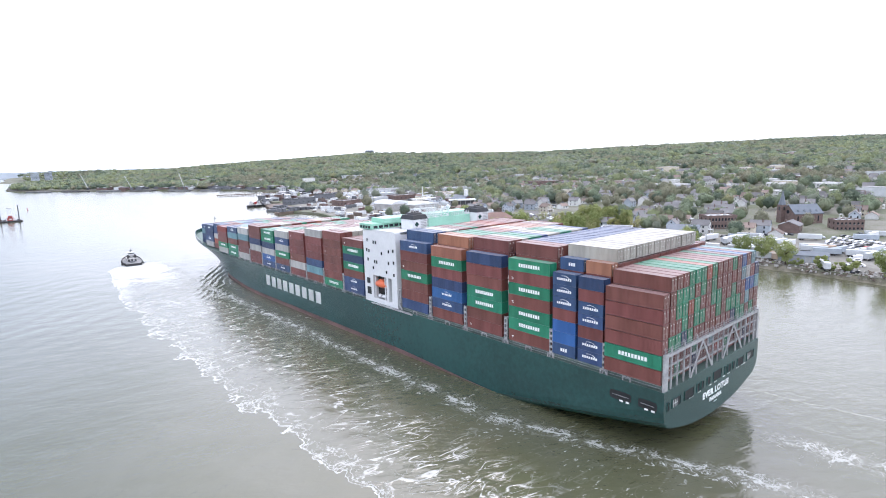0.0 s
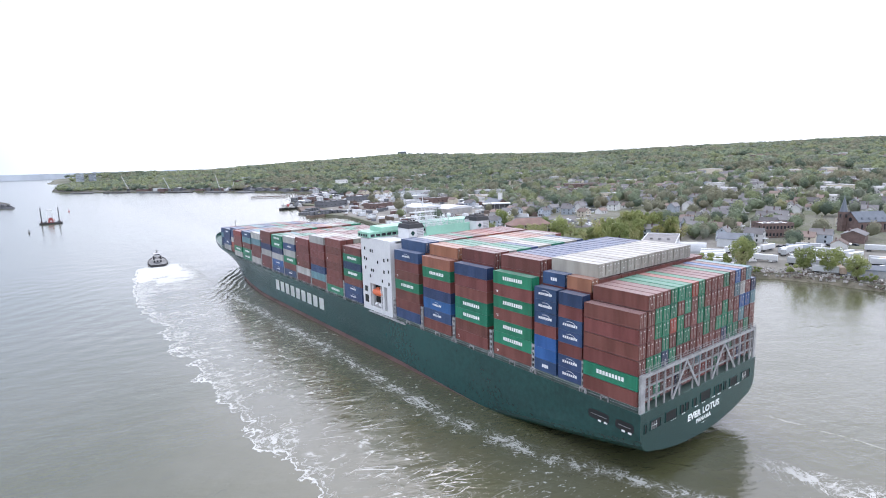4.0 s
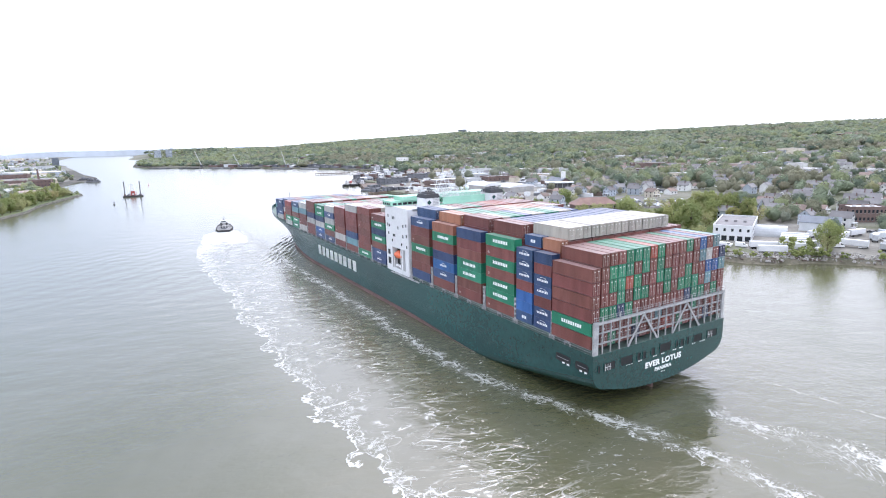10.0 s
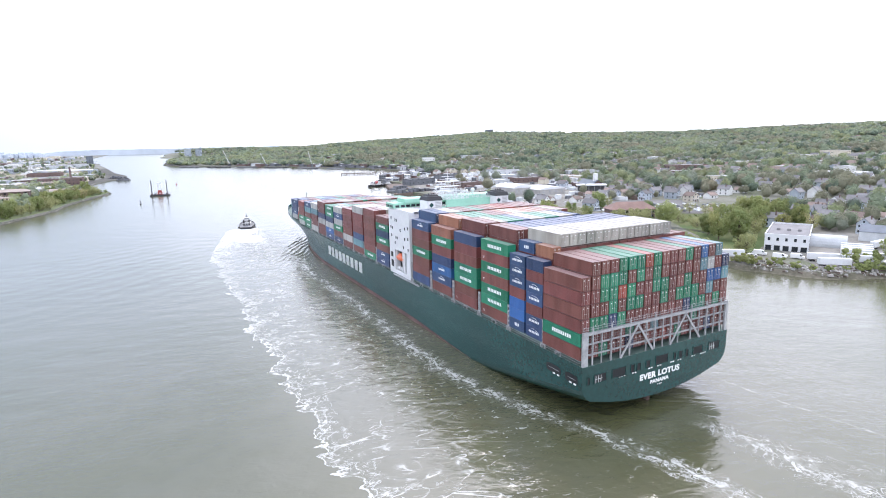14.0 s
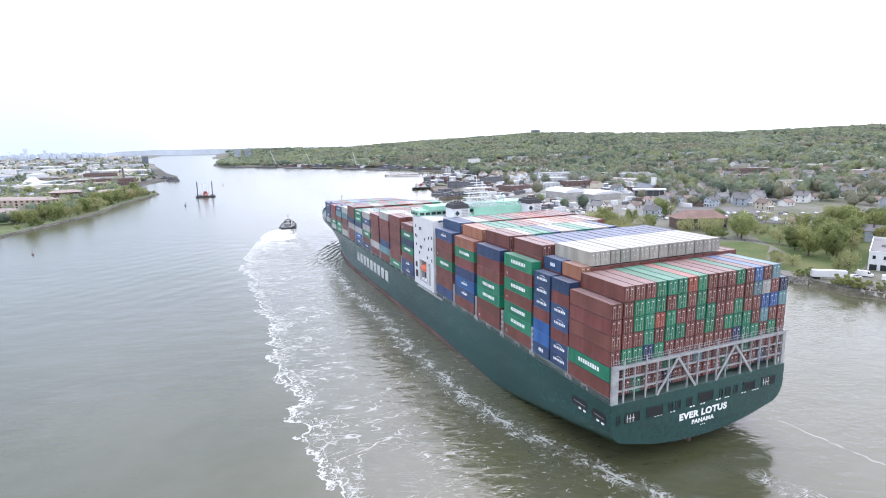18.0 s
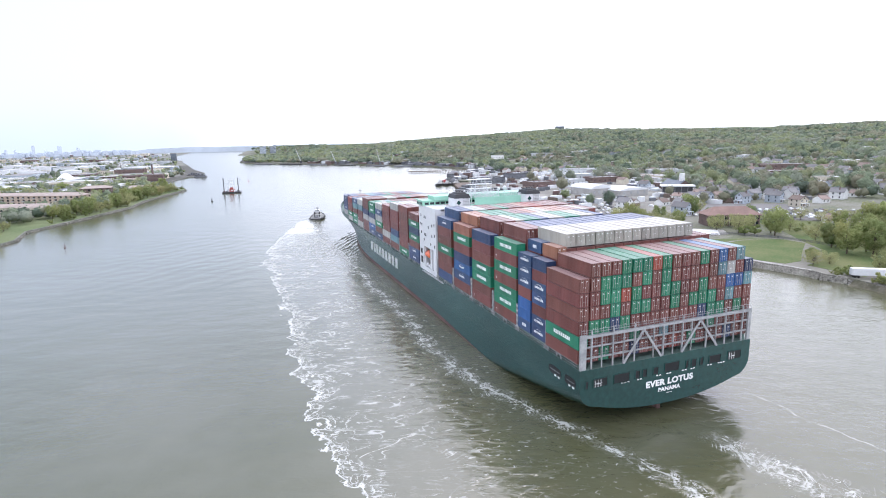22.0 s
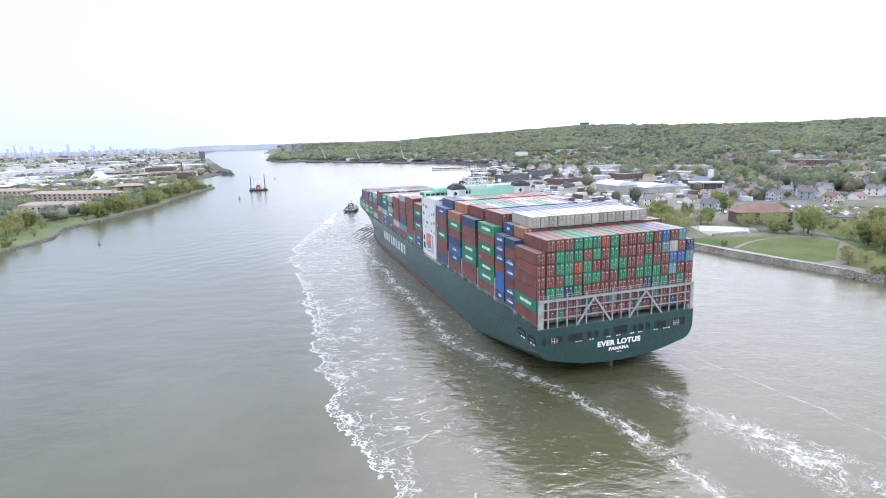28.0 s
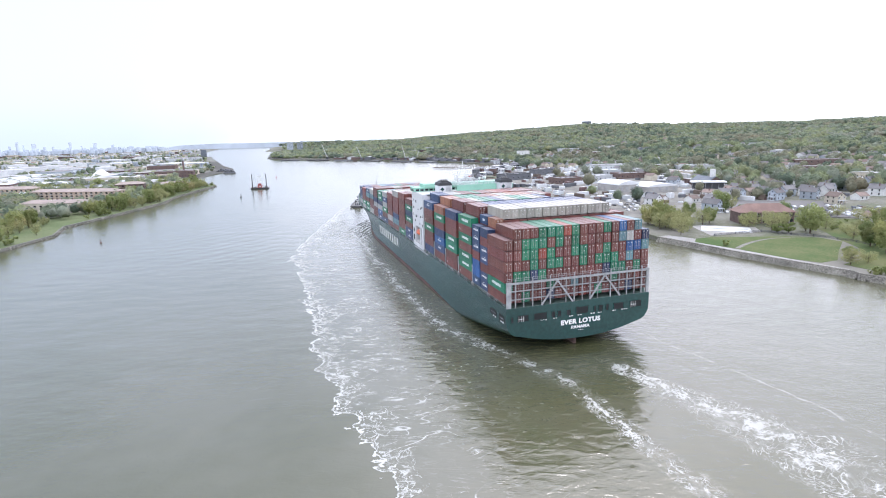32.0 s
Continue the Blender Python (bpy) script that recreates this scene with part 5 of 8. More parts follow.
for x in (-2.6, 2.6):
    add_tube(bm, (x * 1.5, -2.8, 1.9), (x * 0.5, -1, 18.5), 0.6, 0.45, 5)
for z in (9.5, 12, 14.5, 17):
    add_box(bm, -3.0 + (z - 7) * 0.19, 3.0 - (z - 7) * 0.19, -1.6, -0.6, z, z + 0.6)
add_box(bm, -3.4, 3.0, -0.8, 0.8, 17.2, 18.4)
part("gantry", bm, M["white"], barge)
for x, y in ((-8, -3.5), (-7, 3), (7, 4), (8, -4)):
    box_part("deck_gear", x, x + 2.2, y, y + 1.6, 1.9, 3.4, M["steel"], barge, bevel=0.15)

# channel buoys
for x, y, m, word, size in ((-214, 339, "boot", "dull red", 0.55), (-218, 597, "black", "dark green", 0.8), (-267, 896, "red", "red", 0.8)):
    b = thing("channel_buoy", pose(x, y, 0) @ Matrix.Diagonal((size, size, size, 1)), f"{word} steel channel buoy with a lattice top", "buoy", "channel buoys")
    bm = bmesh.new()
    add_tube(bm, (0, 0, -0.8), (0, 0, 0.9), 1.3, 1.2, 12)
    part("float", bm, M[m], b)
    bm = bmesh.new()
    for k in range(4):
        a = k * math.pi / 2
        add_tube(bm, (0.9 * math.cos(a), 0.9 * math.sin(a), 0.9), (0.3 * math.cos(a), 0.3 * math.sin(a), 4.0), 0.08, sides=4)
    add_tube(bm, (0, 0, 2.6), (0, 0, 4.3), 0.45, 0.3, 8)
    part("tower", bm, M[m], b)
    bm = bmesh.new()
    add_tube(bm, (0, 0, 4.3), (0, 0, 4.8), 0.16, sides=6)
    part("lantern", bm, M["white"], b)

# ---- landmark buildings of the right bank ----
def at_corner(x, y, yaw, z=None):
    return pose(x, y, GROUND if z is None else z, 0, 0, yaw)


def flat_building(name, at, w, d, h, wall, roof, label, rows=2, cols=6, door_row=False, win=(1.1, 1.5), cat="building", front=True):
    """A box with parapet, roof deck and windows on its front (-y) and its left side (-x); origin at the front left corner."""
    b = thing(name, at, label, cat)
    bm = bmesh.new()
    add_box(bm, 0, w, 0, d, -1, h)
    part("wall", bm, wall, b)
    bm = bmesh.new()
    for x0, x1, y0, y1 in ((-0.15, w + 0.15, -0.15, 0.25), (-0.15, w + 0.15, d - 0.25, d + 0.15), (-0.15, 0.25, 0.25, d - 0.25), (w - 0.25, w + 0.15, 0.25, d - 0.25)):
        add_box(bm, x0, x1, y0, y1, h, h + 0.8)
    part("parapet", bm, wall, b)
    bm = bmesh.new()
    add_box(bm, 0.25, w - 0.25, 0.25, d - 0.25, h, h + 0.12)
    for k in range(3):
        add_box(bm, w * (0.2 + 0.25 * k), w * (0.2 + 0.25 * k) + 1.6, d * 0.4, d * 0.4 + 1.6, h + 0.12, h + 1.2)
    part("roof", bm, roof, b)
    for r in range(rows):
        z = h * (r + 0.32) / rows
        for k in range(cols):
            x = (k + 0.5) * w / cols
            big = door_row and r == 0
            ww, hh, zz = (w / cols * 0.34, h * 0.33, 0.0) if big else (win[0] / 2, win[1], z)
            bm = bmesh.new()
            add_box(bm, x - ww, x + ww, -0.08, 0.03, zz, zz + hh)
            wob = part("loading_door" if big else "window", bm, M["glass"], b)
            bm = bmesh.new()
            add_box(bm, x - ww - 0.1, x + ww + 0.1, -0.14, 0.02, zz - 0.12 if not big else zz + hh, zz if not big else zz + hh + 0.15)
            part("sill", bm, M["concrete"], wob)
        for k in range(max(2, int(d / 5))):
            y = (k + 0.5) * d / max(2, int(d / 5))
            for xs in (0, w):
                bm = bmesh.new()
                add_box(bm, xs - 0.06, xs + 0.06, y - win[0] / 2, y + win[0] / 2, z, z + win[1])
                part("window", bm, M["glass"], b)
    return b


def keep(x, y, r):
    TAKEN.append((x, y, r))


flat_building("white_warehouse", at_corner(207, 217, -44.5), 19, 44, 7.6, M["white"], M["shingle"], "white two-storey waterfront warehouse with dark loading doors", 2, 5, True, cat="warehouse")
keep(224, 232, 16), keep(240, 246, 15), keep(252, 258, 12)
flat_building("grey_annexe", at_corner(222, 207, 45.5), 40, 14, 5.0, M["metal"], M["flat"], "low pale annexe behind the warehouse", 1, 7, cat="warehouse")
flat_building("brick_factory", at_corner(321, 237, -20), 21, 14, 9.5, M["brick"], M["flat"], "dark red brick two-storey factory", 2, 9, win=(1.2, 2.0), cat="factory")
keep(335, 240, 20)
flat_building("brick_hall", at_corner(384, 188, -35), 17, 13, 7.0, M["brick"], M["flat"], "brick hall with a pale flat roof", 2, 7, cat="building")
keep(392, 190, 18)

ls = thing("long_shed", pose(267, 128, GROUND, 0, 0, -48), "long pale blue-grey gabled storage shed in the yard", "shed")
bm = bmesh.new()
add_prism(bm, [(-4.5, -0.5), (4.5, -0.5), (4.5, 3.6), (0, 5.0), (-4.5, 3.6)], -11, 11)
sw = part("wall", bm, M["clap_blue"], ls)
sw.rotation_euler.z = radians(90)
bm = bmesh.new()
for sg in (-1, 1):
    pts = [(sg * 4.9, 3.48), (0, 5.0), (0, 5.2), (sg * 4.9, 3.68)]
    add_prism(bm, pts if sg > 0 else pts[::-1], -11.3, 11.3)
sr = part("roof", bm, M["slate"], ls)
sr.rotation_euler.z = radians(90)
for k in range(4):
    box_part("door", -9 + k * 5, -6.2 + k * 5, -4.56, -4.47, 0, 3.0, M["grey"], ls)
keep(267, 128, 11)

# quonset shed and metal gable shed
q = thing("quonset_shed", pose(243, 217, GROUND, 0, 0, 45), "round-roofed pale metal storage shed", "shed")
bm = bmesh.new()
add_prism(bm, [(5 * math.cos(a), 6.0 * math.sin(a)) for a in [k * math.pi / 12 for k in range(13)]], -9, 9)
part("shell", bm, M["metal"], q)
bm = bmesh.new()
add_box(bm, -2, 2, -9.06, -8.98, 0, 3.6)
part("door", bm, M["grey"], q)
keep(243, 217, 10)
s = thing("metal_shed", pose(283, 222, GROUND, 0, 0, 40) @ Matrix.Diagonal((0.72, 0.62, 0.85, 1)), "large pale gabled metal shed", "shed")
bm = bmesh.new()
add_prism(bm, [(-10, -0.5), (10, -0.5), (10, 6), (0, 9.5), (-10, 6)], -16, 16)
part("wall", bm, M["metal"], s)
bm = bmesh.new()
for sg in (-1, 1):
    pts = [(sg * 10.5, 5.83), (0, 9.5), (0, 9.75), (sg * 10.5, 6.08)]
    add_prism(bm, pts if sg > 0 else pts[::-1], -16.4, 16.4)
part("roof", bm, M["slate"], s)
bm = bmesh.new()
add_box(bm, -3, 3, -16.08, -15.98, 0, 4.5)
part("door", bm, M["grey"], s)
keep(277, 222, 20)

# the church
ch = thing("church", pose(399.2, 223.3, GROUND + 1.5, 0, 0, -106) @ Matrix.Diagonal((0.95, 0.8, 0.9, 1)), "red brick church with a slate roof and pointed steeple", "church")
bm = bmesh.new()
add_prism(bm, [(-7.5, -2), (7.5, -2), (7.5, 8.5), (0, 15.2), (-7.5, 8.5)], -14, 14)
part("nave", bm, M["brick"], ch)
bm = bmesh.new()
for sg in (-1, 1):
    pts = [(sg * 8.1, 7.96), (0, 15.2), (0, 15.6), (sg * 8.1, 8.36)]
    add_prism(bm, pts if sg > 0 else pts[::-1], -14.4, 14.4)
roof = part("roof", bm, M["slate"], ch)
for k in range(4):
    for sg in (-1, 1):
        bm = bmesh.new()
        add_prism(bm, [(sg * 5.9 - 0.9, 9.4), (sg * 5.9 + 0.9, 9.4), (sg * 5.9, 11.6)], -10 + k * 6, -8.6 + k * 6)
        part("dormer", bm, M["slate"], roof)
bm = bmesh.new()
add_box(bm, -2.6, 2.6, -2.6, 2.6, -2, 15)
tower = part("tower", bm, M["brick"], ch)
tower.location = (-6, -15, 0)
bm = bmesh.new()
bmesh.ops.create_cone(bm, cap_ends=True, segments=8, radius1=3.0, radius2=0.06, depth=12.0, matrix=Matrix.Translation((0, 0, 21)))
part("spire", bm, M["slate"], tower)
bm = bmesh.new()
for sg in (-1, 1):
    add_box(bm, sg * 2.62 - 0.04, sg * 2.62 + 0.04, -0.8, 0.8, 10.5, 13.2)
    add_box(bm, -0.8, 0.8, sg * 2.62 - 0.04, sg * 2.62 + 0.04, 10.5, 13.2)
part("belfry_louvre", bm, M["dark"], tower)
for k in range(5):
    for sg in (-1, 1):
        bm = bmesh.new()
        add_box(bm, sg * 7.5 - 0.08, sg * 7.5 + 0.08, -11 + k * 5.0, -9.8 + k * 5.0, 2.0, 6.4)
        part("tall_window", bm, M["glass"], ch)
bm = bmesh.new()
bmesh.ops.create_circle(bm, cap_ends=True, segments=14, radius=1.6, matrix=Matrix.Translation((0, -14.05, 9.5)) @ Matrix.Rotation(radians(90), 4, "X"))
part("rose_window", bm, M["glass"], ch)
keep(394, 214, 26)
chap = copy_thing(HOUSES[3], pose(356, 200, GROUND, 0, 0, 118) @ Matrix.Diagonal((1.35, 1.3, 1.0, 1)))
tagged(chap, "stone chapel with a red-brown gable roof", "chapel")
keep(356, 200, 11)

# red-roofed park building
rb = thing("park_pavilion", pose(199.5, 342, GROUND, 0, 0, -5), "two-storey brick park building with a red-brown hipped roof", "building")
bm = bmesh.new()
add_box(bm, -16, 16, -7, 7, -1, 7.0)
part("wall", bm, M["brick"], rb)
bm = bmesh.new()
vs = [bm.verts.new(p) for p in ((-17, -8, 6.9), (17, -8, 6.9), (17, 8, 6.9), (-17, 8, 6.9), (-10, 0, 11.6), (10, 0, 11.6))]
for f in ((0, 1, 5, 4), (1, 2, 5), (2, 3, 4, 5), (3, 0, 4), (3, 2, 1, 0)):
    bm.faces.new([vs[i] for i in f])
part("roof", bm, M["red_roof"], rb)
for st in (0.8, 4.2):
    for k in range(10):
        x = -14.4 + k * 3.2
        bm = bmesh.new()
        add_box(bm, x - 0.9, x + 0.9, -7.08, -6.97, st, st + 1.9)
        w = part("window", bm, M["glass"], rb)
        bm = bmesh.new()
        add_box(bm, x - 1.25, x - 0.95, -7.3, -6.98, st - 0.6, st + 2.4)
        part("pilaster", bm, M["concrete"], w)
keep(199, 342, 20)
keep(167, 318, 16)
# pool: pale basin
bm = bmesh.new()
add_box(bm, -13, 13, -8.5, 8.5, 0.1, 0.35)
add_box(bm, -11.5, 11.5, -7, 7, 0.35, 0.4)
add_box(bm, -11.5, 11.5, -0.4, 0.4, 0.4, 0.8)
pool = new("swimming_pool", mesh_of(bm, "swimming_pool", M["white"]))
pool.matrix_basis = pose(165, 317.5, GROUND, 0, 0, -24)
tagged(pool, "empty white swimming pool basin", "pool")

# dark fence between the lawn and the pool
FENCE = [(148.7, 298.0), (163.1, 302.9), (180.0, 307.0), (185.8, 301.2), (189.9, 296.2), (198.0, 290.0), (204.2, 280.5), (207.6, 271.6), (210, 262.5)]
fence = thing("park_fence", pose(0, 0, GROUND), "dark metal fence between lawn and pool", "fence")
for (x0, y0), (x1, y1) in zip(FENCE, FENCE[1:]):
    bm = bmesh.new()
    for z in (0.35, 0.8, 1.25):
        add_tube(bm, (x0, y0, z), (x1, y1, z), 0.07, sides=4)
    n = int(math.hypot(x1 - x0, y1 - y0) / 0.45)
    for k in range(n):
        u = (k + 0.5) / n
        add_tube(bm, (x0 + (x1 - x0) * u, y0 + (y1 - y0) * u, 0.1), (x0 + (x1 - x0) * u, y0 + (y1 - y0) * u, 1.3), 0.05, sides=4)
    part("panel", bm, M["steel"], fence)
for x, y in FENCE:
    bm = bmesh.new()
    add_box(bm, x - 0.12, x + 0.12, y - 0.12, y + 0.12, -0.2, 1.5)
    part("post", bm, M["steel"], fence)

# barrel-roofed warehouses
for x, y, w, l, h, yaw in ((174, 546, 24, 34, 9.0, 20), (204, 536, 34, 30, 6.5, 20)):
    b = thing("barrel_warehouse", pose(x, y, GROUND + 1.5, 0, 0, yaw), "warehouse with a white barrel roof", "warehouse", "barrel-roofed warehouses")
    bm = bmesh.new()
    add_box(bm, -w / 2, w / 2, -l / 2, l / 2, -3, h * 0.62)
    part("wall", bm, M["concrete"], b)
    bm = bmesh.new()
    pts = [(w * 0.52 * math.cos(a), h * 0.62 + h * 0.4 * math.sin(a)) for a in [k * math.pi / 10 for k in range(11)]]
    add_prism(bm, pts, -l / 2 - 0.3, l / 2 + 0.3)
    part("roof", bm, M["white"], b)
    for k in range(4):
        bm = bmesh.new()
        add_box(bm, -w * 0.36 + k * w * 0.24 - 1.2, -w * 0.36 + k * w * 0.24 + 1.2, -l / 2 - 0.07, -l / 2 + 0.02, 0.5, 3.6)
        part("door", bm, M["grey"], b)
    keep(x, y, max(w, l) * 0.62)

# canopy and cupola house
cu = thing("cupola_house", pose(273, 572, ground_z(273, 572), 0, 0, 20), "gabled brick building with a tall pale cupola", "building")
bm = bmesh.new()
add_prism(bm, [(-8, -2), (8, -2), (8, 6), (0, 10), (-8, 6)], -12, 12)
part("wall", bm, M["brick"], cu)
bm = bmesh.new()
for sg in (-1, 1):
    pts = [(sg * 8.5, 5.75), (0, 10), (0, 10.3), (sg * 8.5, 6.05)]
    add_prism(bm, pts if sg > 0 else pts[::-1], -12.4, 12.4)
part("roof", bm, M["slate"], cu)
bm = bmesh.new()
add_box(bm, -2, 2, -10, -6, 6, 17.5, 0, 0.2)
part("cupola", bm, M["clap_white"], cu)
keep(273, 572, 16)
cn = thing("loading_canopy", pose(262, 545, ground_z(262, 545), 0, 0, -18), "open loading shed under a white flat canopy", "shed")
bm = bmesh.new()
add_box(bm, -16, 16, -6, 6, 6.0, 7.4, 0, 0.2)
part("canopy", bm, M["white"], cn)
bm = bmesh.new()
add_box(bm, -14, 14, -3, 5, -2, 6)
part("wall", bm, M["steel"], cn)
for k in range(6):
    bm = bmesh.new()
    add_box(bm, -15 + k * 6, -14.6 + k * 6, -5.6, -5.2, -1, 6)
    part("post", bm, M["grey"], cn)
keep(262, 545, 18)

# shipyard sheds, long roofs and wharves
random.seed(21)
for x, y, w, d, h, yaw, wall, roof, lab in ((285, 868, 104, 34, 6.5, -3, "metal", "flat", "long metal warehouse with a white roof"), (100, 705, 40, 20, 7, 30, "steel", "steel", "dark steel wharf shed"), (150, 640, 30, 24, 6, 25, "brick", "shingle", "low brick shipyard shop building"), (190, 660, 36, 20, 6, 25, "metal", "flat", "pale metal flat-roofed depot"),
                                            (240, 690, 44, 22, 6, 15, "brick", "flat", "brick depot with a pale roof"), (150, 780, 40, 18, 7, 20, "steel", "steel", "dark steel shipyard shed"), (220, 760, 46, 26, 6, 5, "metal", "metal", "pale metal warehouse by the yard"), (300, 700, 40, 22, 6, 10, "brick_tan", "flat", "tan brick depot with pale roof"),
                                            (360, 790, 60, 26, 7, 0, "metal", "flat", "metal warehouse with a white roof"), (300, 1330, 50, 20, 9, 0, "metal", "flat", "pale metal warehouse below the hill"), (190, 1300, 26, 26, 14, 0, "clap_white", "flat", "white blocky building below the hill"), (120, 1300, 30, 24, 12, 0, "brick", "steel", "brown brick mill below the hill"),
                                            (-20, 1420, 60, 20, 8, 10, "metal", "flat", "metal shed with a white roof"), (430, 640, 40, 20, 8, -20, "brick", "flat", "brick block with a pale roof"), (480, 720, 60, 24, 9, -10, "brick", "flat", "long brick school block")):
    b = flat_building("warehouse", pose(x - w / 2, y - d / 2, ground_z(x, y), 0, 0, yaw), w, d, h, M[wall], M[roof], lab, 1 if h < 8 else 2, max(4, int(w / 7)), cat="warehouse")
    b["group"] = "warehouses of the waterfront"
    keep(x, y, w * 0.42)

wharf = thing("wharf", pose(78, 700, 0, 0, 0, 0), "dark timber wharf on piles", "wharf")
bm = bmesh.new()
add_box(bm, -30, 12, -40, 40, 1.4, 2.3)
part("deck", bm, M["timber"], wharf)
for k in range(14):
    bm = bmesh.new()
    add_tube(bm, (-29.5, -39 + k * 6, -3), (-29.5, -39 + k * 6, 3.2), 0.4, sides=7)
    part("pile", bm, M["timber"], wharf)
pier = thing("timber_pier", pose(-15, 1034, 0, 0, 0, -7), "long low timber pier on piles", "pier")
bm = bmesh.new()
add_box(bm, 0, 62, -4, 4, 1.6, 2.6)
add_box(bm, 62, 125, -1.6, 1.6, 3.2, 4.0)
part("deck", bm, M["timber"], pier)
for k in range(26):
    bm = bmesh.new()
    x = 1 + k * 4.9
    add_tube(bm, (x, -1.5, -3), (x, -1.5, 3.4), 0.5, sides=6)
    part("pile", bm, M["timber"], pier)


def deck_barge(at, l, w, mat, label, load=True):
    b = thing("deck_barge", at, label, "barge", "moored barges")
    bm = bmesh.new()
    add_box(bm, -l / 2, l / 2, -w / 2, w / 2, -1, 2.4, 0, 0.3)
    part("hull", bm, M[mat], b)
    if load:
        bm = bmesh.new()
        for k in range(5):
            x = -l * 0.4 + k * l * 0.17
            add_box(bm, x, x + l * 0.12, -w * 0.3, w * 0.25, 2.4, 2.4 + random.uniform(1.5, 5), 0, 0.2)
        part("cargo", bm, M["steel"], b)
    return b


for x, y, l, w, yaw, m in ((60, 655, 46, 12, 60, "steel"), (82, 610, 40, 12, 20, "red"), (52, 770, 50, 13, 80, "steel"), (75, 840, 44, 12, 30, "black"), (64, 560 + 40, 30, 9, 30, "timber"), (58, 800, 40, 10, 10, "red"),
                           (-95, 1330, 60, 14, -45, "steel"), (-180, 1418, 70, 14, -42, "black"), (-260, 1478, 60, 14, -36, "steel"), (-340, 1534, 70, 14, -32, "black"), (-430, 1590, 70, 14, -40, "steel"), (-30, 1270, 50, 13, -48, "steel"), (-428, 1096, 27, 14, 0, "black"), (-398, 1045, 22, 7, 0, "steel")):
    deck_barge(pose(x, y, 0, 0, 0, yaw), l, w, m, "dark moored work barge with deck cargo", y < 1200)


def boom_crane(x, y, h, lean, yaw):
    c = thing("boom_crane", pose(x, y, GROUND, 0, 0, yaw), "pale lattice-boom crane on the far shore", "crane", "shipyard cranes")
    bm = bmesh.new()
    add_box(bm, -3, 3, -3, 3, 0, 6, 0, 0.2)
    part("cab", bm, M["steel"], c)
    bm = bmesh.new()
    top = Vector((-lean, 0, h))
    for dx, dy in ((-0.8, -0.8), (0.8, -0.8), (0.8, 0.8), (-0.8, 0.8)):
        add_tube(bm, (dx, dy, 5), top + Vector((dx, dy, 0)) * 0.4, 0.22, 0.16, 4)
    for k in range(14):
        a, b = k / 14, (k + 1) / 14
        p, q2 = Vector((0, 0, 5)).lerp(top, a), Vector((0, 0, 5)).lerp(top, b)
        s = 0.8 * (1 - 0.6 * a)
        add_tube(bm, p + Vector((-s, -s, 0)), q2 + Vector((s, -s, 0)), 0.1, sides=3)
        add_tube(bm, p + Vector((s, s, 0)), q2 + Vector((-s, s, 0)), 0.1, sides=3)
    part("boom", bm, M["white"], c)
    return c


boom_crane(-318, 1560, 42, 14, 0), boom_crane(-210, 1470, 34, 12, 0), boom_crane(-88, 1370, 38, 8, 0), boom_crane(-60, 1350, 22, -6, 0)

# tower on the ridge, blocks above the far point
flat_building("ridge_block", pose(690, 2760, hill(700, 2770) + 2, 0, 0, -14), 44, 30, 20, M["slate"], M["flat"], "solitary block on the wooded ridge", 5, 10, cat="building")
for x, y, w, h in ((-622, 2266, 24, 12), (-584, 2276, 16, 13), (-570, 2280, 8, 19)):
    flat_building("shore_tower", pose(x, y, 19, 0, 0, 12), w, 14, h + 12, M["clap_blue"], M["flat"], "grey apartment tower above the far shore", 6, 8, cat="building")
for x, y, h in ((1150, 2470, 40), (640, 2600, 26), (1900, 1850, 40)):
    m = thing("radio_mast", pose(x, y, hill(x, y)), "thin lattice radio mast on the ridge", "mast")
    bm = bmesh.new()
    add_tube(bm, (0, 0, 0), (0, 0, h), 0.7, 0.25, 4)
    part("pole", bm, M["grey"], m)

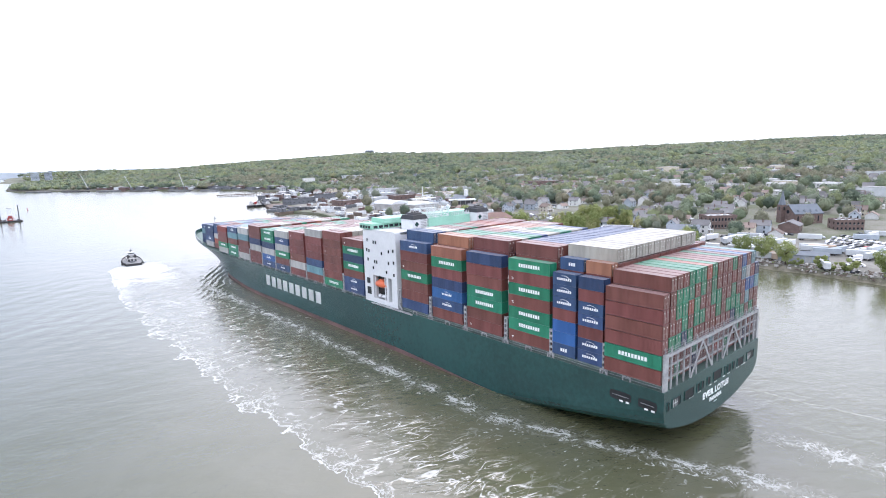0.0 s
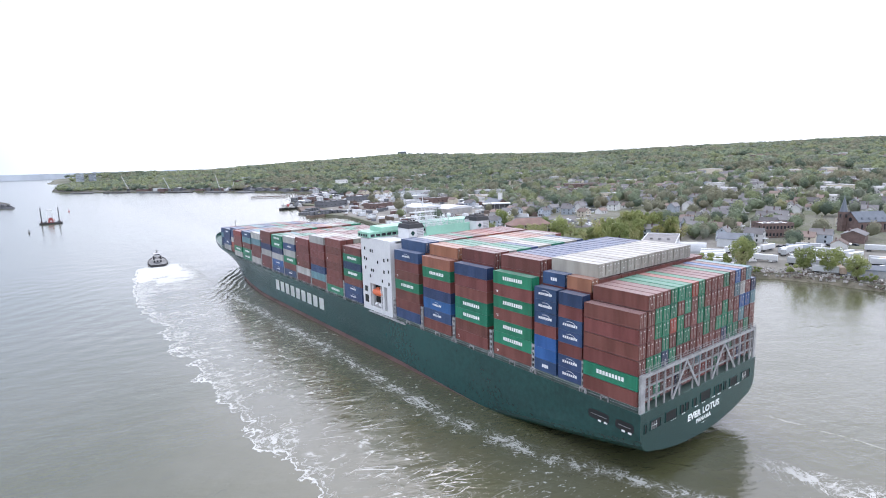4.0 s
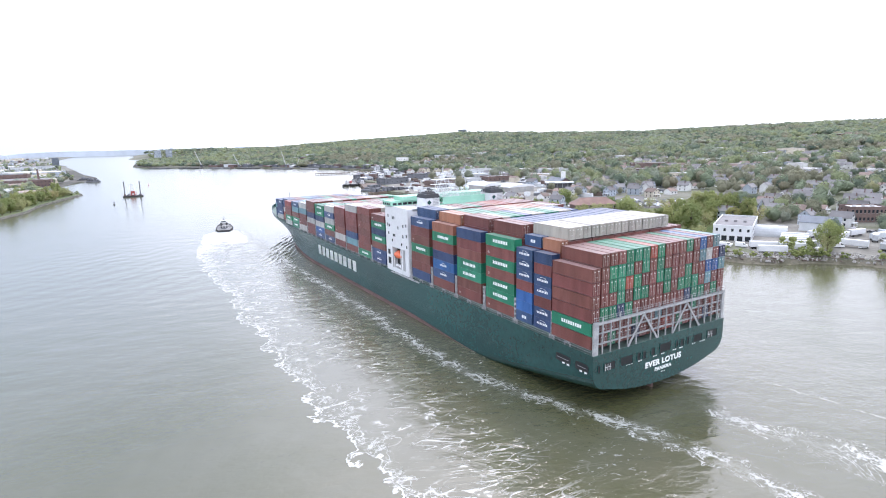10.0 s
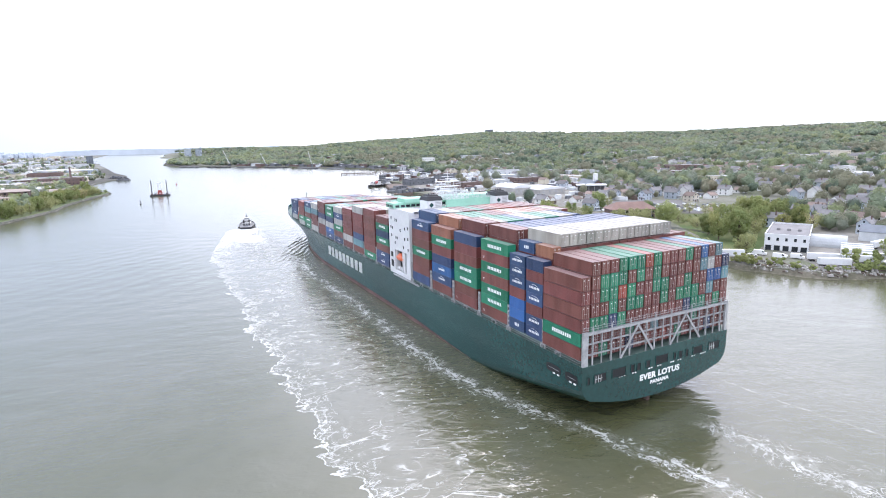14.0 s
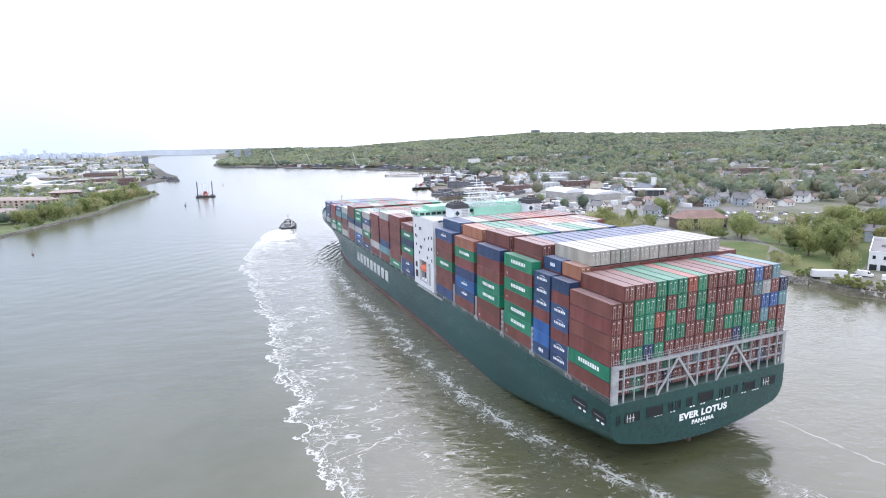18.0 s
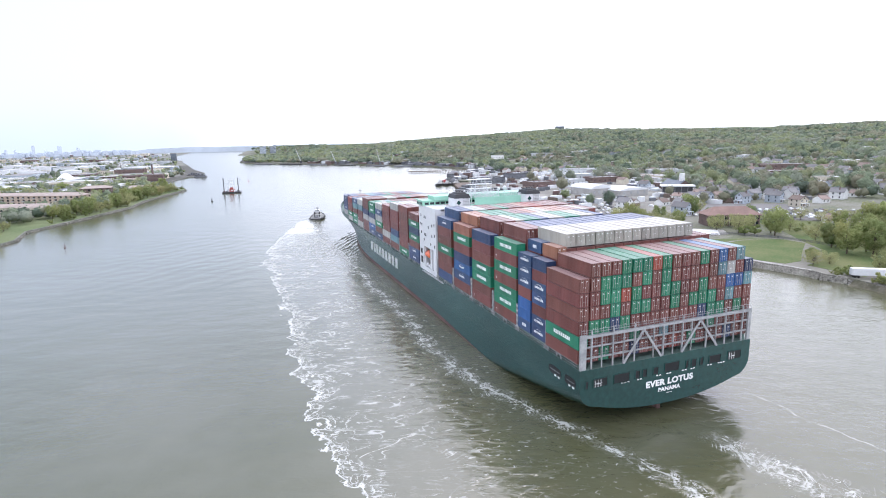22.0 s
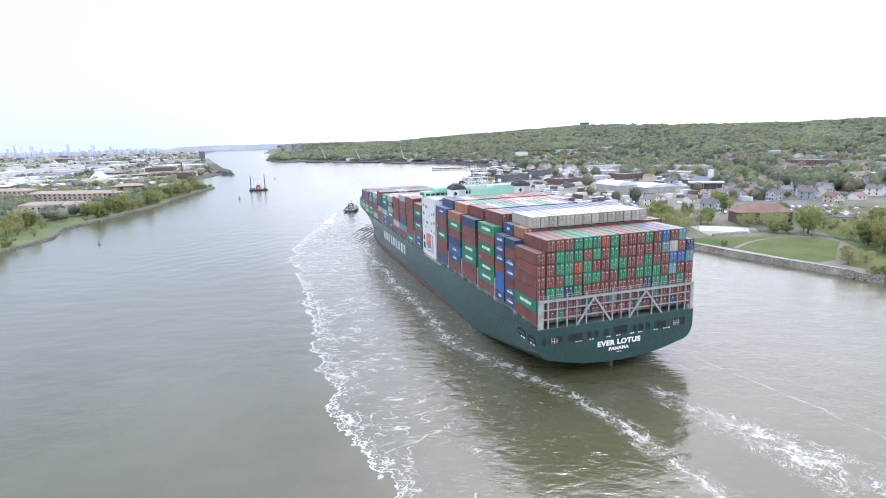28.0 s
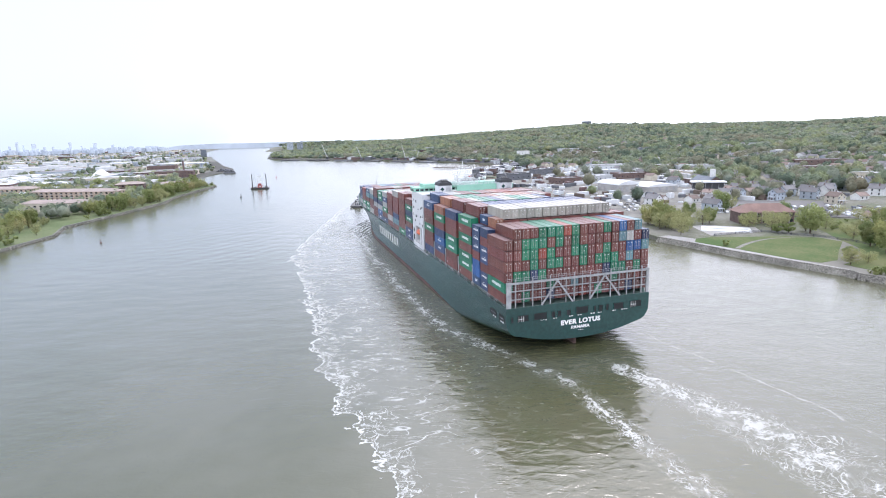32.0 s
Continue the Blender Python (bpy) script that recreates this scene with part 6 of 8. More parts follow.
# ---- left bank ----
M["apt_roof"] = paint("faded_pink_brown_shingle", (0.32, 0.265, 0.235), 0.9, fine=3, vary=0.2)
def apartment(x, y, w, d, h, yaw, wall, label, storeys):
    b = thing("apartment_block", pose(x, y, GROUND - 0.9, 0, 0, yaw), label, "apartment block", "apartment blocks by the water")
    bm = bmesh.new()
    add_box(bm, -w / 2, w / 2, -d / 2, d / 2, -1, h)
    part("wall", bm, M[wall], b)
    bm = bmesh.new()
    vs = [bm.verts.new(p) for p in ((-w / 2 - .7, -d / 2 - .7, h), (w / 2 + .7, -d / 2 - .7, h), (w / 2 + .7, d / 2 + .7, h), (-w / 2 - .7, d / 2 + .7, h), (-w / 2 + d * .4, 0, h + 2.6), (w / 2 - d * .4, 0, h + 2.6))]
    for f in ((0, 1, 5, 4), (1, 2, 5), (2, 3, 4, 5), (3, 0, 4), (3, 2, 1, 0)):
        bm.faces.new([vs[i] for i in f])
    part("roof", bm, M["apt_roof"], b)
    n = int(w / 5.5)
    for st in range(storeys):
        z = 0.9 + st * (h - 0.4) / storeys
        for k in range(n):
            xx = -w / 2 + (k + 0.5) * w / n
            bm = bmesh.new()
            add_box(bm, xx - 1.1, xx + 1.1, -d / 2 - 0.07, -d / 2 + 0.02, z, z + 1.7)
            win = part("window", bm, M["glass"], b)
            if k % 2 == 0:
                bm = bmesh.new()
                add_box(bm, xx - 1.7, xx + 1.7, -d / 2 - 1.3, -d / 2, z - 0.5, z - 0.35)
                add_box(bm, xx - 1.7, xx + 1.7, -d / 2 - 1.3, -d / 2 - 1.2, z - 0.35, z + 0.6)
                part("balcony", bm, M["concrete"], win)
        for k in range(max(2, int(d / 5))):
            yy = -d / 2 + (k + 0.5) * d / max(2, int(d / 5))
            bm = bmesh.new()
            add_box(bm, w / 2 - 0.02, w / 2 + 0.07, yy - 0.8, yy + 0.8, z, z + 1.6)
            part("window", bm, M["glass"], b)
    keep(x, y, w * 0.45)
    return b


apartment(-376, 570, 96, 16, 12.0, -8, "brick_tan", "long tan brick apartment block with balconies", 4)
apartment(-345, 496, 62, 16, 8.5, -4, "clap_cream", "low cream-fronted apartment block", 2)
apartment(-486, 618, 70, 16, 12.5, -8, "brick_tan", "tan brick apartment block with a brown roof", 4)
apartment(-560, 600, 60, 16, 12, 0, "brick_tan", "long tan apartment block", 4)
apartment(-360, 640, 30, 16, 13, 20, "brick", "dark brick apartment block", 4)
apartment(-340, 700, 34, 14, 8, 15, "brick", "brown brick apartment block among trees", 3)
for k in range(3):
    bm = bmesh.new()
    add_box(bm, 0, 1.4, -0.5, 0.5, 0, 8.5)
    p = new("white_pylon", mesh_of(bm, "white_pylon", M["white"]))
    p.matrix_basis = pose(-313 + k * 0.2, 489 + k * 6, GROUND - 0.9, 0, 0, -4)
    tagged(p, "white upright end pier of the apartment block", "pier")

stack = thing("brick_chimney", pose(-466, 1007, GROUND - 0.9), "tall dark industrial chimney", "chimney")
bm = bmesh.new()
add_tube(bm, (0, 0, -1), (0, 0, 25), 1.9, 1.3, 12)
part("shaft", bm, M["brick"], stack)
bm = bmesh.new()
add_tube(bm, (0, 0, 24.6), (0, 0, 25.6), 1.6, 1.6, 12)
part("cap", bm, M["steel"], stack)
flat_building("brick_mill", pose(-480, 930, GROUND - 0.9, 0, 0, 15), 60, 22, 10, M["brick"], M["flat"], "red brick riverside mill", 2, 12, cat="factory")
keep(-450, 940, 36)
flat_building("red_depot", pose(-560, 1060, GROUND - 1, 0, 0, 10), 50, 22, 14, M["brick"], M["steel"], "dull red riverside plant building", 2, 8, cat="factory")
keep(-535, 1070, 34)
for x, y, r in ((-575, 940, 22), (-470, 860, 13)):
    d = thing("storage_dome", pose(x, y, GROUND - 0.9), "white conical storage dome", "dome")
    bm = bmesh.new()
    bmesh.ops.create_cone(bm, cap_ends=True, segments=20, radius1=r, radius2=r * 0.15, depth=r * 0.7, matrix=Matrix.Translation((0, 0, r * 0.35 + 1)))
    part("roof", bm, M["white"], d)
    bm = bmesh.new()
    add_tube(bm, (0, 0, -1), (0, 0, 1.2), r * 1.01, r * 1.01, 20)
    part("base_ring", bm, M["concrete"], d)
    keep(x, y, r + 4)
random.seed(31)
for k in range(16):
    a, r0 = radians(random.uniform(-39, -31)), random.uniform(1250, 1900)
    x, y, rad = r0 * math.sin(a), r0 * math.cos(a), random.uniform(18, 32)
    if not free(x, y, rad):
        continue
    t = thing("storage_tank", pose(x, y, GROUND - 0.9), "white cylindrical oil storage tank", "tank", "oil tanks")
    bm = bmesh.new()
    add_tube(bm, (0, 0, -0.5), (0, 0, 13), rad, rad, 24)
    part("shell", bm, M["white"], t)
    bm = bmesh.new()
    bmesh.ops.create_cone(bm, cap_ends=True, segments=24, radius1=rad * 1.01, radius2=0.5, depth=2.0, matrix=Matrix.Translation((0, 0, 14)))
    part("roof", bm, M["flat"], t)
    keep(x, y, rad + 6)
cells = []
for k in range(520):
    a, r0 = radians(random.uniform(-46, -20.8)), 650 * (4200 / 650) ** random.random()
    x, y = r0 * math.sin(a), r0 * math.cos(a)
    if not inside(BANK_LEFT, x, y) or shore_distance(BANK_LEFT, x, y) < 45 or not free(x, y, 14):
        continue
    big = random.random() < 0.45
    w, d = (random.uniform(40, 120), random.uniform(20, 50)) if big and r0 > 900 else (random.uniform(9, 20), random.uniform(9, 16))
    cells.append((x, y, GROUND - 0.9, w, d, random.uniform(5, 11), 0.6 if big else random.choice((0.4, 2.5)), random.choice((11, 101)) + random.uniform(-4, 4), random.choice((0, 1, 2, 3, 7, 7, 2, 1)), random.choice((6, 6, 7, 4, 5, 6, 9, 4))))
far_block(cells, "industrial_flats", "spread of low industrial buildings with pale roofs")
# far skyline: plain pale towers at the horizon
rng = np.random.default_rng(8)
verts, faces = [], []
spec = [(-37.0, 70), (-36.6, 52), (-35.9, 56), (-33.4, 62), (-31.6, 54), (-30.3, 42), (-38.2, 42), (-39.0, 36), (-34.6, 38), (-37.5, 46), (-35.2, 40), (-32.6, 36)] + [(float(rng.uniform(-40.5, -26)), float(8 + 20 * rng.random() ** 2)) for _ in range(170)]
for a, h in spec:
    r0 = rng.uniform(4150, 4350)
    x, y, w = r0 * math.sin(radians(a)), r0 * math.cos(radians(a)), rng.uniform(5, 14) * (0.7 if h > 30 else 1)
    o = len(verts)
    verts += [(x + i, y + j, z) for z in (0, h + 12) for i, j in ((-w, -w), (w, -w), (w, w), (-w, w))]
    faces += [tuple(o + i for i in f) for f in ((0, 1, 5, 4), (1, 2, 6, 5), (2, 3, 7, 6), (3, 0, 4, 7), (4, 5, 6, 7))]
# distance haze put into one blue-grey base colour for towers and hills
M["haze_tower"] = paint("blue_grey_distance_haze", (0.52, 0.57, 0.63), 1.0, fine=0.02, coarse=0.004, vary=0.15, relief=0, spec=0)
tagged(new("backdrop_skyline", raw_mesh("backdrop_skyline", verts, faces, M["haze_tower"])), "faint haze-blue city towers on the horizon", "skyline", kind="structure")
pts = [(4600 * math.sin(radians(a)), 4600 * math.cos(radians(a)), 14 + 9 * noise.noise((a * 0.35, 2, 5)) + (16 if a > -26 else 0) * smooth01(a, -30, -22)) for a in [-60 + k * 1.0 for k in range(60)]]
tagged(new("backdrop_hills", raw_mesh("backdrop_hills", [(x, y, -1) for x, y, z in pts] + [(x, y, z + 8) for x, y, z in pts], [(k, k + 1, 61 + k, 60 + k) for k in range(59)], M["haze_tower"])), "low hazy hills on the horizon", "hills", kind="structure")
flat_building("far_tower", pose(-905, 2110, GROUND - 0.9, 0, 0, 20), 20, 14, 26, M["slate"], M["flat"], "lone grey tower over flat industrial land", 8, 6, cat="tower")

# ---- trees by the water, hand set ----
random.seed(77)
for x, y, k, s in ((202, 299, 0, 1.05), (236, 172, 0, 0.9), (244, 178, 2, 0.8), (250, 149, 0, 0.75), (228, 176, 4, 1.5), (218, 178, 4, 1.7), (231, 168, 2, 0.7), (253, 126, 0, 0.7), (258, 112, 4, 1.4), (260, 100, 4, 1.6), (265, 88, 0, 0.7), (255, 140, 0, 0.85),
                   (142, 318, 5, 0.85), (138, 330, 5, 1.0), (160, 336, 5, 1.0), (133, 345, 5, 0.9), (196, 318, 5, 0.9), (204, 306, 5, 0.85), (192, 302, 4, 1.5), (186, 303, 4, 1.3), (142, 272, 4, 0.8)):
    plant(k, x, y, s)
for x, y, k, s in ((129, 324, 5, 1.0), (134.5, 320, 5, 1.15), (140, 320, 5, 1.2), (133, 304, 5, 1.0), (188, 311, 5, 1.0), (218.9, 311, 5, 0.8), (212.7, 281, 5, 0.7), (226, 268, 3, 0.95), (172, 227, 5, 0.8), (181, 322, 5, 1.0)):   # budding trees round the pool and the lawn
    plant(k, x, y, s)
for k in range(30):                                        # wood behind the park
    x, y = random.gauss(268, 8), random.gauss(288, 12)
    if free(x, y, 2):
        plant(random.choice((0, 0, 3, 3, 2, 2)), x, y, random.uniform(0.6, 0.95))
for x, y, k, s in ((177, 235, 1, 0.5), (181, 229, 5, 0.55), (189, 212, 2, 0.7), (187, 331, 2, 0.7), (196, 329, 2, 0.75), (205, 327, 2, 0.8), (181, 329, 2, 0.6), (190, 208, 2, 0.9), (215, 250, 2, 0.9), (224, 262, 2, 0.8), (210, 238, 2, 0.7), (232, 272, 0, 0.8), (228, 250, 2, 0.9), (240, 262, 1, 0.8), (219, 276, 2, 0.9), (207, 226, 2, 0.6)):
    plant(k, x, y, s)
for k in range(15):                                        # row in front of the car lot
    x = 214 + k * 7.6 + random.uniform(-2, 2)
    plant(random.choice((5, 2, 0, 5)), x, 357 - (x - 214) * 0.22 + random.uniform(-4, 2), random.uniform(0.5, 0.8))
for k in range(16):                                        # saplings and shrubs over the park grass
    plant(random.choice((4, 5, 2, 4)), random.uniform(214, 268), random.uniform(288, 338), random.uniform(0.45, 0.7))
for k in range(62):                                        # scrub along the stony shore
    i = random.randrange(2, 11)
    (x0, y0), (x1, y1) = BANK_RIGHT[i], BANK_RIGHT[i + 1]
    u = random.random()
    n = Vector((y1 - y0, x0 - x1)).normalized() * random.uniform(0.2, 5.0)
    plant(4, x0 + (x1 - x0) * u + n.x, y0 + (y1 - y0) * u + n.y, random.uniform(0.3, 1.1))
for k in range(44):                                        # park and streets behind it
    x, y = random.uniform(122, 215), random.uniform(322, 432)
    if shore_distance(BANK_RIGHT[:-3], x, y) > 6 and inside(BANK_RIGHT, x, y) and free(x, y, 3) and not (112 < x < 180 and 392 < y < 462):
        plant(random.choice((5, 5, 0, 2, 1)), x, y, random.uniform(0.6, 1.0))
for k in range(150):                                       # left bank belt
    y = 255 + 500 * random.random() ** 0.85
    xs = float(np.interp(y, [p[1] for p in BANK_LEFT[2:13]], [p[0] for p in BANK_LEFT[2:13]]))
    dd = random.uniform(4, 15 if y < 330 else 36 if y < 425 else 26)
    x = xs - dd
    if free(x, y, 2) and not (415 < y < 490 and dd > 9 and random.random() < 0.8):
        small = dd < 7 and (y < 480 or random.random() < 0.5)
        plant(4 if small else random.choice((0, 2, 3, 2, 5, 2)), x, y, random.uniform(0.8, 1.5) if small else random.uniform(0.6, 0.95))
for k in range(40):
    a, r0 = radians(random.uniform(-42, -24)), random.uniform(560, 900)
    x, y = r0 * math.sin(a), r0 * math.cos(a)
    if inside(BANK_LEFT, x, y) and free(x, y, 5):
        plant(random.choice((0, 1, 2)), x, y, random.uniform(0.7, 1.0))

# ---- cars and trucks ----
def car_proto(mat, label, van=False):
    c = thing("parked_van" if van else "parked_car", pose(0, 0, -900), label, "van" if van else "car", "parked vehicles")
    l, h = (5.6, 2.4) if van else (4.5, 1.45)
    bm = bmesh.new()
    if van:
        add_prism(bm, [(-2.8, 0.35), (2.8, 0.35), (2.8, 1.2), (1.9, 1.4), (1.3, 2.4), (-2.8, 2.4)], -0.98, 0.98)
    else:
        add_prism(bm, [(-2.25, 0.3), (2.25, 0.3), (2.2, 0.8), (1.2, 0.95), (0.5, 1.42), (-1.2, 1.45), (-1.9, 1.0), (-2.25, 0.95)], -0.88, 0.88)
    part("body", bm, mat, c)
    bm = bmesh.new()
    if van:
        add_prism(bm, [(1.35, 2.25), (1.9, 1.45), (1.0, 1.45), (1.0, 2.25)], -1.0, 1.0)
    else:
        add_prism(bm, [(1.05, 0.98), (0.48, 1.36), (-1.15, 1.38), (-1.7, 1.0)], -0.9, 0.9)
    part("window", bm, M["glass"], c)
    for x in (-l * 0.32, l * 0.32):
        for y in (-0.8, 0.8):
            bm = bmesh.new()
            add_tube(bm, (x, y - 0.11, 0.33), (x, y + 0.11, 0.33), 0.33, sides=10)
            part("wheel", bm, M["tyre"], c)
    return c


CARS = [car_proto(paint(n, c, 0.3, fine=1, vary=0.05, relief=0), lab, v) for n, c, lab, v in (("white_car_paint", (0.75, 0.75, 0.75), "white car parked in the open", False), ("silver_car_paint", (0.42, 0.43, 0.45), "silver car parked in the open", False), ("dark_car_paint", (0.04, 0.045, 0.055), "dark car parked in the open", False), ("red_car_paint", (0.3, 0.03, 0.03), "red car parked in the open", False), ("white_van_paint", (0.74, 0.74, 0.73), "white delivery van parked in the open", True))]


def trailer_proto(mat, label):
    t = thing("box_trailer", pose(0, 0, -900), label, "trailer", "parked trailers")
    bm = bmesh.new()
    add_box(bm, -6.3, 6.3, -1.25, 1.25, 1.1, 3.9, 0, 0.05)
    part("box", bm, mat, t)
    bm = bmesh.new()
    add_box(bm, -6.2, 6.2, -0.5, 0.5, 0.85, 1.1)
    add_box(bm, 3.5, 3.7, -0.9, 0.9, 0, 0.9)
    part("chassis", bm, M["steel"], t)
    for x in (-5, -3.8):
        for y in (-1.0, 1.0):
            bm = bmesh.new()
            add_tube(bm, (x, y - 0.2, 0.5), (x, y + 0.2, 0.5), 0.5, sides=10)
            part("wheel", bm, M["tyre"], t)
    return t


TRAILERS = [trailer_proto(M["white"], "white box trailer parked on gravel"), trailer_proto(M["metal"], "silver box trailer parked on gravel"), trailer_proto(M["clap_blue"], "blue-grey box trailer parked on gravel"), trailer_proto(M["brick_tan"], "tan box trailer parked on gravel")]


def park(protos, k, x, y, yaw, z=None):
    c = copy_thing(protos[k], pose(x, y, (GROUND + 0.05 if z is None else z), 0, 0, yaw))
    return c


random.seed(5)
for x, y, yaw, k in ((178, 204, -19, 0), (241, 197, -40, 0), (237, 193, -40, 0), (233, 189, -40, 0), (245, 201, -40, 1), (222, 178, -25, 0), (231, 181, -25, 0), (212, 186, -30, 0), (262, 205, 20, 0), (268, 193, 30, 0), (262, 160, -60, 1), (266, 152, -55, 1), (259, 138, 50, 3), (283, 150, 10, 1), (276, 158, -60, 1), (300, 160, 10, 0), (288, 170, 60, 1), (296, 190, 0, 0), (208, 176, -25, 0), (284, 200, 12, 0), (285, 188, 12, 1), (271, 157, -62, 0), (254, 140, -55, 1)):
    park(TRAILERS, k, x, y, yaw)
for x, y, yaw, k in ((196, 206, -50, 4), (203, 200, -45, 0), (199, 197, -45, 4), (206, 194, -50, 4), (190, 204, -10, 0), (197, 209, -12, 1), (213, 192, -40, 0), (226, 187, -40, 0)):
    park(CARS, k, x, y, yaw)
for k in range(34):
    x, y = random.uniform(256, 380), random.uniform(85, 200)
    if free(x, y, 5):
        park(TRAILERS, random.choice((1, 0, 1, 1, 2, 1)), x, y, random.choice((-50, 40, -48, 10)) + random.uniform(-6, 6))
for k in range(95):
    x, y = random.uniform(254, 390), random.uniform(80, 208)
    if free(x, y, 4):
        park(CARS, random.choice((0, 0, 1, 2, 4)), x, y, random.uniform(0, 180))
for row in range(5):                                       # big car park by the yard
    for k in range(11):
        if random.random() < 0.85:
            park(CARS, random.choice((0, 0, 1, 1, 2, 3, 4)), 300 + row * 12 + k * 1.6 + random.uniform(-.3, .3), 105 + k * 4.4 + row * 6, -18 + random.uniform(-3, 3))
for k in range(14):
    park(CARS, random.choice((0, 1, 2)), 300 + k * 3.2, 205 - k * 0.9, 80)
for row in range(4):                                       # car park behind the pavilion
    for k in range(11):
        if random.random() < 0.8:
            park(CARS, random.choice((0, 0, 1, 2, 4)), 116 + k * 5.2 + row * 2, 400 + row * 15 + k * 1.2, 95 + random.uniform(-4, 4))
for k in range(16):
    park(CARS, random.choice((0, 1, 2, 0)), 190 + k * 4.2, 385 - k * 1.2 + (k % 2) * 14, 80)

# ---- row of gabled houses behind the car lot ----
for x, y, yaw, k in ((234, 456, 20, 0), (246, 460, 18, 2), (258, 463, 110, 1), (270, 464, 22, 0), (282, 466, 16, 4), (293, 468, 108, 2), (252, 482, 20, 1), (274, 486, 25, 2), (306, 462, 20, 0), (296, 414, 14, 1), (322, 424, 105, 4)):
    copy_thing(HOUSES[k], pose(x, y, ground_z(x, y), 0, 0, yaw))
    keep(x, y, 6)

# ---- scattered town ----
random.seed(12)
cells, near = [], 0
ca, sa = math.cos(radians(29)), math.sin(radians(29))
spots = []
for i in range(-60, 90):
    for j in range(-40, 90):
        u, v = i * 15.0 + (6 if i % 4 == 0 else 0), j * 24.0 + (10 if j % 2 else 0)
        x, y = 300 + ca * u - sa * v, 300 + sa * u + ca * v
        spots.append((math.hypot(x, y), x + random.uniform(-3, 3), y + random.uniform(-4, 4), j))
spots.sort()
for r0, x, y, j in spots:
    az = math.degrees(math.atan2(x, y))
    if not (-4 < az < 66) or r0 > 1750 or not inside(BANK_RIGHT, x, y):
        continue
    sd = shore_distance(BANK_RIGHT[:-3], x, y)
    if sd < 85 and y < 380 or sd < 45 or not free(x, y, 7) or (470 < y < 900 and x < 235):
        continue
    if (x < 262 and y < 345) or (x < 430 and y < 180) or (205 < x < 345 and 345 < y < 440):
        continue
    if random.random() < (0.40 if r0 < 800 else 0.62 if r0 < 1100 else 0.9):
        continue
    yaw = 29 + (0 if j % 2 else 180) + random.uniform(-3, 3) + (90 if random.random() < 0.25 else 0)
    if near < 105 and r0 < 640:
        near += 1
        h = copy_thing(HOUSES[random.choice((0, 0, 1, 2, 2, 4))], pose(x, y, ground_z(x, y), 0, 0, yaw))
        keep(x, y, 5)
    else:
        big = random.random() < 0.16
        w, d, h = (random.uniform(18, 40), random.uniform(12, 22), random.uniform(5, 10)) if big else (random.uniform(7, 10), random.uniform(8, 13), random.uniform(4.5, 6.5))
        cells.append((x, y, ground_z(x, y), w, d, h, 0.5 if big else random.uniform(2.2, 3.4), yaw, random.choice((0, 0, 0, 1, 1, 2)) if not big else random.choice((3, 1, 0, 7)), random.choice((4, 4, 5)) if not big else 6))
        keep(x, y, max(w, d) * 0.5)
far_block(cells, "town_houses", "crowded gabled town houses among trees")

# ---- shipyard clutter and rows of vehicles too far to tell apart ----
rng = np.random.default_rng(17)
verts, faces, idx = [], [], []
for k in range(620):
    x, y = rng.uniform(72, 330), rng.uniform(440, 930)
    if not inside(BANK_RIGHT, x, y) or shore_distance(BANK_RIGHT[:-3], x, y) < 4 or not free(x, y, 3):
        continue
    kind = rng.choice(4, p=[0.4, 0.25, 0.2, 0.15])
    w, d, h = ((4.4, 1.8, 1.4), (12, 2.5, 3.6), (rng.uniform(3, 9), rng.uniform(3, 8), rng.uniform(2, 5)), (6, 2.4, 2.6))[kind]
    an = radians(rng.choice((25, 115)) + rng.uniform(-6, 6))
    c, s = math.cos(an), math.sin(an)
    o = len(verts)
    z0 = ground_z(x, y)
    for zz, sh in ((0, 1.0), (h * 0.55, 1.0), (h, 0.72 if kind == 0 else 0.98)):
        verts += [(x + c * i * w / 2 * sh - s * j * d / 2 * sh, y + s * i * w / 2 * sh + c * j * d / 2 * sh, z0 + zz) for i, j in ((-1, -1), (1, -1), (1, 1), (-1, 1))]
    for lv in (0, 4):
        faces += [tuple(o + lv + q for q in f) for f in ((0, 1, 5, 4), (1, 2, 6, 5), (2, 3, 7, 6), (3, 0, 4, 7))]
    faces.append((o + 8, o + 9, o + 10, o + 11))
    idx += [int(rng.choice((0, 0, 1, 2, 3, 4)))] * 9
for k in range(190):                                       # close rows of cars on the lot behind the park
    i, j = k % 25, k // 25
    x, y = 222 + i * 4.6 + j * 1.6 + rng.normal(0, 0.4), 366 - i * 1.25 + j * 6.2 + rng.normal(0, 0.4)
    if rng.random() < 0.3 or not free(x, y, 2):
        continue
    an = radians(75 + rng.uniform(-4, 4))
    c, s = math.cos(an), math.sin(an)
    o, z0 = len(verts), ground_z(280, 390) + 0.3
    for zz, w, d in ((0.25, 4.4, 1.8), (0.85, 4.4, 1.8), (1.45, 2.4, 1.5)):
        verts += [(x + c * a * w / 2 - s * b * d / 2, y + s * a * w / 2 + c * b * d / 2, z0 + zz) for a, b in ((-1, -1), (1, -1), (1, 1), (-1, 1))]
    for lv in (0, 4):
        faces += [tuple(o + lv + q for q in f) for f in ((0, 1, 5, 4), (1, 2, 6, 5), (2, 3, 7, 6), (3, 0, 4, 7))]
    faces.append((o + 8, o + 9, o + 10, o + 11))
    idx += [int(rng.choice((0, 1, 1, 2, 2, 2, 3)))] * 9
tagged(new("yard_clutter", raw_mesh("yard_clutter", verts, faces, [M["white"], M["metal"], M["steel"], M["boot"], M["timber"]], idx)), "parked vehicles, boxes and gear across shipyard ground", "clutter", kind="stuff")

